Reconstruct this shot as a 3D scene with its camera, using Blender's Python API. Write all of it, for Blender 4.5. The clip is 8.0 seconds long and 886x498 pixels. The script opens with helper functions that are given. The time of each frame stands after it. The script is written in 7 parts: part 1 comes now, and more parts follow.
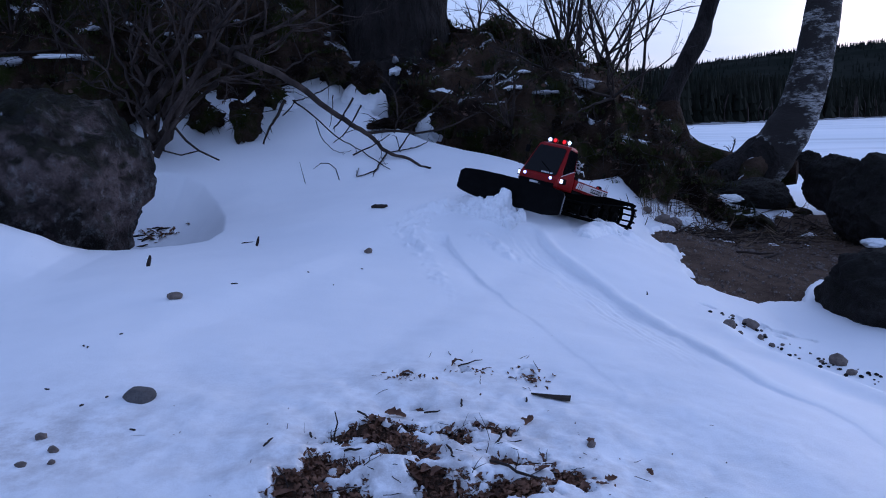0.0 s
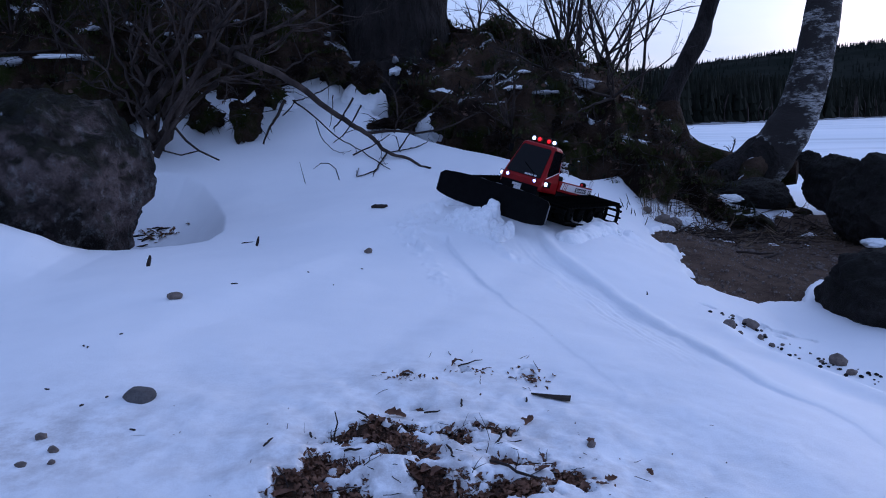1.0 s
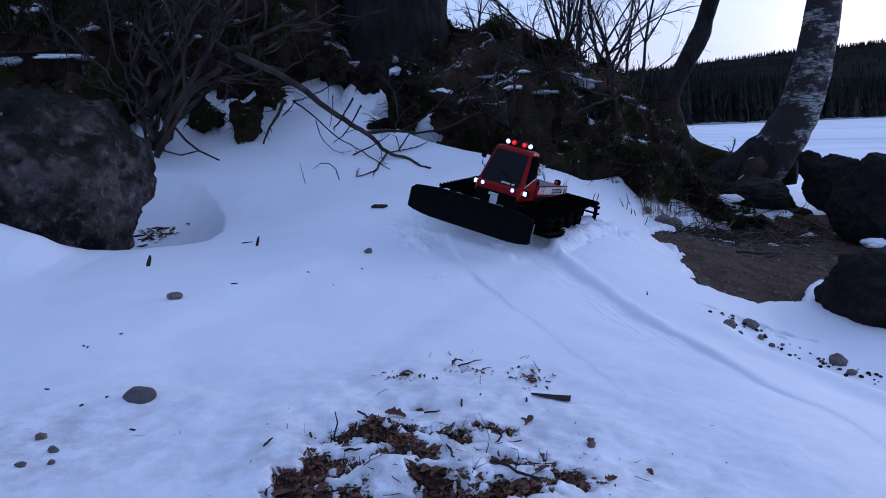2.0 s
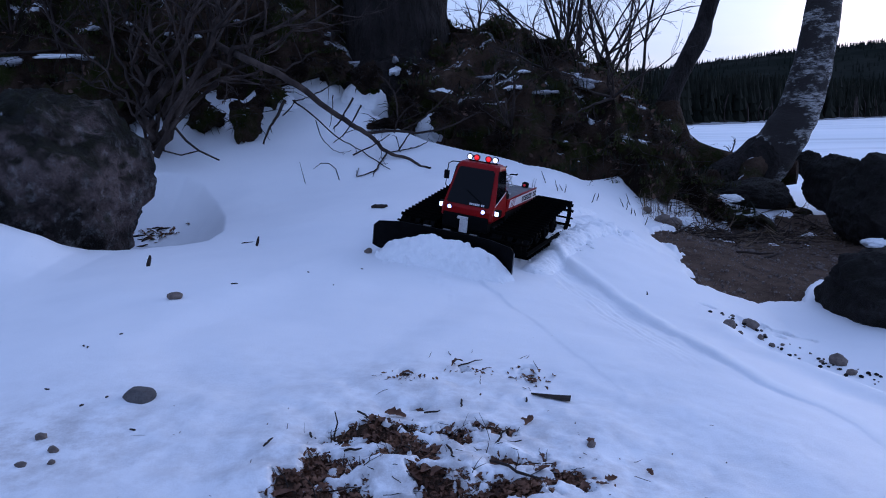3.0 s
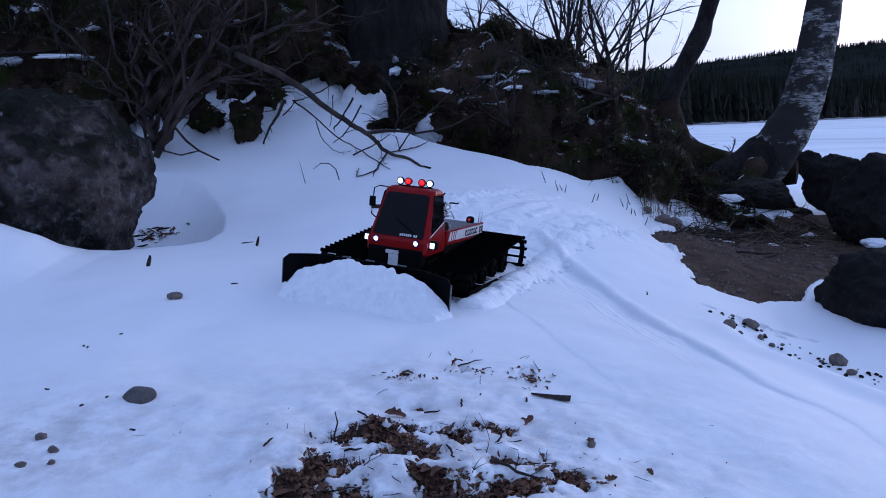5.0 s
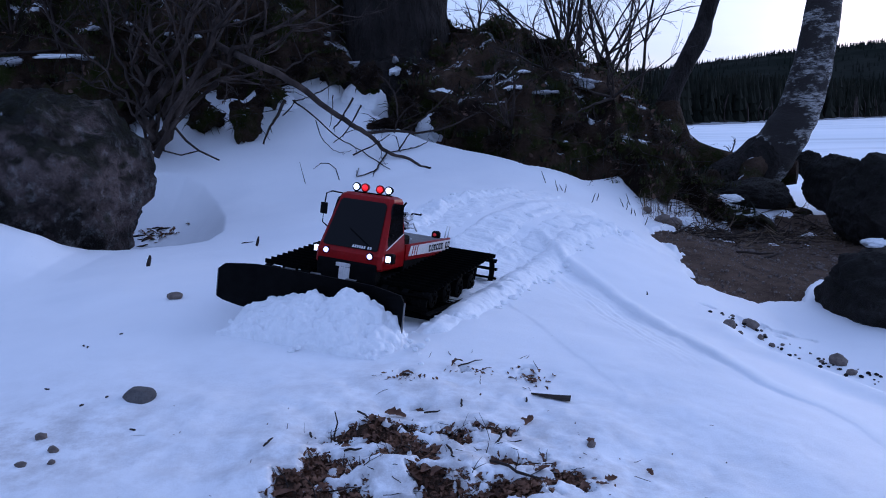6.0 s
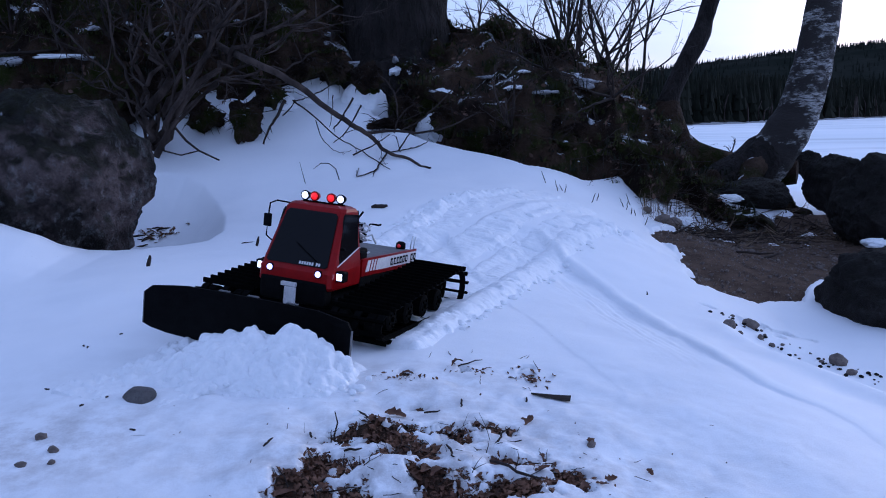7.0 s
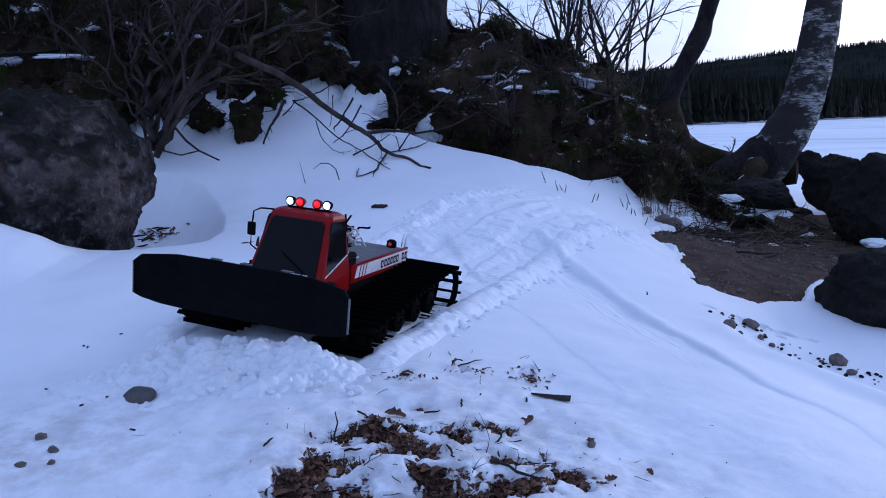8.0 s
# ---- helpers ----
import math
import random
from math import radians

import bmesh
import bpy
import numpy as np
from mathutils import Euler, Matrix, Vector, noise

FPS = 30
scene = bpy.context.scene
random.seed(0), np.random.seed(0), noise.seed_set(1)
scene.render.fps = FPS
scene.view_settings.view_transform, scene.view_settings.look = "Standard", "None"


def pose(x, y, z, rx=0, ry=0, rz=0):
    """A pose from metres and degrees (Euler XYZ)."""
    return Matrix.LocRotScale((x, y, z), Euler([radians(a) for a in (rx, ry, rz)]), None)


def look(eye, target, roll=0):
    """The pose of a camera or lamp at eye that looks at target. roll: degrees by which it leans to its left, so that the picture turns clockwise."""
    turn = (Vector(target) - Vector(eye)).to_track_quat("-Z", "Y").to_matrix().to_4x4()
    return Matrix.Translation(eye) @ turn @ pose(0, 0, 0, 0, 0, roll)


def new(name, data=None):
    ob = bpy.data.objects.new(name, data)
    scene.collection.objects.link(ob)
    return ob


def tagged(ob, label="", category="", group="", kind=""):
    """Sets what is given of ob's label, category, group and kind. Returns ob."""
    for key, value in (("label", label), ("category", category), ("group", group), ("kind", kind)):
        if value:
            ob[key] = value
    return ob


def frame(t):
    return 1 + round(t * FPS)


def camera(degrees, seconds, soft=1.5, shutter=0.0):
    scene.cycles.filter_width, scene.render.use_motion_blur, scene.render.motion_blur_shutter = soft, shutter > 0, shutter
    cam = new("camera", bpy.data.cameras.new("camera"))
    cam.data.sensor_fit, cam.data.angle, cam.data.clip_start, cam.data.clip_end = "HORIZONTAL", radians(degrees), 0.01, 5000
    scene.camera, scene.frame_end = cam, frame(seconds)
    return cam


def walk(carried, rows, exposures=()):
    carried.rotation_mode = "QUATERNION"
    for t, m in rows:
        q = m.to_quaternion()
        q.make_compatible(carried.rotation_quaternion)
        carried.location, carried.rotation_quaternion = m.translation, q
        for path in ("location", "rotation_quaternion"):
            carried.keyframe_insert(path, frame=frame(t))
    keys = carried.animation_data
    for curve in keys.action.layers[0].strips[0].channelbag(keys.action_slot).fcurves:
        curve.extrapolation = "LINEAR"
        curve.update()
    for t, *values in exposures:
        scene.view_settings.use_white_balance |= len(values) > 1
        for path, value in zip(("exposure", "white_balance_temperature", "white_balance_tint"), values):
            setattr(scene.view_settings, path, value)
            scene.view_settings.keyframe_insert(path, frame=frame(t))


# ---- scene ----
import collections

# ---- camera ----
cam = camera(60, 8.0, soft=1.0)
EYE = (0.0, 0.0, 0.315)
STILL = look(EYE, (0.0, math.cos(radians(9.57)), 0.315 - math.sin(radians(9.57))), -1.0)
walk(cam, [(0.0, STILL), (8.0, STILL)], exposures=[(0.0, 0.06, 4640, 22), (1.7, 0.09, 4640, 22), (3.5, 0.13, 4640, 22), (6.5, 0.24, 4640, 22), (8.0, 0.29, 4640, 22)])

# ---- light: a dull winter afternoon under thin cloud ----
world = bpy.data.worlds.new("winter_sky")
scene.world = world
world.use_nodes = True
wn, wl = world.node_tree.nodes, world.node_tree.links
wn.clear()
sky = wn.new("ShaderNodeTexSky")
sky.sky_type = "NISHITA"
sky.sun_disc = False
sky.sun_elevation = radians(9)
sky.sun_rotation = radians(46)
sky.air_density, sky.dust_density, sky.ozone_density = 1.0, 2.5, 1.5
wbg = wn.new("ShaderNodeBackground")
wbg.inputs["Strength"].default_value = 0.118
wout = wn.new("ShaderNodeOutputWorld")
# thin cloud veil: the blue of the clear sky is greyed and broken up by soft patches
wtc = wn.new("ShaderNodeTexCoord")
wmap = wn.new("ShaderNodeMapping")
wmap.inputs["Scale"].default_value = (1.0, 1.0, 3.5)
wnoise = wn.new("ShaderNodeTexNoise")
wnoise.inputs["Scale"].default_value = 2.2
wnoise.inputs["Detail"].default_value = 5.0
wramp = wn.new("ShaderNodeMapRange")
wramp.inputs[1].default_value, wramp.inputs[2].default_value = 0.35, 0.7
wramp.inputs[3].default_value, wramp.inputs[4].default_value = 0.45, 0.75
wmix = wn.new("ShaderNodeMix")
wmix.data_type = "RGBA"
wmix.inputs[7].default_value = (4.9, 5.2, 5.9, 1)
wl.new(wtc.outputs["Generated"], wmap.inputs["Vector"])
wl.new(wmap.outputs[0], wnoise.inputs["Vector"])
wl.new(wnoise.outputs[0], wramp.inputs[0])
wl.new(wramp.outputs[0], wmix.inputs[0])
wl.new(sky.outputs[0], wmix.inputs[6])
wl.new(wmix.outputs[2], wbg.inputs["Color"])
wl.new(wbg.outputs[0], wout.inputs["Surface"])
sun = new("sun", bpy.data.lights.new("sun", "SUN"))
sun.data.energy = 0.50
sun.data.angle = radians(30)
sun.data.color = (1.0, 0.96, 0.92)
sun.matrix_world = look((2.6, 1.3, 1.0), (0, 0, 0))


# ---- materials ----
def ramp_between(nt, fac, a, b, lo=0.4, hi=0.6):
    """Colour a below lo, b above hi, of a value output."""
    r = nt.nodes.new("ShaderNodeValToRGB")
    r.color_ramp.elements[0].position, r.color_ramp.elements[1].position = lo, hi
    r.color_ramp.elements[0].color, r.color_ramp.elements[1].color = (*a, 1), (*b, 1)
    nt.links.new(fac, r.inputs[0])
    return r.outputs[0]


def noise_out(nt, scale, detail=5.0, rough=0.6, stretch=(1, 1, 1), coords="Object"):
    tc = nt.nodes.new("ShaderNodeTexCoord")
    mp = nt.nodes.new("ShaderNodeMapping")
    mp.inputs["Scale"].default_value = stretch
    n = nt.nodes.new("ShaderNodeTexNoise")
    n.inputs["Scale"].default_value, n.inputs["Detail"].default_value = scale, detail
    n.inputs["Roughness"].default_value = rough
    nt.links.new(tc.outputs[coords], mp.inputs["Vector"])
    nt.links.new(mp.outputs[0], n.inputs["Vector"])
    return n.outputs[0]


def mix_colour(nt, fac, a, b, mode="MIX"):
    m = nt.nodes.new("ShaderNodeMix")
    m.data_type, m.blend_type = "RGBA", mode
    for sock, v in ((m.inputs[0], fac), (m.inputs[6], a), (m.inputs[7], b)):
        if isinstance(v, (int, float)):
            sock.default_value = v
        elif isinstance(v, tuple):
            sock.default_value = (*v, 1)
        else:
            nt.links.new(v, sock)
    return m.outputs[2]


def math_out(nt, op, a, b):
    m = nt.nodes.new("ShaderNodeMath")
    m.operation = op
    m.use_clamp = True
    for sock, v in ((m.inputs[0], a), (m.inputs[1], b)):
        if isinstance(v, (int, float)):
            sock.default_value = v
        else:
            nt.links.new(v, sock)
    return m.outputs[0]


def bumps(nt, bsdf, layers):
    """Layers of (height output, distance)."""
    last = None
    for h, dist in layers:
        b = nt.nodes.new("ShaderNodeBump")
        b.inputs["Strength"].default_value = 1.0
        b.inputs["Distance"].default_value = dist
        nt.links.new(h, b.inputs["Height"])
        if last:
            nt.links.new(last, b.inputs["Normal"])
        last = b.outputs[0]
    nt.links.new(last, bsdf.inputs["Normal"])


def blank(name, colour=(0.5, 0.5, 0.5), rough=0.7, metal=0.0, spec=0.5):
    m = bpy.data.materials.new(name)
    m.use_nodes = True
    b = m.node_tree.nodes["Principled BSDF"]
    b.inputs["Base Color"].default_value = (*colour, 1)
    b.inputs["Roughness"].default_value, b.inputs["Metallic"].default_value = rough, metal
    b.inputs["Specular IOR Level"].default_value = spec
    return m, m.node_tree, b


def speckled(name, a, b, scale, rough=0.8, lo=0.35, hi=0.65, bump=0.0, fine=6.0, metal=0.0, spec=0.3, stretch=(1, 1, 1)):
    """A surface of two colours, broken up at two scales, with relief."""
    m, nt, bs = blank(name, a, rough, metal, spec)
    n1, n2 = noise_out(nt, scale, stretch=stretch), noise_out(nt, scale * fine, stretch=stretch)
    c = ramp_between(nt, n1, a, b, lo, hi)
    dark = tuple(v * 0.55 for v in a)
    c = mix_colour(nt, math_out(nt, "MULTIPLY", ramp_between(nt, n2, (0, 0, 0), (1, 1, 1), 0.5, 0.75), 0.6), c, dark)
    nt.links.new(c, bs.inputs["Base Color"])
    if bump:
        bumps(nt, bs, [(n1, bump * 2), (n2, bump)])
    return m


def glow(name, colour, strength):
    m, nt, b = blank(name, colour, 0.2)
    b.inputs["Emission Color"].default_value = (*colour, 1)
    b.inputs["Emission Strength"].default_value = strength
    return m


def snow_material():
    m, nt, b = blank("snow", (0.86, 0.87, 0.89), 0.55, spec=0.25)
    wide, mid, fine = noise_out(nt, 2.5), noise_out(nt, 28.0), noise_out(nt, 420.0, 3.0)
    c = ramp_between(nt, wide, (0.80, 0.815, 0.845), (0.89, 0.895, 0.91), 0.3, 0.7)
    # grit blown over the crust
    grit = math_out(nt, "MULTIPLY", ramp_between(nt, noise_out(nt, 190.0, 2.0), (0, 0, 0), (1, 1, 1), 0.70, 0.76),
                    ramp_between(nt, noise_out(nt, 5.0), (0, 0, 0), (1, 1, 1), 0.5, 0.68))
    c = mix_colour(nt, math_out(nt, "MULTIPLY", grit, 0.35), c, (0.25, 0.21, 0.18))
    # a broad greyer foreground, then dirty, thin snow round the leaf litter and beside the flat stone
    for at_x, at_y, across, along, most in ((-0.1, 0.72, 1.2, 2.6, 0.30), (0.0, 0.69, 3.4, 6.0, 0.85), (-0.42, 0.73, 6.0, 7.0, 0.65), (-0.02, 0.88, 5.0, 8.0, 0.40)):
        tc = nt.nodes.new("ShaderNodeTexCoord")
        mp = nt.nodes.new("ShaderNodeMapping")
        mp.inputs["Location"].default_value, mp.inputs["Scale"].default_value = (-at_x * across, -at_y * along, 0.0), (across, along, 0.0)
        reach = nt.nodes.new("ShaderNodeVectorMath")
        reach.operation = "LENGTH"
        nt.links.new(tc.outputs["Object"], mp.inputs["Vector"])
        nt.links.new(mp.outputs[0], reach.inputs[0])
        greying = math_out(nt, "MULTIPLY", ramp_between(nt, reach.outputs["Value"], (1, 1, 1), (0, 0, 0), 0.2, 0.95), ramp_between(nt, noise_out(nt, 26.0, 7.0, 0.72), (0, 0, 0), (1, 1, 1), 0.40, 0.70))
        c = mix_colour(nt, math_out(nt, "MULTIPLY", greying, most), c, (0.34, 0.31, 0.30))
    nt.links.new(c, b.inputs["Base Color"])
    b.inputs["Subsurface Weight"].default_value = 0.0
    bumps(nt, b, [(mid, 0.0009), (fine, 0.0004)])
    return m


def rough_snow_material():
    m, nt, b = blank("churned_snow", (0.86, 0.87, 0.89), 0.6, spec=0.2)
    mid, fine = noise_out(nt, 70.0), noise_out(nt, 300.0, 3.0)
    nt.links.new(ramp_between(nt, mid, (0.80, 0.815, 0.84), (0.90, 0.905, 0.92), 0.3, 0.7), b.inputs["Base Color"])
    bumps(nt, b, [(mid, 0.0022), (fine, 0.0012)])
    return m


def rock_material(name, a, b_, lichen=0.4, moss=0.0, lo=0.40, hi=0.60, broad=3.2):
    m, nt, b = blank(name, a, 0.85, spec=0.25)
    n1, n2, n3 = noise_out(nt, broad, 9.0, 0.68), noise_out(nt, 40.0, 6.0, 0.7), noise_out(nt, 160.0)
    c = ramp_between(nt, n1, a, b_, lo, hi)
    c = mix_colour(nt, math_out(nt, "MULTIPLY", ramp_between(nt, n2, (0, 0, 0), (1, 1, 1), 0.52, 0.66), 0.7), c, tuple(v * 0.45 for v in a))
    pale = math_out(nt, "MULTIPLY", ramp_between(nt, noise_out(nt, 24.0, 8.0, 0.75), (0, 0, 0), (1, 1, 1), 0.52, 0.66), lichen)
    c = mix_colour(nt, pale, c, (0.42, 0.42, 0.42))
    if moss:
        geo = nt.nodes.new("ShaderNodeNewGeometry")
        sep = nt.nodes.new("ShaderNodeSeparateXYZ")
        nt.links.new(geo.outputs["Normal"], sep.inputs[0])
        up = math_out(nt, "MULTIPLY", ramp_between(nt, sep.outputs[2], (0, 0, 0), (1, 1, 1), 0.10, 0.55),
                      ramp_between(nt, noise_out(nt, 9.0, 6.0, 0.7), (0, 0, 0), (1, 1, 1), 0.37, 0.50))
        c = mix_colour(nt, math_out(nt, "MULTIPLY", up, moss), c, ramp_between(nt, n2, (0.004, 0.004, 0.002), (0.019, 0.021, 0.005), 0.4, 0.65))
    nt.links.new(c, b.inputs["Base Color"])
    bumps(nt, b, [(n1, 0.02), (n2, 0.018), (n3, 0.005)])
    return m


def birch_material():
    m, nt, b = blank("birch_bark", (0.4, 0.4, 0.38), 0.8, spec=0.2)
    patch = noise_out(nt, 5.0, 8.0, 0.72, (1, 1, 2.0))
    bands = noise_out(nt, 24.0, 7.0, 0.75, (1, 1, 4.5))
    fine = noise_out(nt, 90.0, 4.0, 0.6, (1, 1, 4.0))
    c = ramp_between(nt, bands, (0.040, 0.036, 0.033), (0.62, 0.61, 0.59), 0.43, 0.58)
    c = mix_colour(nt, ramp_between(nt, patch, (1, 1, 1), (0, 0, 0), 0.48, 0.55), c, (0.028, 0.024, 0.022))
    c = mix_colour(nt, math_out(nt, "MULTIPLY", fine, 0.6), c, (0.04, 0.036, 0.034))
    nt.links.new(c, b.inputs["Base Color"])
    bumps(nt, b, [(patch, 0.015), (bands, 0.006), (fine, 0.003)])
    return m


def earth_material():
    m, nt, b = blank("bank_earth", (0.03, 0.024, 0.018), 0.95, spec=0.1)
    n1, n2, n3 = noise_out(nt, 4.0), noise_out(nt, 22.0, 6.0, 0.7), noise_out(nt, 90.0)
    c = ramp_between(nt, n1, (0.011, 0.007, 0.005), (0.085, 0.056, 0.038), 0.42, 0.66)
    c = mix_colour(nt, ramp_between(nt, noise_out(nt, 6.0, 6.0, 0.65), (0, 0, 0), (1, 1, 1), 0.5, 0.6), c, (0.020, 0.024, 0.004))
    c = mix_colour(nt, math_out(nt, "MULTIPLY", ramp_between(nt, n3, (0, 0, 0), (1, 1, 1), 0.58, 0.7), 0.5), c, (0.06, 0.046, 0.034))
    # thin snow that lies on the ledges
    geo = nt.nodes.new("ShaderNodeNewGeometry")
    sep = nt.nodes.new("ShaderNodeSeparateXYZ")
    nt.links.new(geo.outputs["Normal"], sep.inputs[0])
    lying = math_out(nt, "MULTIPLY", ramp_between(nt, sep.outputs[2], (0, 0, 0), (1, 1, 1), 0.45, 0.72),
                     ramp_between(nt, noise_out(nt, 7.0, 7.0, 0.72, (1, 1.6, 1)), (0, 0, 0), (1, 1, 1), 0.590, 0.62))
    c = mix_colour(nt, lying, c, (0.78, 0.79, 0.82))
    nt.links.new(c, b.inputs["Base Color"])
    bumps(nt, b, [(n2, 0.03), (n3, 0.008)])
    return m


SNOW = snow_material()
CHURNED = rough_snow_material()
SAND = speckled("beach_sand", (0.060, 0.040, 0.028), (0.115, 0.080, 0.058), 16.0, 0.95, bump=0.006, fine=14.0, spec=0.1)
EARTH = earth_material()
ROCK_GREY = rock_material("mossy_granite", (0.012, 0.009, 0.008), (0.20, 0.152, 0.142), 0.42, 0.95, 0.44, 0.60, 5.5)
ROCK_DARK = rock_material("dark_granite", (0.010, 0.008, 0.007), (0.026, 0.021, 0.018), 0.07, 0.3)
STONE = speckled("pebble", (0.10, 0.080, 0.070), (0.19, 0.155, 0.135), 90.0, 0.8, bump=0.001)
THIN_SNOW = speckled("thin_snow", (0.14, 0.14, 0.145), (0.46, 0.46, 0.48), 30.0, 0.8, bump=0.001)
SLATE = speckled("grey_slate", (0.070, 0.064, 0.064), (0.115, 0.106, 0.104), 60.0, 0.75, bump=0.0008, fine=5.0)
BIRCH = birch_material()
PINE_BARK = speckled("pine_bark", (0.008, 0.006, 0.005), (0.034, 0.027, 0.024), 22.0, 0.95, bump=0.02, fine=4.0, stretch=(1, 1, 0.25))
STEM = speckled("grey_stem", (0.012, 0.008, 0.0065), (0.068, 0.050, 0.041), 18.0, 0.9, bump=0.002, stretch=(1, 1, 0.4))
TWIG = speckled("dark_twig", (0.016, 0.011, 0.009), (0.042, 0.031, 0.025), 40.0, 0.9, bump=0.001)
LEAF = speckled("dead_leaf", (0.055, 0.024, 0.014), (0.17, 0.085, 0.046), 30.0, 0.7, bump=0.001)
BANK_LEAF = speckled("bank_leaf", (0.036, 0.019, 0.013), (0.125, 0.072, 0.048), 8.0, 0.8)
MOULD = speckled("leaf_mould", (0.030, 0.019, 0.013), (0.095, 0.060, 0.040), 60.0, 0.95, bump=0.004, fine=5.0, spec=0.1)
BLACK_BARK = speckled("black_bark", (0.009, 0.007, 0.006), (0.032, 0.026, 0.023), 22.0, 0.95, bump=0.022, fine=3.0, stretch=(1, 1, 0.5))
STRAW = speckled("dry_grass", (0.075, 0.052, 0.034), (0.19, 0.135, 0.085), 25.0, 0.8)
NEEDLES = speckled("dark_needles", (0.005, 0.007, 0.002), (0.014, 0.018, 0.006), 12.0, 0.8)
MOSS = speckled("moss", (0.012, 0.015, 0.003), (0.046, 0.050, 0.009), 30.0, 0.95)
FOREST = speckled("far_spruce", (0.008, 0.010, 0.007), (0.022, 0.023, 0.017), 0.15, 0.95, fine=5.0, spec=0.05)
FAR_WOOD = speckled("far_hill", (0.013, 0.016, 0.013), (0.024, 0.026, 0.022), 0.02, 1.0, fine=8.0, spec=0.0)
ICE = speckled("lake_snow_ice", (0.74, 0.78, 0.81), (0.88, 0.90, 0.92), 0.05, 0.9, spec=0.05, lo=0.3, hi=0.6, fine=3.0, stretch=(0.35, 2.0, 1))
RED = speckled("red_plastic", (0.19, 0.002, 0.003), (0.23, 0.003, 0.004), 30.0, 0.32, bump=0.0002, spec=0.16)
BLACK = speckled("black_plastic", (0.004, 0.004, 0.0045), (0.006, 0.006, 0.0065), 60.0, 0.6, bump=0.0003, spec=0.025)
RUBBER = speckled("black_rubber", (0.003, 0.003, 0.003), (0.005, 0.005, 0.005), 80.0, 0.85, bump=0.0003, spec=0.03)
TRACK = speckled("track_steel", (0.0025, 0.0025, 0.0025), (0.004, 0.004, 0.004), 80.0, 0.9, bump=0.0003, spec=0.0)
GREY = speckled("grey_deck", (0.11, 0.11, 0.115), (0.16, 0.16, 0.165), 60.0, 0.6, bump=0.0003)
WHITE = speckled("white_decal", (0.62, 0.60, 0.60), (0.72, 0.70, 0.70), 60.0, 0.5)
METAL = speckled("dull_metal", (0.55, 0.55, 0.55), (0.68, 0.68, 0.68), 60.0, 0.35, metal=0.3)
TINT, _, _tb = blank("tinted_glass", (0.004, 0.004, 0.005), 0.06, spec=0.14)
LAMP_WHITE = glow("lamp_white", (0.95, 0.95, 1.0), 1.7)
LAMP_BLUE = glow("lamp_blue", (0.60, 0.52, 1.0), 2.2)
LAMP_RED = glow("lamp_red", (1.0, 0.012, 0.01), 0.75)
BEACON = glow("beacon_red", (0.5, 0.02, 0.02), 0.25)


# ---- mesh helpers ----
def mesh_object(name, verts, faces, material, parent=None, smooth=True, label=""):
    me = bpy.data.meshes.new(name)
    me.from_pydata([tuple(v) for v in verts], [], faces)
    me.materials.append(material)
    if smooth:
        me.polygons.foreach_set("use_smooth", [True] * len(me.polygons))
    me.update()
    ob = new(name, me)
    if parent:
        ob.parent = parent
    if label:
        ob["label"] = label
    return ob


def part(name, bm, material, parent, label="", smooth=False):
    """Links a bmesh as one mesh object under a thing or a part."""
    me = bpy.data.meshes.new(name)
    bmesh.ops.recalc_face_normals(bm, faces=bm.faces)
    bm.to_mesh(me)
    bm.free()
    me.materials.append(material)
    if smooth:
        me.polygons.foreach_set("use_smooth", [True] * len(me.polygons))
    ob = new(name, me)
    if parent:
        ob.parent = parent
    if label:
        ob["label"] = label
    return ob


def thing(name, label, category, group="", kind="", at=(0, 0, 0)):
    ob = new(name)
    ob.empty_display_size = 0.02
    ob.location = at
    return tagged(ob, label, category, group, kind)


def box(bm, c, s, bevel=0.0, rot=None):
    """A box of size s about c, its edges rounded."""
    made = bmesh.ops.create_cube(bm, size=1.0)["verts"]
    m = Matrix.Translation(c) @ (rot or Matrix.Identity(4)) @ Matrix.Diagonal((*s, 1))
    bmesh.ops.transform(bm, matrix=m, verts=made)
    if bevel:
        edges = list({e for v in made for e in v.link_edges})
        bmesh.ops.bevel(bm, geom=edges, offset=bevel, segments=2, affect="EDGES", profile=0.5)
    return bm


def loft(bm, rings, cap=True):
    """Skins rings of points, all of one length, each closed."""
    rows = [[bm.verts.new(p) for p in r] for r in rings]
    n = len(rows[0])
    for a, b in zip(rows, rows[1:]):
        for i in range(n):
            j = (i + 1) % n
            bm.faces.new((a[i], a[j], b[j], b[i]))
    if cap:
        bm.faces.new(rows[0][::-1])
        bm.faces.new(rows[-1])
    return bm


def tube_rings(pts, radii, n):
    pts = [Vector(p) for p in pts]
    rings = []
    for i, p in enumerate(pts):
        d = (pts[min(i + 1, len(pts) - 1)] - pts[max(i - 1, 0)]).normalized()
        side = d.cross(Vector((0, 0, 1)))
        if side.length < 1e-3:
            side = d.cross(Vector((0, 1, 0)))
        side.normalize()
        up = side.cross(d)
        r = radii[i] if hasattr(radii, "__len__") else radii
        rings.append([p + (side * math.cos(6.28319 * k / n) + up * math.sin(6.28319 * k / n)) * r for k in range(n)])
    return rings


def tube(bm, pts, radii, n=8):
    return loft(bm, tube_rings(pts, radii, n))


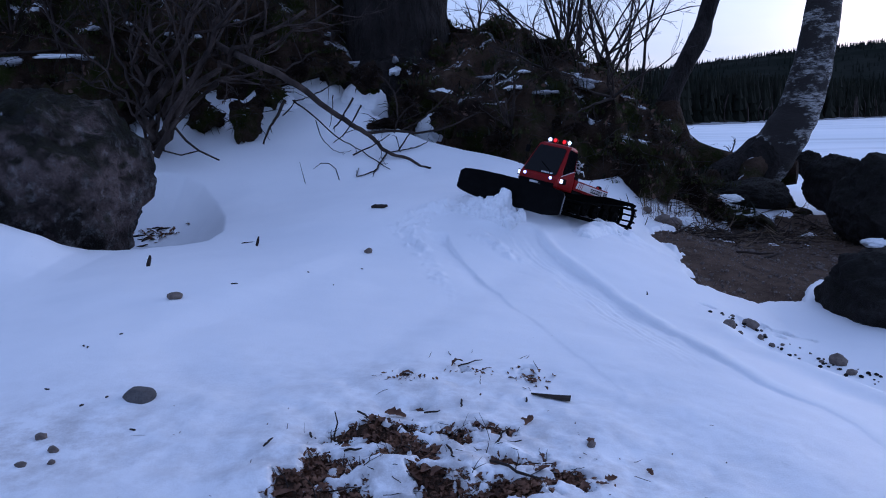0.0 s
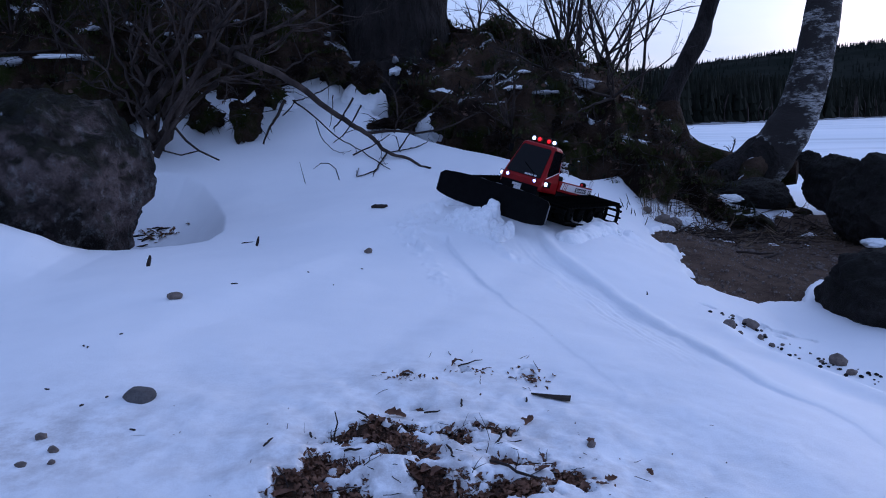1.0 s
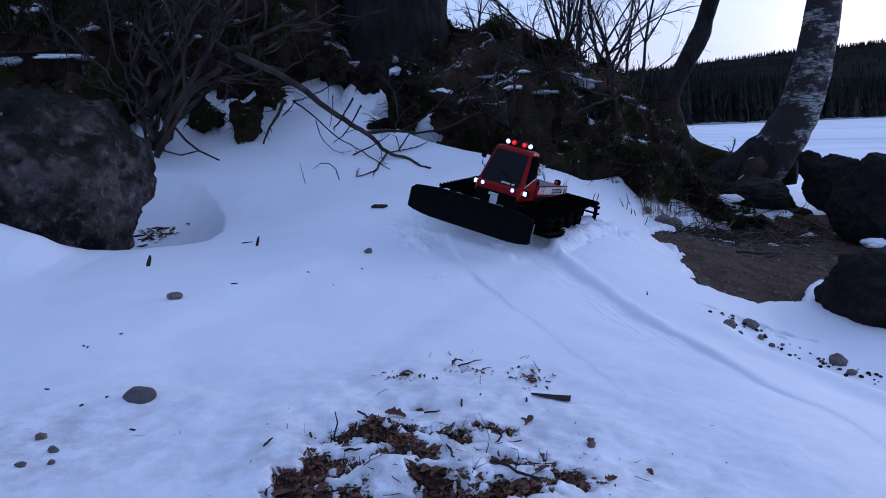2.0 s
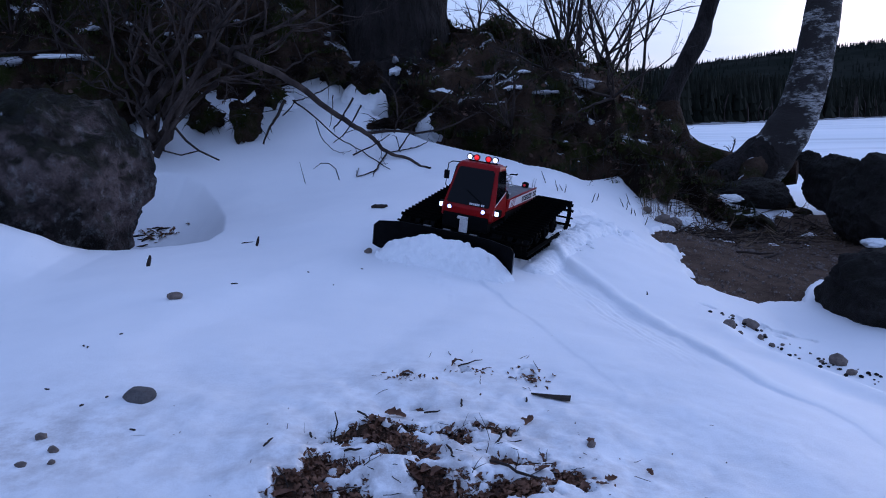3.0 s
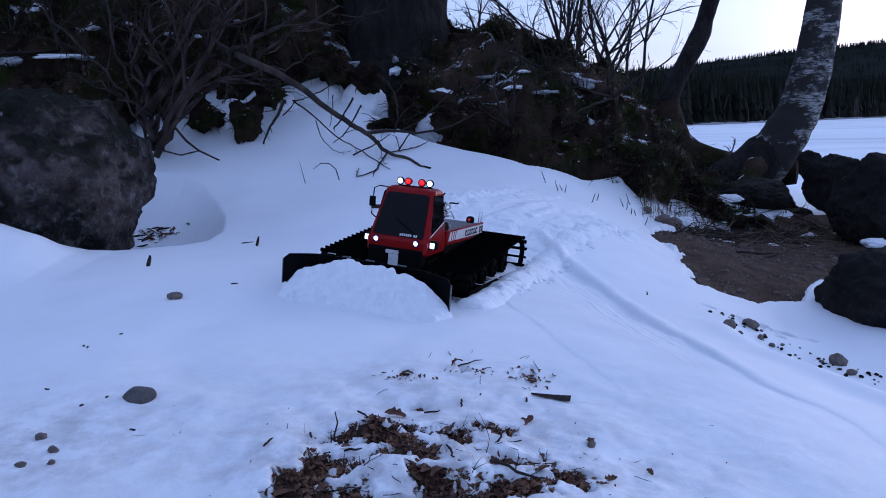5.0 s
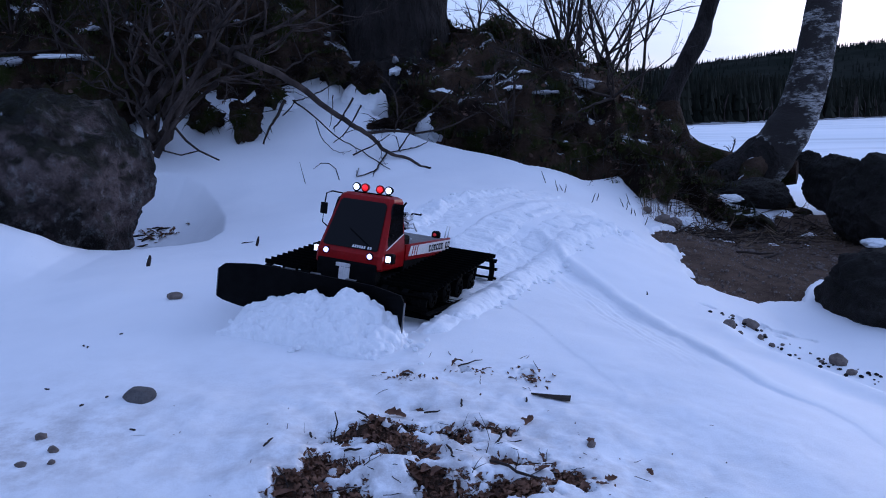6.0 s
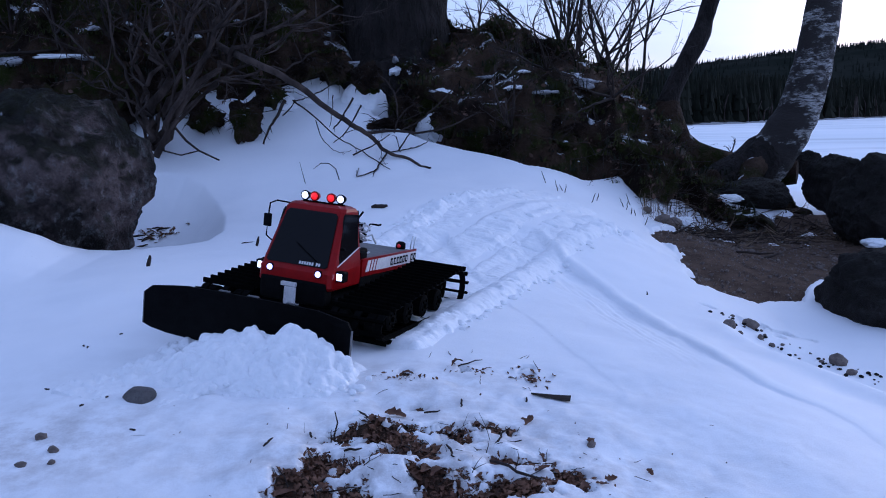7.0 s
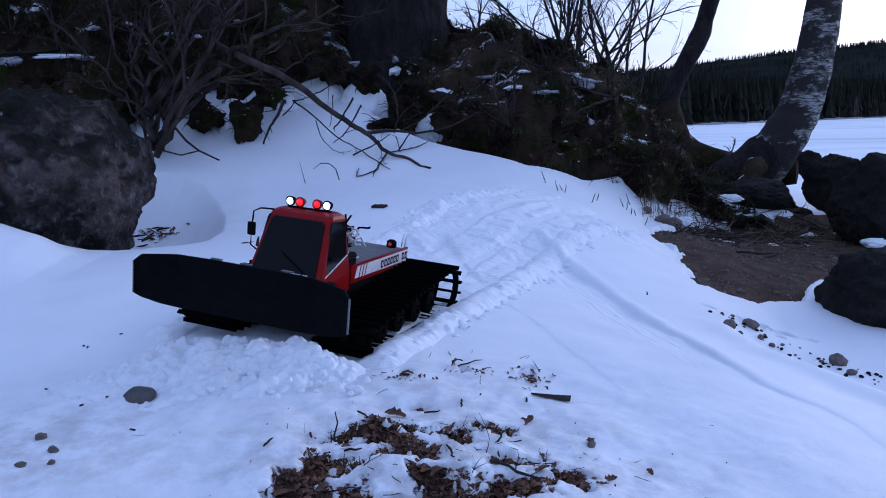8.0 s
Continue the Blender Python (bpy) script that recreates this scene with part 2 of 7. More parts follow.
def tube_lists(verts, faces, pts, radii, n=5):
    """The same, straight into lists, for many thin stems."""
    rings = tube_rings(pts, radii, n)
    base = len(verts)
    for r in rings:
        verts.extend(r)
    for a in range(len(rings) - 1):
        for i in range(n):
            j = (i + 1) % n
            faces.append((base + a * n + i, base + a * n + j, base + (a + 1) * n + j, base + (a + 1) * n + i))


def prism(bm, outline, a, b, axis=1):
    """An outline of (u, v) pairs pushed from a to b along the axis."""
    def at(u, v, w):
        p = [u, v]
        p.insert(axis, w)
        return p
    return loft(bm, [[at(u, v, a) for u, v in outline], [at(u, v, b) for u, v in outline]])


def fbm(x, y, z=0.0, octaves=4):
    return noise.fractal((x, y, z), 0.8, 2.1, octaves, noise_basis="PERLIN_ORIGINAL")


def vnoise(x, y, seed=0, octaves=4, gain=0.5):
    """Smooth value noise over arrays, about -1 to 1."""
    out, amp = np.zeros_like(x, dtype=float), 1.0
    for o in range(octaves):
        xi, yi = np.floor(x), np.floor(y)
        u, v = x - xi, y - yi
        u, v = u * u * (3 - 2 * u), v * v * (3 - 2 * v)

        def h(a, b):
            s = np.sin(a * 127.1 + b * 311.7 + seed * 74.7 + o * 13.3) * 43758.5453
            return 2 * (s - np.floor(s)) - 1
        out += amp * ((h(xi, yi) * (1 - u) + h(xi + 1, yi) * u) * (1 - v) + (h(xi, yi + 1) * (1 - u) + h(xi + 1, yi + 1) * u) * v)
        x, y, amp = x * 2.03 + 5.2, y * 2.03 + 1.7, amp * gain
    return out


def smooth(a, b, x):
    t = np.clip((x - a) / (b - a), 0, 1)
    return t * t * (3 - 2 * t)


# ---- lie of the land ----
# heights of a half-metre lattice, columns from x = -1.5, rows from y = 0.5
LATTICE = np.array([
    [0.040, -0.062, 0.095, 0.007, 0.121, 0.541, 0.544],
    [0.016, -0.088, -0.011, 0.016, 0.053, 0.350, 0.603],
    [-0.024, 0.044, 0.043, 0.012, 0.110, 0.343, 0.667],
    [-0.016, 0.013, 0.005, 0.175, 0.097, 0.425, 0.698],
    [-0.119, -0.004, -0.111, 0.046, 0.093, 0.437, 0.549],
    [-0.115, -0.160, -0.256, -0.249, -0.363, -0.140, 0.250],
    [-0.101, -0.152, -0.159, -0.221, -0.292, -0.143, 0.049]])


def spline(t):
    t = np.abs(t)
    return np.where(t < 1, 2 / 3 - t ** 2 + t ** 3 / 2, np.where(t < 2, (2 - t) ** 3 / 6, 0))


def land(x, y):
    """The undisturbed snow surface."""
    x, y = np.asarray(x, float), np.asarray(y, float)
    cx, cy = np.clip(x, -1.45, 1.45), np.clip(y, 0.55, 3.4)
    z = np.zeros(np.broadcast(cx, cy).shape)
    for i in range(7):
        for j in range(7):
            z = z + LATTICE[i, j] * spline((cx + 1.5 - i * 0.5) / 0.5) * spline((cy - 0.5 - j * 0.5) / 0.5)
    # the brow behind which the snow falls away to the foot of the bank
    brow = np.interp(x, [-0.5, -0.2, -0.05, 0.1, 0.28, 0.48, 0.7, 1.0], [3.3, 2.85, 2.72, 2.64, 2.56, 2.62, 2.85, 3.1])
    past = np.maximum(y - brow, 0)
    z = z - past * 1.1
    z = z - 0.034 * np.exp(-((x - 0.57) / 0.22) ** 2 - ((y - 2.66) / 0.18) ** 2)
    # the drop from the groomed snow to the beach
    edge = x - np.interp(y, [0.6, 0.8, 1.0, 1.1, 1.2, 1.3, 1.42], [0.86, 0.72, 0.605, 0.56, 0.520, 0.512, 0.53])
    z = z + smooth(1.52, 1.34, y) * smooth(0.1, 0.6, y) * (0.011 * np.exp(-(edge / 0.035) ** 2) - 0.045 * smooth(0.0, 0.10, edge))
    # the nearly level beach below the terrace
    beach = -0.152 + 0.014 * (y - 1.4) + 0.10 * np.exp(-((x - 0.66) / 0.30) ** 2) * smooth(1.65, 2.35, y) - 1.6 * np.maximum(0.66 - x, 0)
    z = 0.5 * (z + beach + np.sqrt((z - beach) ** 2 + 0.035 ** 2)) - 0.0175 * np.exp(-np.abs(z - beach) / 0.05)
    shore = smooth(1.9, 4.4, x + 0.25 * np.maximum(y - 4.2, 0))
    return z * (1 - shore) - 1.05 * shore


def line_distance(x, y, pts):
    """Distance from a polyline in plan."""
    best = np.full(np.broadcast(x, y).shape, 9.0)
    for (ax, ay), (bx, by) in zip(pts, pts[1:]):
        dx, dy = bx - ax, by - ay
        t = np.clip(((x - ax) * dx + (y - ay) * dy) / (dx * dx + dy * dy), 0, 1)
        best = np.minimum(best, np.hypot(x - ax - t * dx, y - ay - t * dy))
    return best


RUN = [(0.45, 2.32), (0.297, 2.11), (0.206, 1.98), (0.103, 1.80), (0.02, 1.635), (-0.109, 1.36), (-0.195, 1.146), (-0.24, 1.03)]
RUT_A = [(0.222, 1.86), (0.231, 1.812), (0.247, 1.732), (0.271, 1.676), (0.317, 1.588), (0.350, 1.472), (0.374, 1.356), (0.386, 1.224), (0.397, 1.12), (0.409, 1.04), (0.418, 0.984), (0.446, 0.944), (0.471, 0.92), (0.491, 0.876), (0.50, 0.824), (0.54, 0.7)]
RUT_B = [(0.005, 1.776), (0.011, 1.72), (0.024, 1.664), (0.042, 1.584), (0.072, 1.468), (0.099, 1.384), (0.113, 1.308), (0.145, 1.204), (0.171, 1.052), (0.19, 0.984), (0.215, 0.892)]


def inside(x, y, pts):
    """Signed distance from a closed outline in plan, positive within."""
    d = line_distance(x, y, pts + pts[:1])
    odd = np.zeros(np.broadcast(x, y).shape, bool)
    for (ax, ay), (bx, by) in zip(pts, pts[1:] + pts[:1]):
        if ay != by:
            odd ^= ((ay > y) != (by > y)) & (x < (bx - ax) * (y - ay) / (by - ay) + ax)
    return np.where(odd, d, -d)


SCOOP = [(-1.15, 2.62), (-0.987, 2.588), (-0.924, 2.60), (-0.856, 2.58), (-0.776, 2.50), (-0.694, 2.364), (-0.628, 2.204), (-0.583, 2.02), (-0.590, 1.90), (-0.64, 1.855), (-0.72, 1.825), (-1.15, 1.80)]
SANDS = [(0.707, 2.492), (0.657, 2.376), (0.657, 2.232), (0.665, 2.112), (0.597, 1.86), (0.598, 1.764), (0.683, 1.792), (0.783, 1.836), (0.858, 1.848), (0.93, 1.912), (1.002, 2.0), (1.108, 2.12), (1.44, 2.48), (1.893, 2.968), (1.971, 3.1), (1.41, 3.08), (1.157, 3.016), (0.974, 2.868)]
# (x, y, half width, half depth) of each spot where leaves lie open in the thin snow
THAWS = ((-0.101, 0.74, 0.022, 0.02), (-0.052, 0.736, 0.023, 0.024), (-0.025, 0.72, 0.025, 0.024), (0.003, 0.748, 0.021, 0.018), (0.039, 0.76, 0.016, 0.016), (-0.075, 0.756, 0.01, 0.014), (-0.136, 0.664, 0.023, 0.022), (-0.111, 0.692, 0.016, 0.016), (-0.086, 0.688, 0.009, 0.01), (-0.116, 0.636, 0.019, 0.014), (-0.011, 0.656, 0.013, 0.014), (-0.031, 0.668, 0.008, 0.006), (-0.001, 0.668, 0.014, 0.01), (0.035, 0.652, 0.027, 0.018), (0.076, 0.7, 0.019, 0.01))
THAWS += ((0.096, 0.72, 0.01, 0.008), (0.112, 0.68, 0.019, 0.01), (0.072, 0.656, 0.029, 0.012), (-0.091, 0.64, 0.017, 0.014), (-0.141, 0.624, 0.015, 0.012), (-0.073, 0.652, 0.007, 0.008), (0.052, 0.704, 0.009, 0.01), (0.004, 0.632, 0.025, 0.008), (-0.05, 0.628, 0.02, 0.01), (0.125, 0.664, 0.01, 0.006), (0.069, 0.768, 0.006, 0.01), (-0.031, 0.82, 0.009, 0.008), (-0.048, 0.92, 0.008, 0.012), (0.025, 0.94, 0.009, 0.012), (0.107, 0.944, 0.011, 0.018))


def bare(x, y):
    """How far the snow has melted through: 1 on the sand of the beach and among the pebbles."""
    wob = vnoise(x * 7, y * 7, 3, 4) * 0.5
    back = smooth(2.45, 2.85, y)
    sand = smooth(-0.012, 0.012, inside(x, y, SANDS) + 0.05 * wob * (0.6 + back) + (0.016 + 0.03 * back) * vnoise(x * 30, y * 22, 13, 3))
    sand = sand * (1 - back * smooth(0.45, 0.8, vnoise(x * 13, y * 17, 57, 4)))
    pebbles = smooth(0.6, 0.9, 1.2 - np.hypot((x - 0.66) / 0.11, (y - 1.56) / 0.06) + vnoise(x * 34, y * 34, 8, 3) * 0.5)
    return np.maximum(sand, pebbles)


def thawed(x, y):
    """The foreground where thin snow has sunk among leaf litter."""
    z = np.zeros(np.broadcast(x, y).shape)
    for cx, cy, rx, ry in THAWS:
        grow = 1.35 if cy < 0.72 else 1.1
        z = z + np.exp(-((x - cx) / (rx * grow)) ** 2 - ((y - cy) / (ry * grow)) ** 2)
    return smooth(0.42, 0.95, np.minimum(z, 1.2) + vnoise(x * 55, y * 75, 5, 5, 0.7) * 0.55 * smooth(0.05, 0.35, z))


# humps of cleaner snow between the leaves
HUMPS = ((-0.056, 0.676, 0.036, 0.016, 0.011), (0.004, 0.722, 0.018, 0.014, 0.009), (-0.145, 0.70, 0.030, 0.016, 0.008), (-0.17, 0.655, 0.03, 0.016, 0.008), (-0.075, 0.762, 0.035, 0.012, 0.005), (-0.03, 0.765, 0.03, 0.012, 0.005), (0.015, 0.69, 0.02, 0.012, 0.006), (-0.005, 0.665, 0.016, 0.010, 0.006), (0.06, 0.72, 0.02, 0.012, 0.004))


def snow_shape(x, y):
    """The snow as if none had melted."""
    z = land(x, y)
    z = z + 0.006 * vnoise(x * 3.5, y * 3.5, 1, 3) + 0.0006 * vnoise(x * 18, y * 18, 2, 2)
    # the soft line along which the groomer sinks in
    d = line_distance(x, y, RUN)
    z = z - 0.008 * smooth(0.22, 0.13, d)
    # snow broken beside the line where the groomer came up from the beach
    z = z + 0.016 * np.maximum(vnoise(x * 26, y * 26, 16, 3) + 0.25, 0) * np.exp(-((x - 0.45) / 0.12) ** 2 - ((y - 2.02) / 0.07) ** 2)
    # wind scoop beside the boulder
    deep = np.clip(inside(x, y, SCOOP) / 0.17, 0, 1)
    z = z - 0.125 * (1 - (1 - deep) ** 2.2)
    # drift against the boulder
    z = z + np.interp(x, [-1.6, -1.3, -1.0, -0.92, -0.85, -0.79], [0.05, 0.125, 0.090, 0.062, 0.014, 0.0]) * np.exp(-((y - 1.71) / np.where(y < 1.71, 0.16, 0.10)) ** 2)
    # an old rut: a steep inner side, a soft outer one, ribs of the track beside it
    d = line_distance(x, y, RUT_A) + 0.0015 * vnoise(x * 40, y * 40, 44, 3)
    right = np.interp(y, [p[1] for p in RUT_A[::-1]], [p[0] for p in RUT_A[::-1]])
    d = np.where(x < right, -d, d)
    deep = (0.0105 + 0.003 * vnoise(x * 18, y * 18, 4, 3)) * np.interp(y, [0.7, 0.86, 0.98, 1.15, 1.4, 1.84, 1.87], [0.06, 0.10, 0.30, 0.7, 1.0, 1.0, 0.0])
    z = z - deep * np.where(d < 0, np.exp(-(d / 0.12) ** 2), np.exp(-(d / 0.0055) ** 2)) + 0.3 * deep * np.exp(-((d - 0.020) / 0.012) ** 2)
    ribs = np.exp(-((d + 0.055) / 0.035) ** 4) * smooth(1.9, 1.75, y) * smooth(0.95, 1.25, y)
    z = z + ribs * (0.0005 * np.sin(d * 420 + 1.6 * vnoise(x * 9, y * 9, 19, 2)) + 0.0010 * vnoise(d * 110, y * 9, 31, 3))
    d = line_distance(x, y, RUT_B) + 0.002 * vnoise(x * 40, y * 40, 45, 3)
    right = np.interp(y, [p[1] for p in RUT_B[::-1]], [p[0] for p in RUT_B[::-1]])
    d = np.where(x < right, -d, d)
    deep = np.interp(y, [0.9, 1.2, 1.55, 1.76, 1.79], [0.0007, 0.0016, 0.0050, 0.010, 0.0]) * (0.8 + 0.5 * vnoise(x * 16, y * 16, 48, 3))
    z = z - deep * np.where(d < 0, np.exp(-(d / 0.035) ** 2), np.exp(-(d / 0.0035) ** 2))
    # the belt of snow broken by an earlier pass, bending back up the slope
    for pts, wide, high in (((( 0.08, 2.09), (0.026, 2.02), (-0.047, 1.92), (-0.085, 1.82), (-0.055, 1.70)), 0.040, 0.010), (((-0.055, 1.70), (-0.028, 1.55), (0.015, 1.35)), 0.022, 0.004), (((0.085, 1.79), (0.12, 1.73), (0.16, 1.68)), 0.028, 0.007)):
        e = line_distance(x, y, list(pts))
        z = z + high * np.exp(-(e / wide) ** 4) * (np.maximum(vnoise(x * 30, y * 30, 6, 3), -0.25) + 0.45 * np.abs(vnoise(x * 75, y * 75, 9, 2)))
    # thin crust over the litter
    near = np.exp(-((x + 0.0) / 0.33) ** 2 - ((y - 0.74) / 0.2) ** 2)
    z = z + 0.005 * near * vnoise(x * 22, y * 22, 7, 3)
    for hx, hy, rx, ry, high in HUMPS:
        z = z + high * np.exp(-((x - hx) / rx) ** 2 - ((y - hy) / ry) ** 2)
    return z


def snow_height(x, y):
    return snow_shape(x, y) - 0.026 * bare(x, y) - 0.0105 * thawed(x, y)


def soil_height(x, y):
    return snow_shape(x, y) - 0.016 + 0.004 * vnoise(x * 14, y * 14, 11, 4)


def axis(lo, hi, fine_lo, fine_hi, fine, coarse, finest=None):
    a = np.arange(fine_lo, fine_hi, fine)
    if finest:
        a = np.concatenate([a[a < finest[0]], np.arange(finest[0], finest[1], fine / 2), a[a >= finest[1]]])
    return np.concatenate([np.arange(lo, fine_lo, coarse), a, np.arange(fine_hi, hi + coarse, coarse)])


def sheet(name, xs, ys, height, material):
    x, y = np.meshgrid(xs, ys, indexing="ij")
    v = np.stack([x, y, height(x, y)], -1).reshape(-1, 3)
    n, m = len(xs), len(ys)
    i = np.arange(n * m).reshape(n, m)
    f = np.stack([i[:-1, :-1], i[1:, :-1], i[1:, 1:], i[:-1, 1:]], -1).reshape(-1, 4)
    me = bpy.data.meshes.new(name)
    me.vertices.add(len(v))
    me.vertices.foreach_set("co", v.ravel())
    me.loops.add(f.size)
    me.loops.foreach_set("vertex_index", f.ravel())
    me.polygons.add(len(f))
    me.polygons.foreach_set("loop_start", np.arange(0, f.size, 4))
    me.polygons.foreach_set("loop_total", np.full(len(f), 4))
    me.polygons.foreach_set("use_smooth", np.ones(len(f), bool))
    me.update(calc_edges=True)
    me.materials.append(material)
    return new(name, me)


SNOW_X = np.concatenate([np.arange(-9.0, -3.2, 0.25), axis(-3.2, 2.6, -1.15, 1.3, 0.006, 0.05, (-0.35, 0.5)), np.arange(2.85, 5.0, 0.25)])
SNOW_Y = np.concatenate([np.arange(-8.0, -2.0, 0.25), axis(-2.0, 5.4, 0.55, 2.9, 0.006, 0.05, (0.58, 1.0))])
snow = sheet("snow_cover", SNOW_X, SNOW_Y, snow_height, SNOW)
tagged(snow, "smooth bluish white snow cover with old ruts", "snow", kind="structure")
soil = sheet("ground", axis(-8.9, 4.8, -1.2, 1.7, 0.02, 0.25), axis(-7.9, 9.0, 0.5, 3.4, 0.02, 0.25), soil_height, SAND)
tagged(soil, "brown coarse beach sand and soil under the snow", "ground", kind="structure")
mould = sheet("leaf_mould", np.arange(-0.34, 0.36, 0.005), np.arange(0.48, 0.98, 0.005), lambda x, y: soil_height(x, y) + 0.0092 + 0.0022 * vnoise(x * 55, y * 55, 91, 4) - 0.02 * (1 - smooth(0.02, 0.3, thawed(x, y))), MOULD)
tagged(mould, "dark brown rotting leaf mould under the snow", "ground", kind="structure")
lake = mesh_object("lake_ice", [(-1500, -1500, -0.98), (1500, -1500, -0.98), (1500, 1500, -0.98), (-1500, 1500, -0.98)], [(0, 1, 2, 3)], ICE)
tagged(lake, "frozen lake under wind-swept snow", "lake", kind="structure")


# ---- earth bank ----
def bank_top(x):
    return np.interp(x, [-3.5, -1.3, -0.5, 0.05, 0.34, 0.6, 0.75, 0.99, 1.08, 1.25, 1.6], [1.5, 1.25, 1.0, 0.74, 0.69, 0.60, 0.52, 0.36, 0.18, 0.06, -0.05])


def bank_foot(x):
    """Depth and height of the foot of the bank."""
    y = np.interp(x, [-3.5, -1.15, -0.76, -0.28, -0.07, 0.11, 0.32, 0.57, 0.88, 1.22, 1.6], [2.9, 3.0, 3.2, 3.25, 2.98, 2.86, 2.78, 2.84, 2.95, 3.1, 3.3])
    return y, land(x, y) - 0.05


def bank_face(x, t):
    """A point of the bank's face: t from the foot (0) over the brow (1) to the back (2)."""
    fy, fz = bank_foot(x)
    tz = bank_top(x)
    rise = np.clip(t, 0, 1)
    y = fy + 0.55 * rise ** 1.6 + np.maximum(t - 1, 0) * 2.2
    z = fz + (tz - fz) * (1 - (1 - rise) ** 1.5) - np.maximum(t - 1, 0) ** 2 * 0.4
    r = 0.10 * vnoise(x * 3.1, t * 2.2, 21, 4) + 0.05 * vnoise(x * 11, t * 7, 22, 4)
    y = y - r * 1.2 - 0.08 * np.sin(np.clip(t, 0, 1) * 6.28) * (x > 0.0)
    z = z + 0.6 * r * np.clip(t * 2, 0, 1)
    return y, z


def earth_bank():
    xs, ts = np.arange(-3.5, 1.61, 0.025), np.concatenate([np.arange(-0.1, 1.2, 0.025), np.arange(1.2, 2.05, 0.1)])
    x, t = np.meshgrid(xs, ts, indexing="ij")
    y, z = bank_face(x, t)
    n, m = len(xs), len(ts)
    i = np.arange(n * m).reshape(n, m)
    f = np.stack([i[:-1, :-1], i[1:, :-1], i[1:, 1:], i[:-1, 1:]], -1).reshape(-1, 4)
    ob = mesh_object("earth_bank", np.stack([x, y, z], -1).reshape(-1, 3), [tuple(int(k) for k in q) for q in f], EARTH)
    return tagged(ob, "dark eroded earth bank with moss and roots", "bank", kind="structure")


earth_bank()


# ---- far shore ----
def spruce_lists(verts, faces, x, y, z, h, rng):
    w = h * rng.uniform(0.10, 0.22)
    tiers = 4
    for k in range(tiers):
        a, b = k / tiers, min(1.0, (k + 1.55) / tiers)
        r = w * (1 - a) * rng.uniform(0.85, 1.15)
        base = len(verts)
        n = 6
        turn = rng.uniform(0, 6)
        for q in range(n):
            rr = r * rng.uniform(0.65, 1.2)
            verts.append((x + rr * math.cos(turn + q * 6.283 / n), y + rr * math.sin(turn + q * 6.283 / n), z + h * (a * 0.92 + 0.05) - rng.uniform(0, 0.04) * h))
        verts.append((x, y, z + h * b))
        for q in range(n):
            faces.append((base + q, base + (q + 1) % n, base + n))


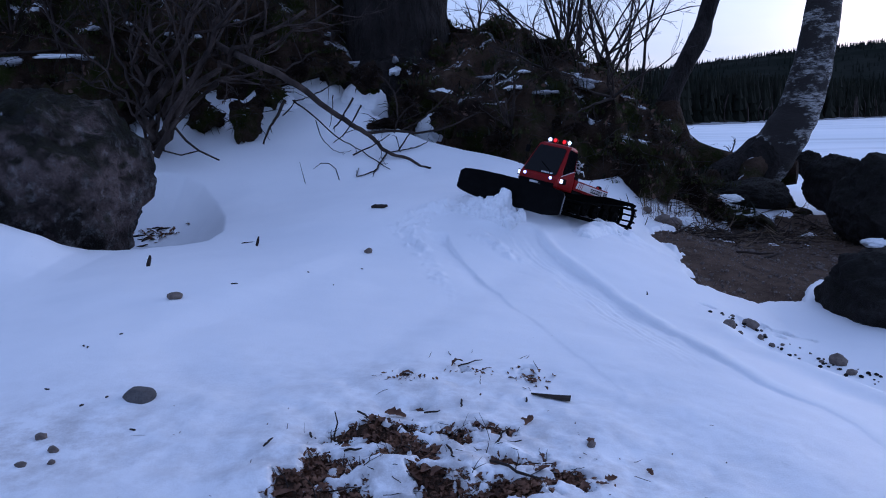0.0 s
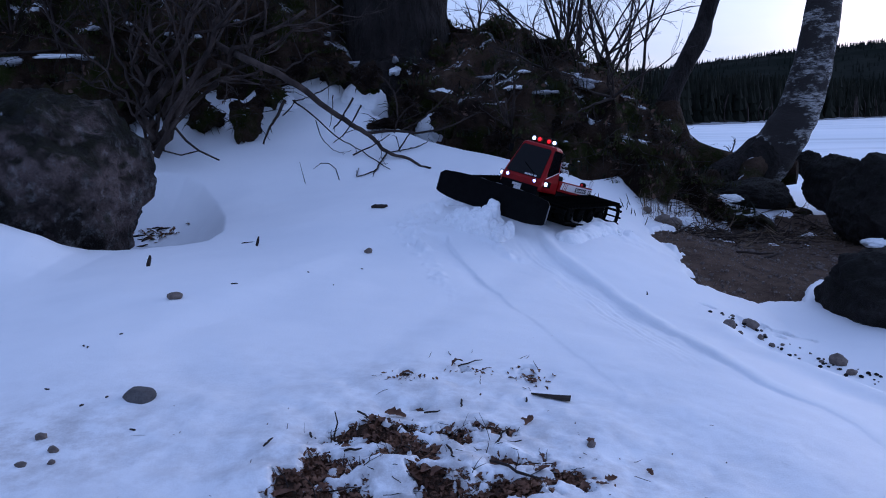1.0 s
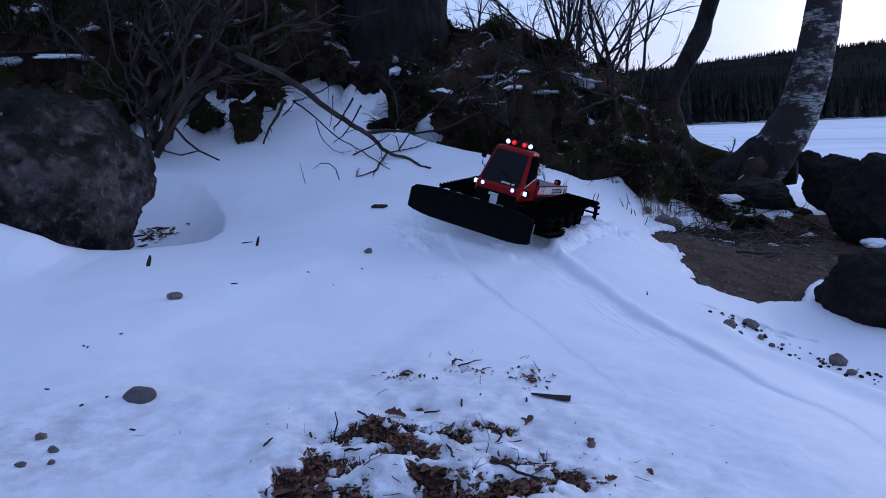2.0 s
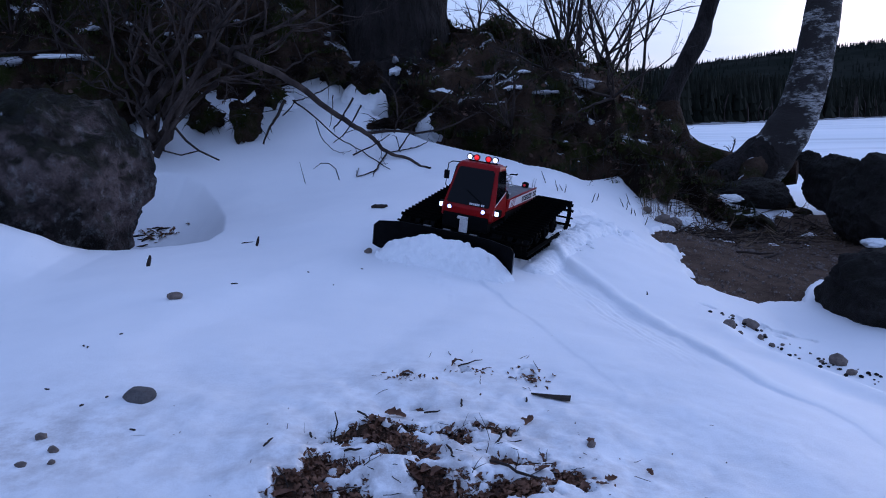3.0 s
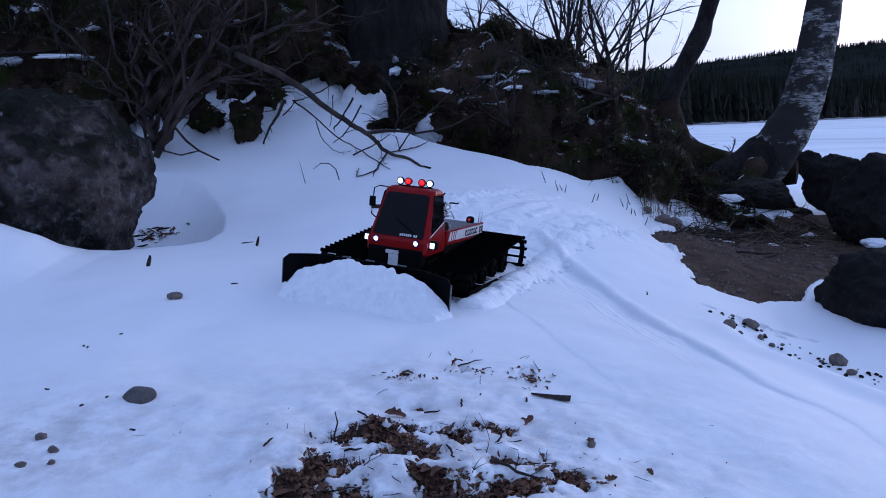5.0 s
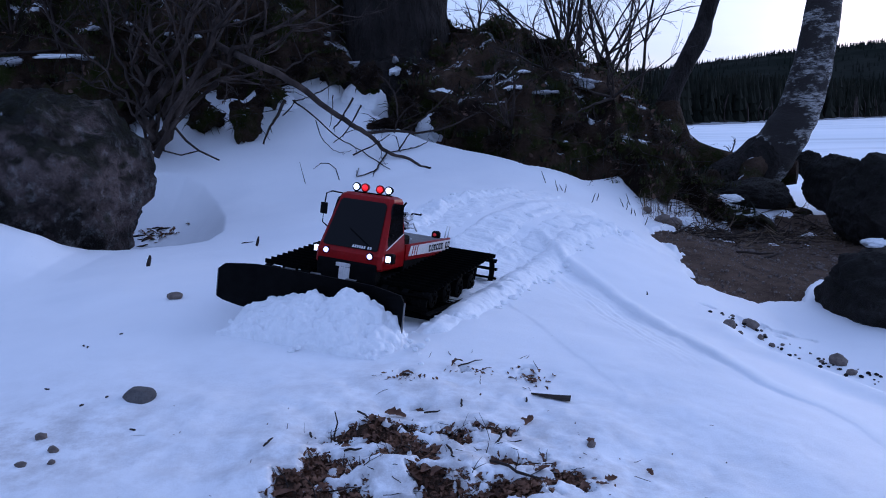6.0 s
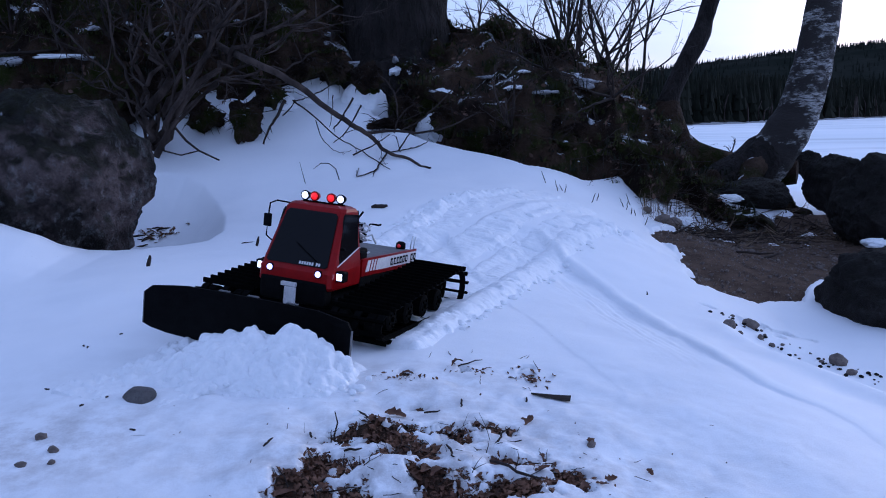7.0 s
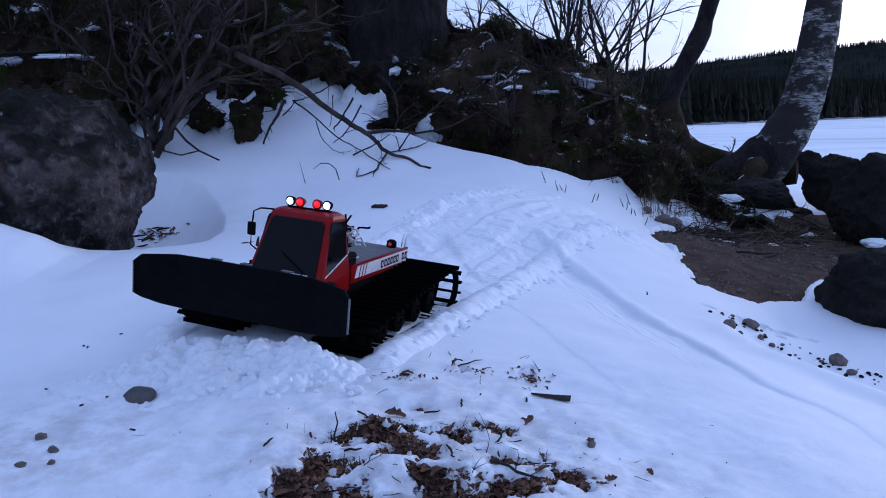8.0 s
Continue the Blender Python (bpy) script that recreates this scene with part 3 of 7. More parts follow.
def far_shore():
    rng = random.Random(4)
    verts, faces = [], []
    # a belt of spruces along the water
    for _ in range(4200):
        x = rng.uniform(20, 260)
        near = np.interp(x, [20, 32, 110, 260], [92, 100, 190, 320])
        back = rng.random() ** 1.5 * 70
        y = near + 3 + back
        spruce_lists(verts, faces, x, y, -0.9 + back * 0.05, rng.uniform(3.6, 8.2) * (0.7 + y / 400), rng)
    belt = mesh_object("spruce_forest", verts, faces, FOREST, smooth=False)
    tagged(belt, "dark spruce forest on the far lake shore", "forest", kind="stuff")
    # pale bare stems of birches before the spruces, and snow on the stones of the waterline
    bv, bf, wv, wf = [], [], [], []
    for _ in range(70):
        x = rng.uniform(40, 250)
        near = float(np.interp(x, [20, 32, 110, 260], [92, 100, 190, 320]))
        h = rng.uniform(1.5, 4.5) * (0.6 + near / 420)
        tube_lists(bv, bf, [(x, near + 1.5, -0.9), (x + rng.gauss(0, 0.1), near + 1.5, h * 0.5), (x + rng.gauss(0, 0.3), near + 1.5, h)], [0.16, 0.12, 0.04], 4)
    tagged(mesh_object("birch_stems", bv, bf, STEM), "bare pale stems along the far lake shore", "forest", kind="stuff")
    for _ in range(260):
        x = rng.uniform(30, 250)
        near = float(np.interp(x, [20, 32, 110, 260], [92, 100, 190, 320]))
        sx, sz = rng.uniform(0.3, 1.6), rng.uniform(0.10, 0.40)
        tube_lists(wv, wf, [(x - sx, near - 0.4, -0.95), (x - sx * 0.4, near - 0.5, -0.95), (x + sx * 0.5, near - 0.5, -0.95), (x + sx, near - 0.4, -0.95)], [0.02, sz, sz * 0.8, 0.02], 6)
    tagged(mesh_object("shore_stones", wv, wf, THIN_SNOW), "snow-dusted stones along the far waterline", "stones", kind="stuff")
    # low shore strip
    xs = np.linspace(-60, 320, 90)
    top, bot = [], []
    for x in xs:
        near = float(np.interp(x, [-60, 20, 32, 110, 320], [80, 92, 100, 190, 380]))
        bot.append((x, near, -1.0))
        top.append((x, near + 3 + 2 * math.sin(x), -0.62 + 0.2 * fbm(x * 0.2, 3.0)))
    back = [(x, y + 160, 14.0) for x, y, z in top]
    n = len(xs)
    fs = [(i, i + 1, n + i + 1, n + i) for i in range(n - 1)] + [(n + i, n + i + 1, 2 * n + i + 1, 2 * n + i) for i in range(n - 1)]
    shore = mesh_object("far_shore", bot + top + back, fs, FOREST)
    tagged(shore, "low wooded shore across the lake", "shore", kind="structure")
    # wooded hill behind
    hv, hf = [], []
    cols = np.linspace(-500, 900, 141)
    rows = np.linspace(0, 1, 14)
    for x in cols:
        crest = float(np.interp(x, [-500, 120, 190, 330, 480, 900], [30, 38, 43, 59, 73, 90]))
        for t in rows:
            hv.append((x, 380 + 420 * t, -1 + crest * math.sin(t * 1.571) + 2.5 * fbm(x * 0.02, t * 6)))
    m = len(rows)
    for a in range(len(cols) - 1):
        for b in range(m - 1):
            hf.append((a * m + b, (a + 1) * m + b, (a + 1) * m + b + 1, a * m + b + 1))
    hill = mesh_object("far_hill", hv, hf, FAR_WOOD)
    tagged(hill, "long wooded hill beyond the lake", "hill", kind="structure")
    tv, tf = [], []
    for _ in range(2600):
        x = rng.uniform(60, 640)
        t = 1 - rng.random() ** 2 * 0.9
        crest = float(np.interp(x, [-500, 120, 190, 330, 480, 900], [30, 38, 43, 59, 73, 90]))
        spruce_lists(tv, tf, x, 380 + 420 * t, -3 + crest * math.sin(t * 1.571), rng.uniform(4, 7.5), rng)
    crown = mesh_object("hill_forest", tv, tf, FAR_WOOD, smooth=False)
    tagged(crown, "spruce forest covering the far hill", "forest", kind="stuff")


far_shore()


def boathouse(x, y, z):
    """A small grey shed on the far shore."""
    root = thing("boathouse", "small grey wooden boathouse on the far shore", "shed")
    root.matrix_world = pose(x, y, z, 0, 0, 20)
    bm = bmesh.new()
    prism(bm, [(-1.6, 0), (1.6, 0), (1.6, 2.0), (0, 3.0), (-1.6, 2.0)], -2.2, 2.2)
    part("wall", bm, GREY, root)
    for s in (-1, 1):
        bm = bmesh.new()
        loft(bm, [[(s * 1.9, -2.5, 1.9), (0, -2.5, 3.15), (0, -2.5, 3.0), (s * 1.9, -2.5, 1.75)], [(s * 1.9, 2.5, 1.9), (0, 2.5, 3.15), (0, 2.5, 3.0), (s * 1.9, 2.5, 1.75)]])
        part("roof", bm, ICE, root, "snowy roof")
    bm = bmesh.new()
    box(bm, (0, -2.24, 0.9), (1.2, 0.08, 1.8))
    part("door", bm, BLACK, root)


boathouse(123.0, 214.0, -0.7)


def ground_z(x, y):
    return max(float(snow_height(np.array(x), np.array(y))), float(soil_height(np.array(x), np.array(y))))


# ---- boulders and stones ----
def rock(name, centre, size, seed, material, label, category="boulder", group="", facets=0.35, sub=5, turn=0.0, planes=(), relief=1.0):
    """A weathered rock: a ball cut by random planes, then roughened."""
    rng = random.Random(seed)
    bm = bmesh.new()
    bmesh.ops.create_icosphere(bm, subdivisions=sub, radius=1.0)
    cuts = []
    for _ in range(11):
        d = Vector((rng.gauss(0, 1), rng.gauss(0, 1), rng.gauss(0, 0.8))).normalized()
        cuts.append((d, rng.uniform(1 - facets, 1.0)))
    cuts = [(Vector(p[:3]).normalized(), p[3]) for p in planes] or cuts
    off = rng.uniform(0, 50)
    for v in bm.verts:
        p = v.co.copy()
        for d, lim in cuts:
            over = p.dot(d) - lim
            if over > 0:
                p -= d * over * 0.85
        r = 1 + relief * (0.09 * noise.fractal(p * 1.6 + Vector((off, 0, 0)), 0.9, 2.0, 3) + 0.045 * noise.fractal(p * 6 + Vector((off, 3, 0)), 0.9, 2.0, 3))
        p *= r
        v.co = Vector((p.x * size[0], p.y * size[1], p.z * size[2]))
    ob = part(name, bm, material, None, smooth=True)
    ob.matrix_world = pose(*centre, 0, 0, turn)
    return tagged(ob, label, category, group)


great = rock("boulder", (-1.035, 1.99, 0.150), (0.258, 0.275, 0.28), 3, ROCK_GREY, "large grey lichened boulder with moss on top",
     planes=((0.75, -0.25, 0.65, 0.80), (-0.35, -0.35, 0.85, 0.80), (0.1, -1, 0.15, 0.80), (1, -0.1, -0.1, 0.87), (0.5, -0.8, -0.35, 0.93), (0, 0.1, 1, 0.86), (-1, -0.3, 0.1, 0.9), (0.62, -0.7, 0.35, 0.86), (0.95, -0.2, 0.35, 0.84)), relief=1.5, sub=6)


def snow_on(ob, at, radius, label):
    """A thin ragged skin of snow that lies on a rock where it faces up."""
    me, m = ob.data, ob.matrix_world
    keep, verts, faces = {}, [], []
    for f in me.polygons:
        c, n = m @ f.center, (m.to_3x3() @ f.normal).normalized()
        d = Vector(((c.x - at[0]) / radius[0], (c.y - at[1]) / radius[1])).length + 0.5 * noise.fractal(c * 12, 0.9, 2.0, 4)
        if n.z < 0.25 or d > 1:
            continue
        ids = []
        for i in f.vertices:
            if i not in keep:
                keep[i] = len(verts)
                verts.append(m @ (me.vertices[i].co + me.vertices[i].normal * 0.004))
            ids.append(keep[i])
        faces.append(tuple(ids))
    # only the largest connected sheet stays
    owner = list(range(len(verts)))

    def find(i):
        while owner[i] != i:
            i = owner[i]
        return i
    for f in faces:
        for i in f[1:]:
            owner[find(i)] = find(f[0])
    count = collections.Counter(find(f[0]) for f in faces)
    best = count.most_common(1)[0][0]
    faces = [f for f in faces if find(f[0]) == best]
    used = sorted({i for f in faces for i in f})
    place = {i: k for k, i in enumerate(used)}
    verts, faces = [verts[i] for i in used], [tuple(place[i] for i in f) for f in faces]
    skin = mesh_object("snow_patch", verts, faces, THIN_SNOW)
    return tagged(skin, label, "snow patch")


snow_on(great, (-1.13, 1.86), (0.10, 0.035), "thin snow lying on top of the boulder")
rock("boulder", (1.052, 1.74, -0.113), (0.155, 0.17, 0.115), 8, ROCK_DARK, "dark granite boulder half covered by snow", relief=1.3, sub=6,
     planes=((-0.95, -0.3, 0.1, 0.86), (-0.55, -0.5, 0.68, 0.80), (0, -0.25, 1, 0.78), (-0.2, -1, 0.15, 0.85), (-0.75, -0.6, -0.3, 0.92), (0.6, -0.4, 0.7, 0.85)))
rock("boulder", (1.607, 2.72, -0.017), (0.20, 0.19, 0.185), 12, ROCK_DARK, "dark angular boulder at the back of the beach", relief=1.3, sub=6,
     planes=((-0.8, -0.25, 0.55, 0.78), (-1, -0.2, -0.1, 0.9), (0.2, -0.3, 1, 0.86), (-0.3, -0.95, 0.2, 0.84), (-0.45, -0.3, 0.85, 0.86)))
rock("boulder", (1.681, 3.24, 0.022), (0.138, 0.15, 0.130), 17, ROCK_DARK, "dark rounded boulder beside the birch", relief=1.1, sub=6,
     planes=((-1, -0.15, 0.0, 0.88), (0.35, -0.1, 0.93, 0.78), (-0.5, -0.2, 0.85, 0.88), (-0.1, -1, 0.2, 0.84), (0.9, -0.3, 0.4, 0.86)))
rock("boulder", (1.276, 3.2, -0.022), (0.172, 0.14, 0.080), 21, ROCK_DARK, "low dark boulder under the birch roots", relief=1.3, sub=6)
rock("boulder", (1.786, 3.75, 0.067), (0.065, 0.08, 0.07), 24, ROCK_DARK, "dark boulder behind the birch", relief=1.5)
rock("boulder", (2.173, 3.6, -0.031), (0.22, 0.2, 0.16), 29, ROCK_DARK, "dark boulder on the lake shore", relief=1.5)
for x, y, z, sx, sy, sz in ((*(1.142, 3.03, -0.014), 0.055, 0.03, 0.018), (*(0.834, 2.66, -0.056), 0.045, 0.03, 0.022), (*(1.433, 2.52, -0.114), 0.05, 0.03, 0.014)):
    rock("snow_drift", (x, y, z), (sx, sy, sz), int(700 + 100 * x), CHURNED, "small drift of snow between the beach boulders", "snow drift", "snow left on the beach", 0.5, 5, relief=3.5)

for k, (x, y, w, h) in enumerate(((-0.449, 1.252, 0.014, 0.008), (-0.16, 1.624, 0.010, 0.008), (-0.350, 0.836, 0.021, 0.011), (-0.416, 0.746, 0.008, 0.004),
                                  (-0.389, 0.716, 0.007, 0.004), (-0.405, 0.686, 0.006, 0.003), (-0.378, 0.69, 0.004, 0.003), (0.551, 1.436, 0.016, 0.01), (0.622, 1.508, 0.019, 0.014),
                                  (0.737, 1.384, 0.018, 0.016), (0.732, 1.324, 0.012, 0.007), (0.149, 0.744, 0.006, 0.004), (0.624, 1.464, 0.008, 0.006), (0.640, 1.448, 0.007, 0.005), (0.570, 1.428, 0.006, 0.004),
                                  (0.76, 2.63, 0.03, 0.022), (0.80, 2.62, 0.035, 0.022), (0.72, 2.68, 0.02, 0.014), (1.0, 2.45, 0.012, 0.008), (1.15, 2.30, 0.010, 0.007))):
    z = float(snow_height(np.array(x), np.array(y)))
    z = max(z, float(soil_height(np.array(x), np.array(y))))
    rock("stone", (x, y, z + h * 0.35), (w, w * 0.8, h), 40 + k, STONE if k != 2 else SLATE,
         "smooth grey pebble on the snow" if y < 1.3 and x < 0.3 else "brownish stone on the beach", "stone", "stones on the snow", facets=0.4, sub=4 if k == 2 else 3, turn=-20 if k == 2 else k * 37,
         planes=((0.15, -0.9, 0.45, 0.42), (0.05, 0.15, 1, 0.55), (-0.85, -0.2, 0.5, 0.72), (0.85, -0.45, 0.3, 0.66), (-0.5, -0.8, 0.1, 0.7)) if k == 2 else (), relief=0.4 if k == 2 else 1.0)


grng = random.Random(66)
for k in range(60):
    # grit in the thawed patch
    u = grng.random() ** 1.3
    x, y, w = 0.585 + 0.20 * u + grng.gauss(0, 0.022), 1.54 - 0.26 * u + grng.gauss(0, 0.022), grng.uniform(0.0018, 0.0055)
    rock("stone", (x, y, ground_z(x, y) + w * 0.3), (w, w * grng.uniform(0.6, 1.0), w * 0.6), 140 + k, ROCK_DARK if k % 3 else STONE, "small dark gravel stone in a thawed patch", "stone", "gravel in the thawed patch", facets=0.4, sub=2, turn=k * 53)


def turf(x, y, z, size, seed):
    """A clump of earth and moss with broken roots, fallen from the bank."""
    rng = random.Random(seed)
    ob = rock("turf", (x, y, z), size, seed, EARTH, "dark clump of mossy turf on the bank", "turf", "turf clumps", 0.4, 4, relief=5.0, turn=seed * 41)
    verts, faces = [], []
    for k in range(90):
        a, b = rng.uniform(0, 6.28), rng.uniform(-0.8, 0.9)
        d = Vector((math.cos(a), math.sin(a), b)).normalized()
        p = Vector((d.x * size[0], d.y * size[1], d.z * size[2])) * 0.85
        long = rng.uniform(0.02, 0.055) if k % 4 == 0 else rng.uniform(0.006, 0.022)
        q = p + (d + Vector((rng.gauss(0, 0.5), rng.gauss(0, 0.5), rng.gauss(0, 0.5)))) * long + Vector((0, 0, -0.4 * long))
        tube_lists(verts, faces, [p, p.lerp(q, 0.5) + Vector((0, 0, 0.2 * long)), q], [0.0018, 0.0013, 0.0005], 3)
    tagged(mesh_object("root_fringe", verts, faces, TWIG, ob), kind="stuff")


for k, (x, y, z, sx, sy, sz) in enumerate(((-0.70, 2.80, 0.33, 0.06, 0.05, 0.075), (-0.86, 2.84, 0.34, 0.07, 0.05, 0.05), (-0.64, 2.95, 0.42, 0.06, 0.05, 0.05),
                                           (-0.40, 3.05, 0.50, 0.10, 0.06, 0.05), (-0.50, 3.0, 0.52, 0.08, 0.06, 0.05), (-0.28, 3.0, 0.47, 0.06, 0.05, 0.06), (-0.19, 2.84, 0.30, 0.075, 0.05, 0.025), (-0.14, 2.92, 0.36, 0.06, 0.05, 0.05),
                                           (-1.2, 2.85, 0.36, 0.12, 0.08, 0.08), (-1.4, 2.75, 0.36, 0.14, 0.08, 0.08), (-1.0, 2.95, 0.42, 0.10, 0.08, 0.07), (0.02, 2.86, 0.31, 0.08, 0.05, 0.05), (0.42, 2.80, 0.25, 0.12, 0.06, 0.06),
                                           (0.66, 2.88, 0.20, 0.14, 0.07, 0.07), (0.86, 2.98, 0.18, 0.10, 0.08, 0.08), (0.22, 2.80, 0.24, 0.10, 0.05, 0.05))):
    turf(x, y, z, (sx, sy, sz), 500 + k)


# ---- trees and shrubs ----
def limb(rng, start, heading, length, bend, segments=6):
    """A crooked line of points that wanders from its heading."""
    pts, p, d = [Vector(start)], Vector(start), Vector(heading).normalized()
    for _ in range(segments):
        d = (d + Vector((rng.gauss(0, bend), rng.gauss(0, bend), rng.gauss(0, bend) + 0.03))).normalized()
        p = p + d * length / segments
        pts.append(p.copy())
    return pts


def branch_out(verts, faces, rng, pts, r0, r1, depth, spread=0.7, n=5, count=4, shrink=0.55):
    m = len(pts)
    tube_lists(verts, faces, pts, [r0 + (r1 - r0) * i / (m - 1) for i in range(m)], n)
    if depth == 0:
        return
    length = sum((b - a).length for a, b in zip(pts, pts[1:]))
    for _ in range(count):
        i = rng.randint(max(1, m // 3), m - 2)
        d = (pts[i + 1] - pts[i]).normalized()
        side = Vector((rng.gauss(0, 1), rng.gauss(0, 1), rng.gauss(0, 0.6)))
        head = d + side.normalized() * spread
        r = (r0 + (r1 - r0) * i / (m - 1)) * 0.6
        branch_out(verts, faces, rng, limb(rng, pts[i], head, length * shrink * rng.uniform(0.6, 1.2), 0.16, 5), r, max(r * 0.35, 0.0008), depth - 1, spread, max(3, n - 1), count, shrink)


def left_shrub():
    """Grey-brown stems that fan out of one foot and lean over the slope."""
    root = thing("shrub", "bare grey many-stemmed shrub on the snowy bank", "shrub")
    rng = random.Random(11)

    def stem(r, *pts):
        verts, faces = [], []
        pts, line = [Vector(p) for p in pts], []
        for i in range(len(pts) - 1):
            for q in range(4):
                line.append(pts[i].lerp(pts[i + 1], q / 4) + Vector((rng.gauss(0, 0.007), rng.gauss(0, 0.02), rng.gauss(0, 0.006))))
        branch_out(verts, faces, rng, line + [pts[-1]], r, r * 0.5, 2, 0.85, 7, 5, 0.34)
        mesh_object("stem", verts, faces, STEM, root)

    def stub(r, *pts):
        bm = bmesh.new()
        tube(bm, pts, [r * (1 - 0.35 * i / (len(pts) - 1)) for i in range(len(pts))], 8)
        part("broken_stem", bm, STEM, root, smooth=True)
    stem(0.011, (-0.974, 2.6, 0.227), (-0.985, 2.62, 0.326), (-0.993, 2.64, 0.411), (-0.961, 2.66, 0.505), (-0.984, 2.68, 0.618), (-0.978, 2.7, 0.786))
    stem(0.018, (-0.982, 2.66, 0.229), (-0.989, 2.68, 0.355), (-0.949, 2.7, 0.469), (-0.91, 2.72, 0.565), (-0.883, 2.74, 0.623), (-0.82, 2.76, 0.775))
    stem(0.017, (-0.995, 2.72, 0.227), (-0.952, 2.74, 0.355), (-0.86, 2.76, 0.49), (-0.799, 2.78, 0.587), (-0.779, 2.8, 0.685), (-0.763, 2.82, 0.803))
    stem(0.012, (-0.952, 2.63, 0.233), (-0.86, 2.65, 0.4), (-0.763, 2.67, 0.502), (-0.688, 2.69, 0.558), (-0.594, 2.71, 0.611), (-0.458, 2.73, 0.69))
    stem(0.01, (-1.003, 2.69, 0.232), (-1.028, 2.71, 0.375), (-1.046, 2.73, 0.492), (-1.059, 2.75, 0.551), (-1.092, 2.77, 0.668), (-1.132, 2.79, 0.804))
    stem(0.011, (-0.946, 2.6, 0.238), (-0.87, 2.62, 0.39), (-0.791, 2.64, 0.519), (-0.713, 2.66, 0.648), (-0.634, 2.68, 0.777))
    stem(0.006, (-1.001, 2.66, 0.237), (-1.046, 2.68, 0.375), (-1.114, 2.7, 0.472), (-1.22, 2.72, 0.57), (-1.337, 2.74, 0.668))
    stem(0.009, (-1.01, 2.72, 0.235), (-0.98, 2.74, 0.375), (-0.987, 2.76, 0.512), (-0.944, 2.78, 0.647), (-0.929, 2.8, 0.802))
    stem(0.008, (-0.965, 2.63, 0.241), (-0.896, 2.65, 0.429), (-0.856, 2.67, 0.541), (-0.834, 2.69, 0.672), (-0.823, 2.71, 0.785))
    stem(0.006, (-0.937, 2.69, 0.326), (-0.778, 2.71, 0.448), (-0.684, 2.73, 0.486), (-0.549, 2.75, 0.504), (-0.432, 2.77, 0.561))
    stem(0.005, (-0.935, 2.6, 0.307), (-0.829, 2.62, 0.426), (-0.719, 2.64, 0.472), (-0.611, 2.66, 0.443))
    stem(0.005, (-0.992, 2.66, 0.279), (-1.073, 2.68, 0.395), (-1.164, 2.7, 0.454), (-1.286, 2.72, 0.495))
    stem(0.007, (-0.971, 2.72, 0.277), (-0.849, 2.74, 0.412), (-0.669, 2.76, 0.526), (-0.509, 2.78, 0.631), (-0.35, 2.8, 0.716))
    stem(0.006, (-0.992, 2.63, 0.279), (-1.047, 2.65, 0.45), (-1.101, 2.67, 0.582), (-1.115, 2.69, 0.732))
    stub(0.012, (-0.96, 2.6, 0.208), (-0.912, 2.6, 0.288), (-0.879, 2.6, 0.33))
    stub(0.0045, (-0.919, 2.6, 0.344), (-0.854, 2.6, 0.259), (-0.814, 2.6, 0.226), (-0.748, 2.6, 0.193))
    stub(0.003, (-0.939, 2.6, 0.23), (-0.876, 2.6, 0.212), (-0.814, 2.6, 0.226))


left_shrub()


def bank_brush():
    """Thin brush all over the dark slope."""
    rng = random.Random(23)
    for k in range(16):
        root = thing("brush", "thin bare brushwood on the dark bank", "brush", "brushwood on the bank")
        verts, faces = [], []
        x = rng.uniform(-2.3, 0.0) if k < 12 else rng.uniform(0.1, 0.9)
        t = rng.uniform(0.1, 0.8)
        y, z = bank_face(np.array(x), np.array(t))
        for _ in range(5):
            head = (rng.gauss(0, 0.6), -0.5 + rng.gauss(0, 0.35), 0.55 + rng.gauss(0, 0.3))
            branch_out(verts, faces, rng, limb(rng, (x, float(y), float(z)), head, rng.uniform(0.3, 0.75) * (1.0 if k < 12 else 0.4), 0.16, 7), 0.006, 0.0016, 2, 0.8, 4, 4, 0.5)
        mesh_object("sprig", verts, faces, STEM if k % 2 else TWIG, root)


bank_brush()


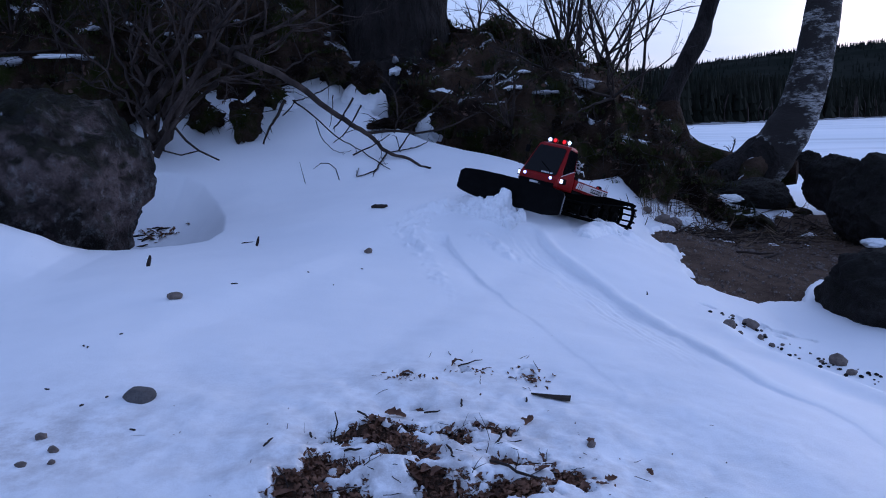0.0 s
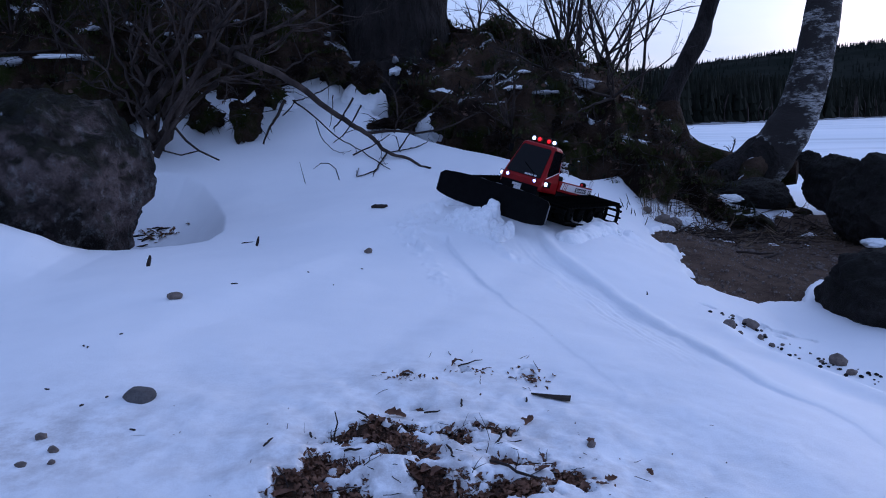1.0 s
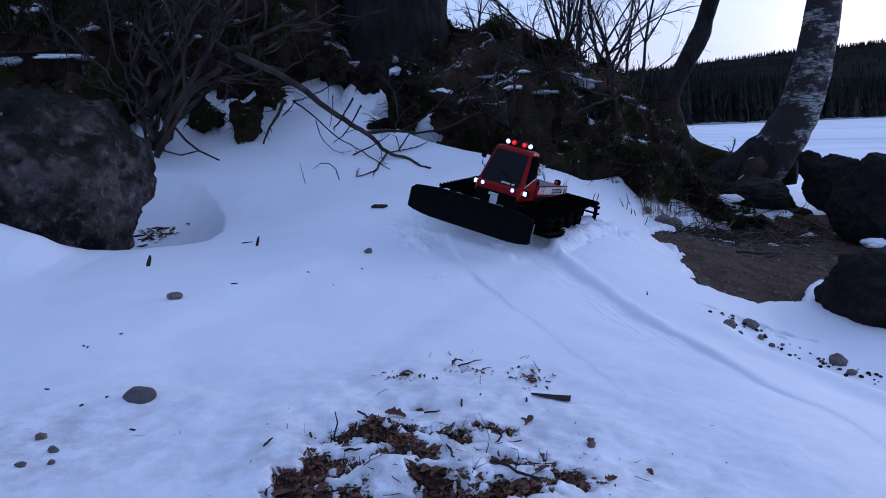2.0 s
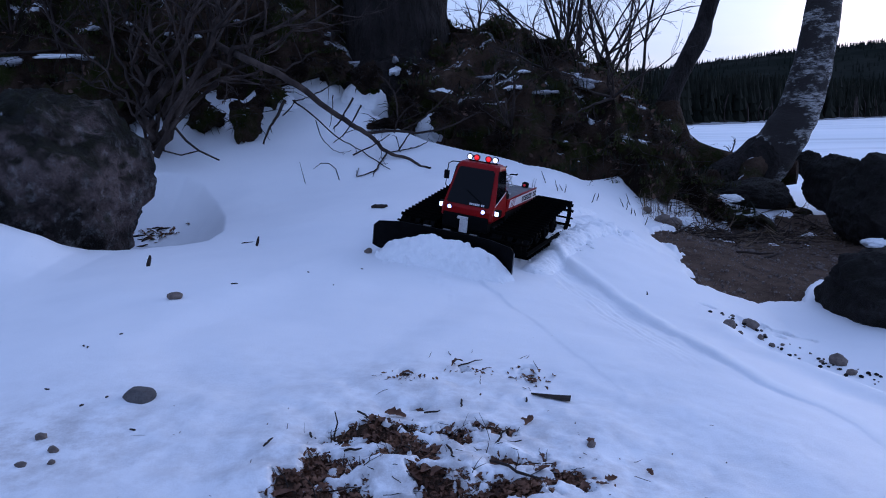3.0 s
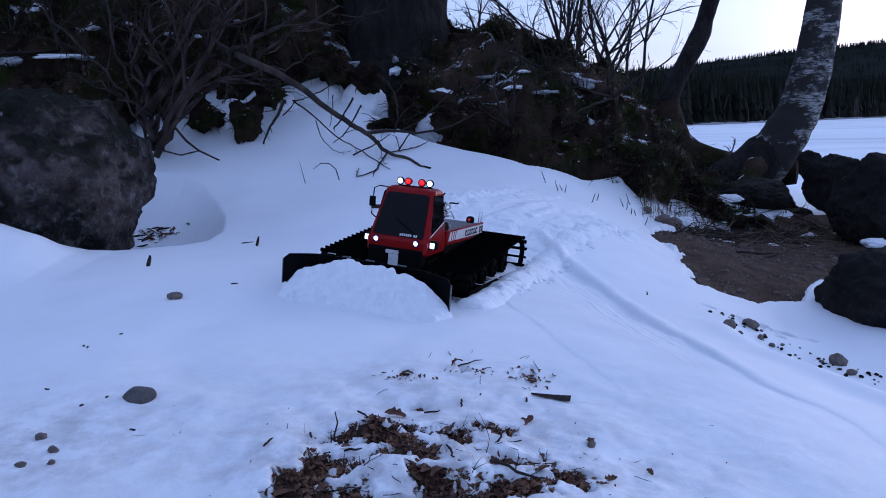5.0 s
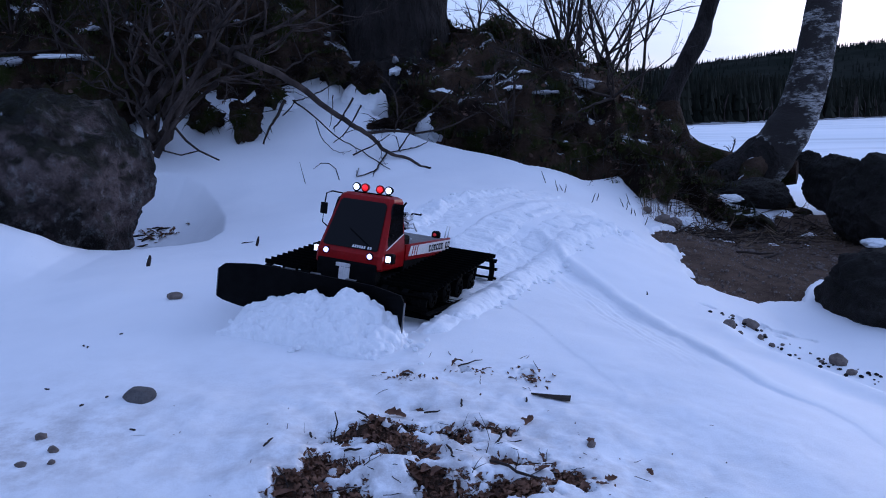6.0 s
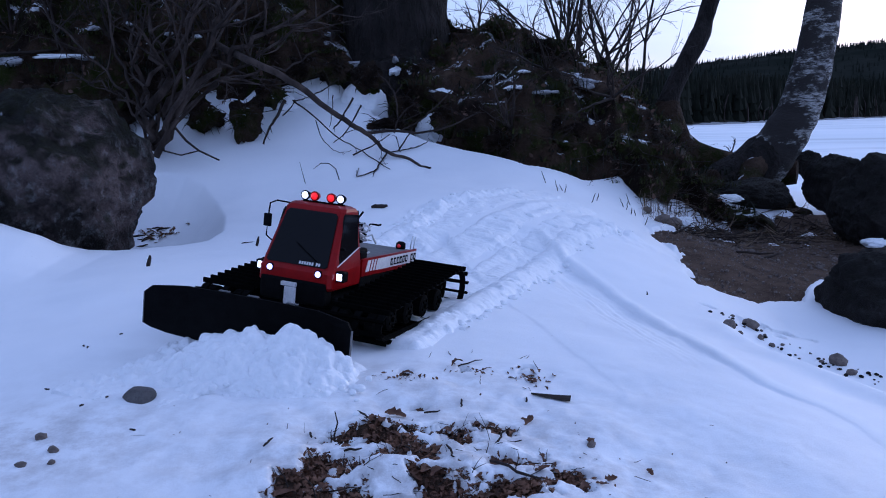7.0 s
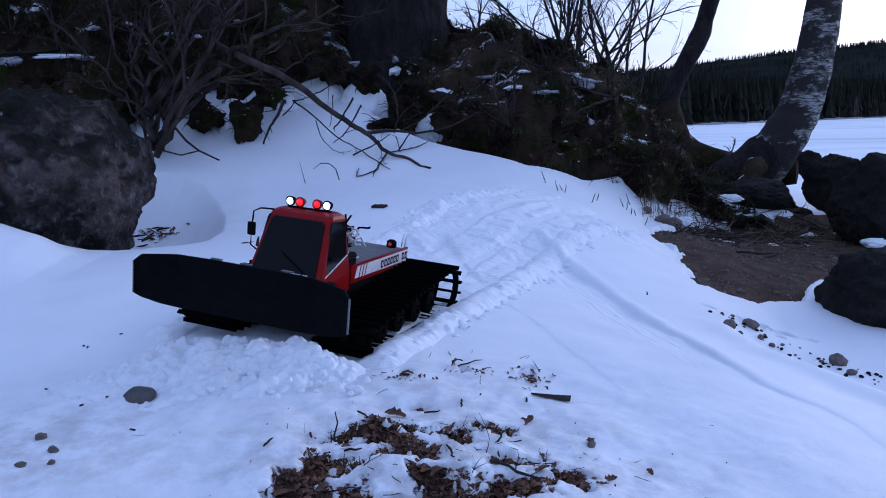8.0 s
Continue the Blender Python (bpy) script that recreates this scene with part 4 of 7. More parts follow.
def fallen_branch():
    root = thing("fallen_branch", "crooked dead branch with twigs hanging over the snow", "branch")
    rng = random.Random(5)

    def smoothed(pts):
        """The same line with bends rounded and slightly crooked."""
        pts, dense = [Vector(p) for p in pts], []
        for i in range(len(pts) - 1):
            p0, p1, p2, p3 = pts[max(i - 1, 0)], pts[i], pts[i + 1], pts[min(i + 2, len(pts) - 1)]
            for q in range(4):
                t = q / 4
                dense.append(0.5 * (2 * p1 + (p2 - p0) * t + (2 * p0 - 5 * p1 + 4 * p2 - p3) * t * t + (3 * p1 - p0 - 3 * p2 + p3) * t ** 3) + Vector((rng.gauss(0, 0.0012), rng.gauss(0, 0.002), rng.gauss(0, 0.0012))))
        return dense + [pts[-1]]

    def twig(pts, r, buds=2):
        verts, faces = [], []
        branch_out(verts, faces, rng, smoothed(pts), r, r * 0.45, 1, 0.75, 6, buds, 0.16)
        mesh_object("twig", verts, faces, TWIG, root)
    bough = smoothed([(-0.828, 2.86, 0.603), (-0.73, 2.74, 0.563), (-0.612, 2.6, 0.51), (-0.521, 2.6, 0.466), (-0.439, 2.6, 0.41), (-0.385, 2.6, 0.363), (-0.302, 2.6, 0.305), (-0.247, 2.6, 0.273), (-0.219, 2.6, 0.248), (-0.182, 2.6, 0.21), (-0.116, 2.593, 0.19), (-0.068, 2.541, 0.167), (-0.036, 2.521, 0.161)])
    bm = bmesh.new()
    tube(bm, bough, [0.0125 - 0.0095 * (i / (len(bough) - 1)) ** 1.3 for i in range(len(bough))], 9)
    part("bough", bm, STEM, root, smooth=True)
    twig([(-0.499, 2.66, 0.388), (-0.434, 2.66, 0.336), (-0.35, 2.66, 0.258), (-0.273, 2.653, 0.213), (-0.168, 2.505, 0.159)], 0.0032)
    twig([(-0.429, 2.66, 0.323), (-0.408, 2.66, 0.259), (-0.371, 2.66, 0.22), (-0.331, 2.645, 0.206)], 0.002)
    twig([(-0.296, 2.66, 0.396), (-0.338, 2.66, 0.325), (-0.368, 2.66, 0.291)], 0.0042)
    twig([(-0.269, 2.66, 0.371), (-0.32, 2.66, 0.286), (-0.37, 2.66, 0.243)], 0.0034)
    twig([(-0.44, 2.66, 0.402), (-0.391, 2.66, 0.424), (-0.342, 2.66, 0.457)], 0.0028)
    twig([(-0.253, 2.66, 0.274), (-0.156, 2.66, 0.28), (-0.059, 2.66, 0.272), (0.038, 2.66, 0.295), (0.135, 2.66, 0.339)], 0.0058)
    twig([(-0.136, 2.66, 0.279), (-0.077, 2.66, 0.311), (-0.028, 2.66, 0.348), (0.021, 2.66, 0.394), (0.063, 2.66, 0.435)], 0.0036)
    twig([(-0.145, 2.66, 0.325), (-0.156, 2.66, 0.407), (-0.189, 2.66, 0.454), (-0.212, 2.66, 0.47)], 0.0034)
    twig([(-0.16, 2.66, 0.274), (-0.139, 2.66, 0.331), (-0.086, 2.66, 0.372)], 0.0026)
    twig([(-0.131, 2.66, 0.312), (-0.057, 2.66, 0.343)], 0.0022)
    twig([(-0.185, 2.637, 0.208), (-0.089, 2.66, 0.221), (-0.046, 2.66, 0.243)], 0.0026)
    twig([(-0.147, 2.645, 0.211), (-0.107, 2.66, 0.273), (-0.091, 2.66, 0.301)], 0.003)
    twig([(-0.185, 2.637, 0.208), (-0.205, 2.557, 0.175), (-0.219, 2.493, 0.155), (-0.27, 2.457, 0.142), (-0.272, 2.529, 0.162)], 0.0032)
    twig([(-0.216, 2.509, 0.159), (-0.218, 2.437, 0.141)], 0.002)
    twig([(-0.3, 2.629, 0.201), (-0.225, 2.66, 0.237), (-0.175, 2.66, 0.269)], 0.003)
    twig([(-0.33, 2.66, 0.275), (-0.287, 2.66, 0.286)], 0.002)
    twig([(-0.364, 2.66, 0.401), (-0.37, 2.66, 0.344), (-0.381, 2.66, 0.297)], 0.002)
    twig([(-0.503, 2.66, 0.388), (-0.47, 2.66, 0.392), (-0.44, 2.66, 0.402)], 0.0028)
    twig([(-0.152, 2.66, 0.407), (-0.128, 2.66, 0.435)], 0.002)
    twig([(-0.069, 2.66, 0.271), (-0.01, 2.66, 0.285), (0.039, 2.66, 0.311)], 0.002)
    twig([(-0.206, 2.66, 0.223), (-0.2, 2.593, 0.191), (-0.185, 2.545, 0.171)], 0.0014)
    twig([(-0.141, 2.645, 0.211), (-0.152, 2.66, 0.255), (-0.166, 2.66, 0.265)], 0.002)
    twig([(-0.527, 2.66, 0.389), (-0.559, 2.66, 0.338), (-0.591, 2.66, 0.291), (-0.611, 2.66, 0.243)], 0.0062)
    twig([(-0.54, 2.66, 0.338), (-0.509, 2.66, 0.366), (-0.495, 2.66, 0.388)], 0.003)


fallen_branch()


def trunk(name, pts, radii, material, label, category, rough=0.06, n=20, group=""):
    """A trunk with bark relief; the points are joined by a smooth line."""
    pts = [Vector(p) for p in pts]
    fine, rr = [], []
    for i in range(len(pts) - 1):
        p0, p1, p2, p3 = pts[max(i - 1, 0)], pts[i], pts[i + 1], pts[min(i + 2, len(pts) - 1)]
        for k in range(8):
            t = k / 8
            fine.append(0.5 * (2 * p1 + (p2 - p0) * t + (2 * p0 - 5 * p1 + 4 * p2 - p3) * t * t + (3 * p1 - p0 - 3 * p2 + p3) * t ** 3))
            rr.append(radii[i] + (radii[i + 1] - radii[i]) * t)
    fine.append(pts[-1])
    rr.append(radii[-1])
    rings = tube_rings(fine, rr, n)
    out = []
    for ring, c in zip(rings, fine):
        out.append([c + (p - c) * (1 + rough * noise.fractal(p * 14, 0.9, 2.0, 3) + rough * noise.noise(p * 5)) for p in ring])
    bm = loft(bmesh.new(), out)
    root = thing(name, label, category, group)
    part("trunk", bm, material, root, smooth=True)
    return root


pine = trunk("pine_tree", [(-0.17, 3.44, 0.25), (-0.18, 3.46, 0.45), (-0.185, 3.48, 0.6), (-0.19, 3.5, 1.3), (-0.17, 3.6, 3.0), (-0.15, 3.7, 6.0)], [0.34, 0.275, 0.232, 0.215, 0.20, 0.16], PINE_BARK,
      "thick dark pine trunk on the bank", "tree", 0.07, 40)


def unseen_crown(root):
    """Limbs and needle clumps high over the bank, out of view, added to block sky light."""
    rng = random.Random(42)
    for k in range(6):
        z = 4.6 + k * 0.24
        a = k * 2.4
        verts, faces = [], []
        length = 1.5 - k * 0.12
        pts = limb(rng, (-0.17, 3.62, z), (math.cos(a), math.sin(a), 0.05), length, 0.08, 7)
        branch_out(verts, faces, rng, pts, 0.05, 0.008, 1, 0.8, 6, 5, 0.45)
        part_ob = mesh_object("limb", verts, faces, PINE_BARK, root)
        nv, nf = [], []
        for _ in range(26):
            c = pts[rng.randint(2, 7)] + Vector((rng.gauss(0, 0.2), rng.gauss(0, 0.2), rng.gauss(0.03, 0.1)))
            for _ in range(26):
                d = Vector((rng.gauss(0, 1), rng.gauss(0, 1), rng.gauss(0.2, 0.8))).normalized()
                o = d.cross(Vector((0.3, 0.2, 1))).normalized() * 0.012
                b = len(nv)
                nv += [c - o, c + o, c + d * rng.uniform(0.08, 0.16)]
                nf.append((b, b + 1, b + 2))
        tagged(mesh_object("needle_clump", nv, nf, NEEDLES, part_ob), kind="stuff")


unseen_crown(pine)
birch = trunk("birch_tree", [(1.42, 3.5, 0.04), (1.505, 3.5, 0.145), (1.57, 3.5, 0.25), (1.613, 3.5, 0.34), (1.665, 3.5, 0.56), (1.705, 3.5, 0.9), (1.75, 3.5, 1.5), (1.8, 3.55, 3.0), (1.78, 3.6, 5.0)],
              [0.112, 0.106, 0.096, 0.090, 0.082, 0.072, 0.070, 0.06, 0.05], BIRCH, "leaning birch with black and white patched bark", "tree")


def black_foot(parent, pts, radii):
    """The rugged black bark round the foot of an old birch."""
    rings = tube_rings(pts, radii, 22)
    out = [[Vector(c) + (p - Vector(c)) * (1 + 0.16 * noise.fractal(p * 20, 0.9, 2.0, 3)) for p in ring] for ring, c in zip(rings, pts)]
    part("foot", loft(bmesh.new(), out), BLACK_BARK, parent, "rugged black bark at the foot", smooth=True)


black_foot(birch, [(1.18, 3.44, -0.05), (1.30, 3.47, 0.01), (1.40, 3.49, 0.06), (1.47, 3.5, 0.12), (1.53, 3.5, 0.175), (1.575, 3.5, 0.245), (1.60, 3.5, 0.31)], [0.10, 0.115, 0.116, 0.108, 0.092, 0.075, 0.055])


slim = trunk("birch_tree", [(1.045, 3.6, 0.37), (1.085, 3.6, 0.47), (1.18, 3.6, 0.66), (1.205, 3.6, 0.74), (1.245, 3.6, 0.88), (1.4, 3.6, 1.4), (1.6, 3.7, 3.0)],
             [0.050, 0.042, 0.044, 0.036, 0.038, 0.03, 0.02], BLACK_BARK, "slim crooked dark birch stem growing from a mossy root", "tree")


def mossy_root(parent, pts, radii):
    rings = tube_rings(pts, radii, 16)
    out = [[Vector(c) + (p - Vector(c)) * (1 + 0.25 * noise.fractal(p * 16, 0.9, 2.0, 3)) for p in ring] for ring, c in zip(rings, pts)]
    return part("root", loft(bmesh.new(), out), EARTH, parent, "dark mossy root", smooth=True)


mossy_root(slim, [(1.62, 3.5, 0.05), (1.52, 3.56, 0.05), (1.42, 3.57, 0.06), (1.33, 3.58, 0.07), (1.24, 3.6, 0.095), (1.16, 3.6, 0.135), (1.10, 3.6, 0.19), (1.06, 3.6, 0.28), (1.045, 3.6, 0.38), (1.05, 3.6, 0.42)], [0.05, 0.07, 0.075, 0.07, 0.07, 0.07, 0.065, 0.06, 0.052, 0.03])
mossy_root(slim, [(1.06, 3.55, 0.26), (0.98, 3.45, 0.20), (0.92, 3.30, 0.12), (0.9, 3.15, 0.04)], [0.05, 0.045, 0.035, 0.02])
mossy_root(birch, [(1.44, 3.46, 0.10), (1.36, 3.38, 0.06), (1.28, 3.26, 0.0), (1.2, 3.18, -0.06)], [0.06, 0.055, 0.045, 0.03])


def bank_root(pts, radii, label):
    root = thing("tree_root", label, "root", "roots in the bank")
    mossy_root(root, pts, radii)


bank_root([(0.36, 2.86, 0.33), (0.46, 2.80, 0.28), (0.58, 2.78, 0.24), (0.72, 2.80, 0.20), (0.84, 2.88, 0.10)], [0.03, 0.035, 0.034, 0.03, 0.02], "thick bare root along the bank")
bank_root([(0.60, 2.95, 0.34), (0.66, 2.85, 0.25), (0.72, 2.78, 0.16), (0.76, 2.74, 0.07)], [0.02, 0.018, 0.015, 0.01], "thin bare root hanging from the bank")
bank_root([(-0.05, 3.0, 0.42), (0.08, 2.92, 0.37), (0.2, 2.86, 0.30), (0.30, 2.84, 0.22)], [0.022, 0.022, 0.02, 0.014], "thin bare root along the bank")


def far_shrub(base, seed, height, stems, label):
    root = thing("shrub", label, "shrub", "bare shrubs on the bank")
    rng = random.Random(seed)
    for _ in range(stems):
        verts, faces = [], []
        head = (rng.gauss(0.05, 0.45), rng.gauss(0, 0.3), 1.0)
        start = (base[0] + rng.gauss(0, 0.05), base[1] + rng.gauss(0, 0.05), base[2])
        branch_out(verts, faces, rng, limb(rng, start, head, height * rng.uniform(0.8, 1.3), 0.09, 8), 0.013, 0.003, 3, 0.6, 5, 4, 0.46)
        mesh_object("stem", verts, faces, TWIG, root)


far_shrub((0.95, 4.7, 0.42), 31, 0.85, 8, "bare dark branching shrub against the sky")
far_shrub((0.70, 4.8, 0.48), 34, 0.8, 7, "bare dark branching shrub against the sky")
far_shrub((1.15, 4.8, 0.40), 35, 0.75, 5, "bare dark branching shrub against the sky")
far_shrub((1.56, 4.6, 0.02), 61, 0.10, 3, "tiny frosted shrub by the lake")
far_shrub((0.33, 4.9, 0.70), 37, 0.3, 4, "small bare shrub on the brow of the bank")


def tufts():
    """Dry grass along the foot of the bank, and moss and needles that hang over its face."""
    rng = random.Random(9)

    def blades(spots, count, height, lean, width, material, name, label, category):
        verts, faces = [], []
        for (x, y, z, s) in spots:
            for _ in range(count):
                a, l = rng.uniform(0, 6.28), rng.uniform(0.5, 1.2) * height * s
                bx, by = x + rng.gauss(0, 0.02) * s, y + rng.gauss(0, 0.02) * s
                dx, dy = math.cos(a) * lean * l * rng.random(), math.sin(a) * lean * l * rng.random()
                w = width * rng.uniform(0.6, 1.3)
                px, py = -math.sin(a) * w, math.cos(a) * w
                base = len(verts)
                for t in (0, 0.35, 0.7, 1.0):
                    k = 1 - t * 0.85
                    cx, cy, cz = bx + dx * t * t, by + dy * t * t, z + l * (t - 0.35 * lean * t * t)
                    verts.append((cx - px * k, cy - py * k, cz))
                    verts.append((cx + px * k, cy + py * k, cz))
                for q in range(3):
                    faces.append((base + q * 2, base + q * 2 + 1, base + q * 2 + 3, base + q * 2 + 2))
        ob = mesh_object(name, verts, faces, material)
        tagged(ob, label, category, kind="stuff")

    spots = []
    for _ in range(26):
        x = rng.uniform(0.70, 1.02)
        y = 2.62 + 0.5 * (x - 0.70) + rng.gauss(0.03, 0.06)
        spots.append((x, y, float(land(x, y)) - 0.015, rng.uniform(0.5, 1.5)))
    blades(spots, 6, 0.17, 1.5, 0.0012, STRAW, "dry_grass", "pale dry grass at the foot of the bank", "grass")
    flat = []
    for _ in range(46):
        x = rng.uniform(0.74, 1.4)
        y = 2.62 + 0.45 * (x - 0.74) + rng.gauss(0, 0.08)
        flat.append((x, y, ground_z(x, y), rng.uniform(0.5, 1.2)))
    blades(flat, 7, 0.10, 2.6, 0.0010, STRAW, "fallen_straw", "flattened straw on the beach", "straw")
    spots = []
    for _ in range(1500):
        x, t = rng.uniform(-2.6, 1.2), rng.uniform(0.05, 1.15)
        y, z = bank_face(np.array(x), np.array(t))
        spots.append((x, float(y) - 0.005, float(z) - 0.01, rng.uniform(0.5, 1.5)))
    blades(spots[:900], 26, 0.035, 1.3, 0.0024, MOSS, "moss", "dark green moss over the bank", "moss")
    blades(spots[900:], 10, 0.06, 1.5, 0.003, NEEDLES, "heather", "dark heather and needles over the bank", "undergrowth")


tufts()


def snow_patches():
    """Crumbs and thin strips of snow caught on the bank."""
    rng = random.Random(14)
    for x, y, z, sx, sy, sz in ((0.03, 3.0, 0.26, 0.13, 0.07, 0.09), (*(0.043, 2.96, 0.285), 0.10, 0.06, 0.065), (*(0.543, 2.86, 0.124), 0.10, 0.05, 0.045), (-0.30, 3.04, 0.34, 0.10, 0.07, 0.13), (-0.47, 3.08, 0.40, 0.09, 0.06, 0.09), (-0.62, 3.02, 0.38, 0.07, 0.05, 0.05), (0.46, 2.86, 0.11, 0.13, 0.07, 0.05), (0.62, 2.84, 0.08, 0.10, 0.06, 0.04)):
        rock("snow_drift", (x, y, z), (sx, sy, sz), int(900 + 100 * x), CHURNED, "shaded snow drift under the bank", "snow drift", "snow remains on the bank", 0.3, 4)
    for k, (x, y, z, sx, sz) in enumerate(((-1.44, 2.984, 0.576, 0.102, 0.011), (-1.32, 2.945, 0.564, 0.044, 0.009), (-1.6, 2.94, 0.556, 0.057, 0.017), (-1.2, 3.078, 0.699, 0.023, 0.009), (-1.28, 2.945, 0.67, 0.026, 0.011), (-1.02, 2.998, 0.651, 0.02, 0.009), (-0.94, 3.059, 0.647, 0.023, 0.009), (-0.36, 3.312, 0.55, 0.064, 0.015), (-0.28, 3.502, 0.63, 0.026, 0.016), (-0.18, 3.195, 0.511, 0.024, 0.021), (0.56, 2.987, 0.448, 0.058, 0.011), (0.36, 2.787, 0.405, 0.054, 0.008), (0.26, 2.782, 0.424, 0.041, 0.008), (0.56, 2.975, 0.431, 0.035, 0.015), (0.18, 2.986, 0.471, 0.035, 0.007), (0.0, 2.983, 0.413, 0.044, 0.018), (-0.46, 3.306, 0.674, 0.02, 0.01), (-0.82, 3.238, 0.723, 0.019, 0.01), (0.3, 2.866, 0.483, 0.026, 0.006), (-0.18, 3.192, 0.557, 0.017, 0.012))):
        rock("snow_patch", (x, y, z), (sx, 0.03, sz), 820 + k, CHURNED if k % 3 == 0 else THIN_SNOW, "ragged strip of snow on a ledge of the bank", "snow patch", "snow remains on the bank", 0.5, 4, relief=4.0)
    for k in range(30):
        x, t = rng.uniform(-2.0, 0.95), rng.uniform(0.1, 0.95)
        s = rng.uniform(0.004, 0.011)
        y, z = bank_face(np.array(x), np.array(t))
        rock("snow_patch", (x, float(y) - 0.004, float(z)), (s * rng.uniform(0.9, 1.8), s * 0.7, s * rng.uniform(0.25, 0.6)), rng.randint(0, 999), CHURNED,
             "thin remains of snow on the bank", "snow patch", "snow remains on the bank", 0.6, 2, rng.uniform(-60, 60))


snow_patches()


def bank_litter():
    """Dead leaves, bark and broken twigs all over the bank."""
    rng = random.Random(404)
    verts, faces, tv, tf = [], [], [], []
    for k in range(4200):
        x, t = rng.uniform(-2.5, 1.1), rng.uniform(-0.02, 1.15)
        y, z = bank_face(np.array(x), np.array(t))
        p = Vector((x, float(y) - rng.uniform(0.0, 0.02), float(z) + rng.uniform(0, 0.012)))
        if k % 4:
            s, w = rng.uniform(0.004, 0.013), rng.uniform(0.3, 0.7)
            m = Matrix.Translation(p) @ Euler((rng.gauss(0.6, 0.6), rng.gauss(0, 0.6), rng.uniform(0, 6.28))).to_matrix().to_4x4() @ Matrix.Scale(s, 4)
            b = len(verts)
            verts += [m @ Vector(q) for q in ((-1, 0, 0), (-0.3, -w, 0.2), (0, 0, 0), (-0.3, w, 0.2), (0.5, -0.8 * w, 0.3), (0.5, 0.8 * w, 0.3), (1.1, 0, 0.15))]
            faces += [(b, b + 1, b + 2), (b, b + 2, b + 3), (b + 1, b + 4, b + 2), (b + 2, b + 5, b + 3), (b + 4, b + 6, b + 2), (b + 2, b + 6, b + 5)]
        else:
            pts = limb(rng, p, (rng.gauss(0, 1), rng.gauss(-0.5, 0.5), rng.gauss(0.1, 0.6)), rng.uniform(0.04, 0.22), 0.22, 4)
            tube_lists(tv, tf, pts, [0.0015, 0.0013, 0.0011, 0.0009, 0.0005], 3)
    tagged(mesh_object("leaf_litter", verts, faces, BANK_LEAF), "brown dead leaves strewn over the bank", "leaf litter", kind="stuff")
    tagged(mesh_object("brushwood", tv, tf, TWIG), "broken grey twigs tangled over the bank", "brushwood", kind="stuff")


bank_litter()


def wrack():
    """Washed-up twigs, reeds and bark along the back of the beach."""
    rng = random.Random(515)
    verts, faces, sv, sf = [], [], [], []
    for k in range(480):
        x = rng.uniform(0.80, 1.5)
        y = 2.62 + 0.42 * (x - 0.70) + rng.gauss(0, 0.10 if k % 3 else 0.18)
        p = Vector((x, y, ground_z(x, y) + rng.uniform(0.0, 0.02)))
        pts = limb(rng, p, (rng.gauss(0, 1), rng.gauss(0, 0.8), rng.gauss(0.0, 0.28)), rng.uniform(0.02, 0.13), 0.14, 4)
        r = rng.uniform(0.0006, 0.0024)
        a, b = (sv, sf) if k % 3 == 0 else (verts, faces)
        tube_lists(a, b, pts, [r, r, r * 0.9, r * 0.8, r * 0.4], 4)
    tagged(mesh_object("wrack_twigs", verts, faces, TWIG), "dark tangle of washed-up twigs along the beach", "twig litter", kind="stuff")
    tagged(mesh_object("wrack_straw", sv, sf, STRAW), "brown reed straw washed up along the beach", "straw", kind="stuff")


wrack()


def beach_gravel():
    """Grit and small stones all over the bare sand."""
    rng = random.Random(616)
    verts, faces = [], []
    base = [(1, 0, 0), (-1, 0, 0), (0, 1, 0), (0, -1, 0), (0, 0, 1), (0, 0, -1)]
    tri = [(0, 2, 4), (2, 1, 4), (1, 3, 4), (3, 0, 4), (2, 0, 5), (1, 2, 5), (3, 1, 5), (0, 3, 5)]
    xs, ys = np.random.default_rng(6).uniform((0.62, 1.78), (1.7, 3.05), (5200, 2)).T
    low = bare(xs, ys)
    zs = soil_height(xs, ys)
    for x, y, z, open_ in zip(xs, ys, zs, low):
        if open_ < 0.8:
            continue
        r = 0.0016 + 0.006 * rng.random() ** 5
        m = Matrix.Translation((x, y, z + 0.3 * r)) @ Euler((rng.random() * 3, rng.random() * 3, rng.random() * 6)).to_matrix().to_4x4()
        b = len(verts)
        verts += [m @ Vector((q[0] * r * rng.uniform(0.7, 1.5), q[1] * r, q[2] * r * 0.8)) for q in base]
        faces += [tuple(b + k for k in f) for f in tri]
    tagged(mesh_object("gravel", verts, faces, STONE, smooth=False), "brown grit and small stones on the sand", "gravel", kind="stuff")


beach_gravel()


# ---- litter in the foreground ----
def leaf_mesh(rng):
    """One curled dead leaf with a lobed edge."""
    verts, faces = [], []
    n = 9
    lobes, turn = rng.uniform(1.0, 2.6), rng.uniform(0, 3)
    bend, roll = rng.uniform(-0.25, 0.35), rng.uniform(0.0, 0.5)
    for i in range(n):
        t = i / (n - 1)
        w = (math.sin(math.pi * min(1, t * 0.90 + 0.05)) ** 0.7 * 0.33) * (0.82 + 0.28 * math.sin(t * 6.28 * (lobes + 1.5) + turn))
        for k in (-1, -0.5, 0, 0.5, 1):
            verts.append((t - 0.5, k * w * rng.uniform(0.85, 1.1), bend * math.sin(t * 3.0) + roll * (abs(k) ** 1.5) * w + rng.gauss(0, 0.018)))
    for i in range(n - 1):
        for k in range(4):
            a = i * 5 + k
            faces.append((a, a + 1, a + 6, a + 5))
    return verts, faces


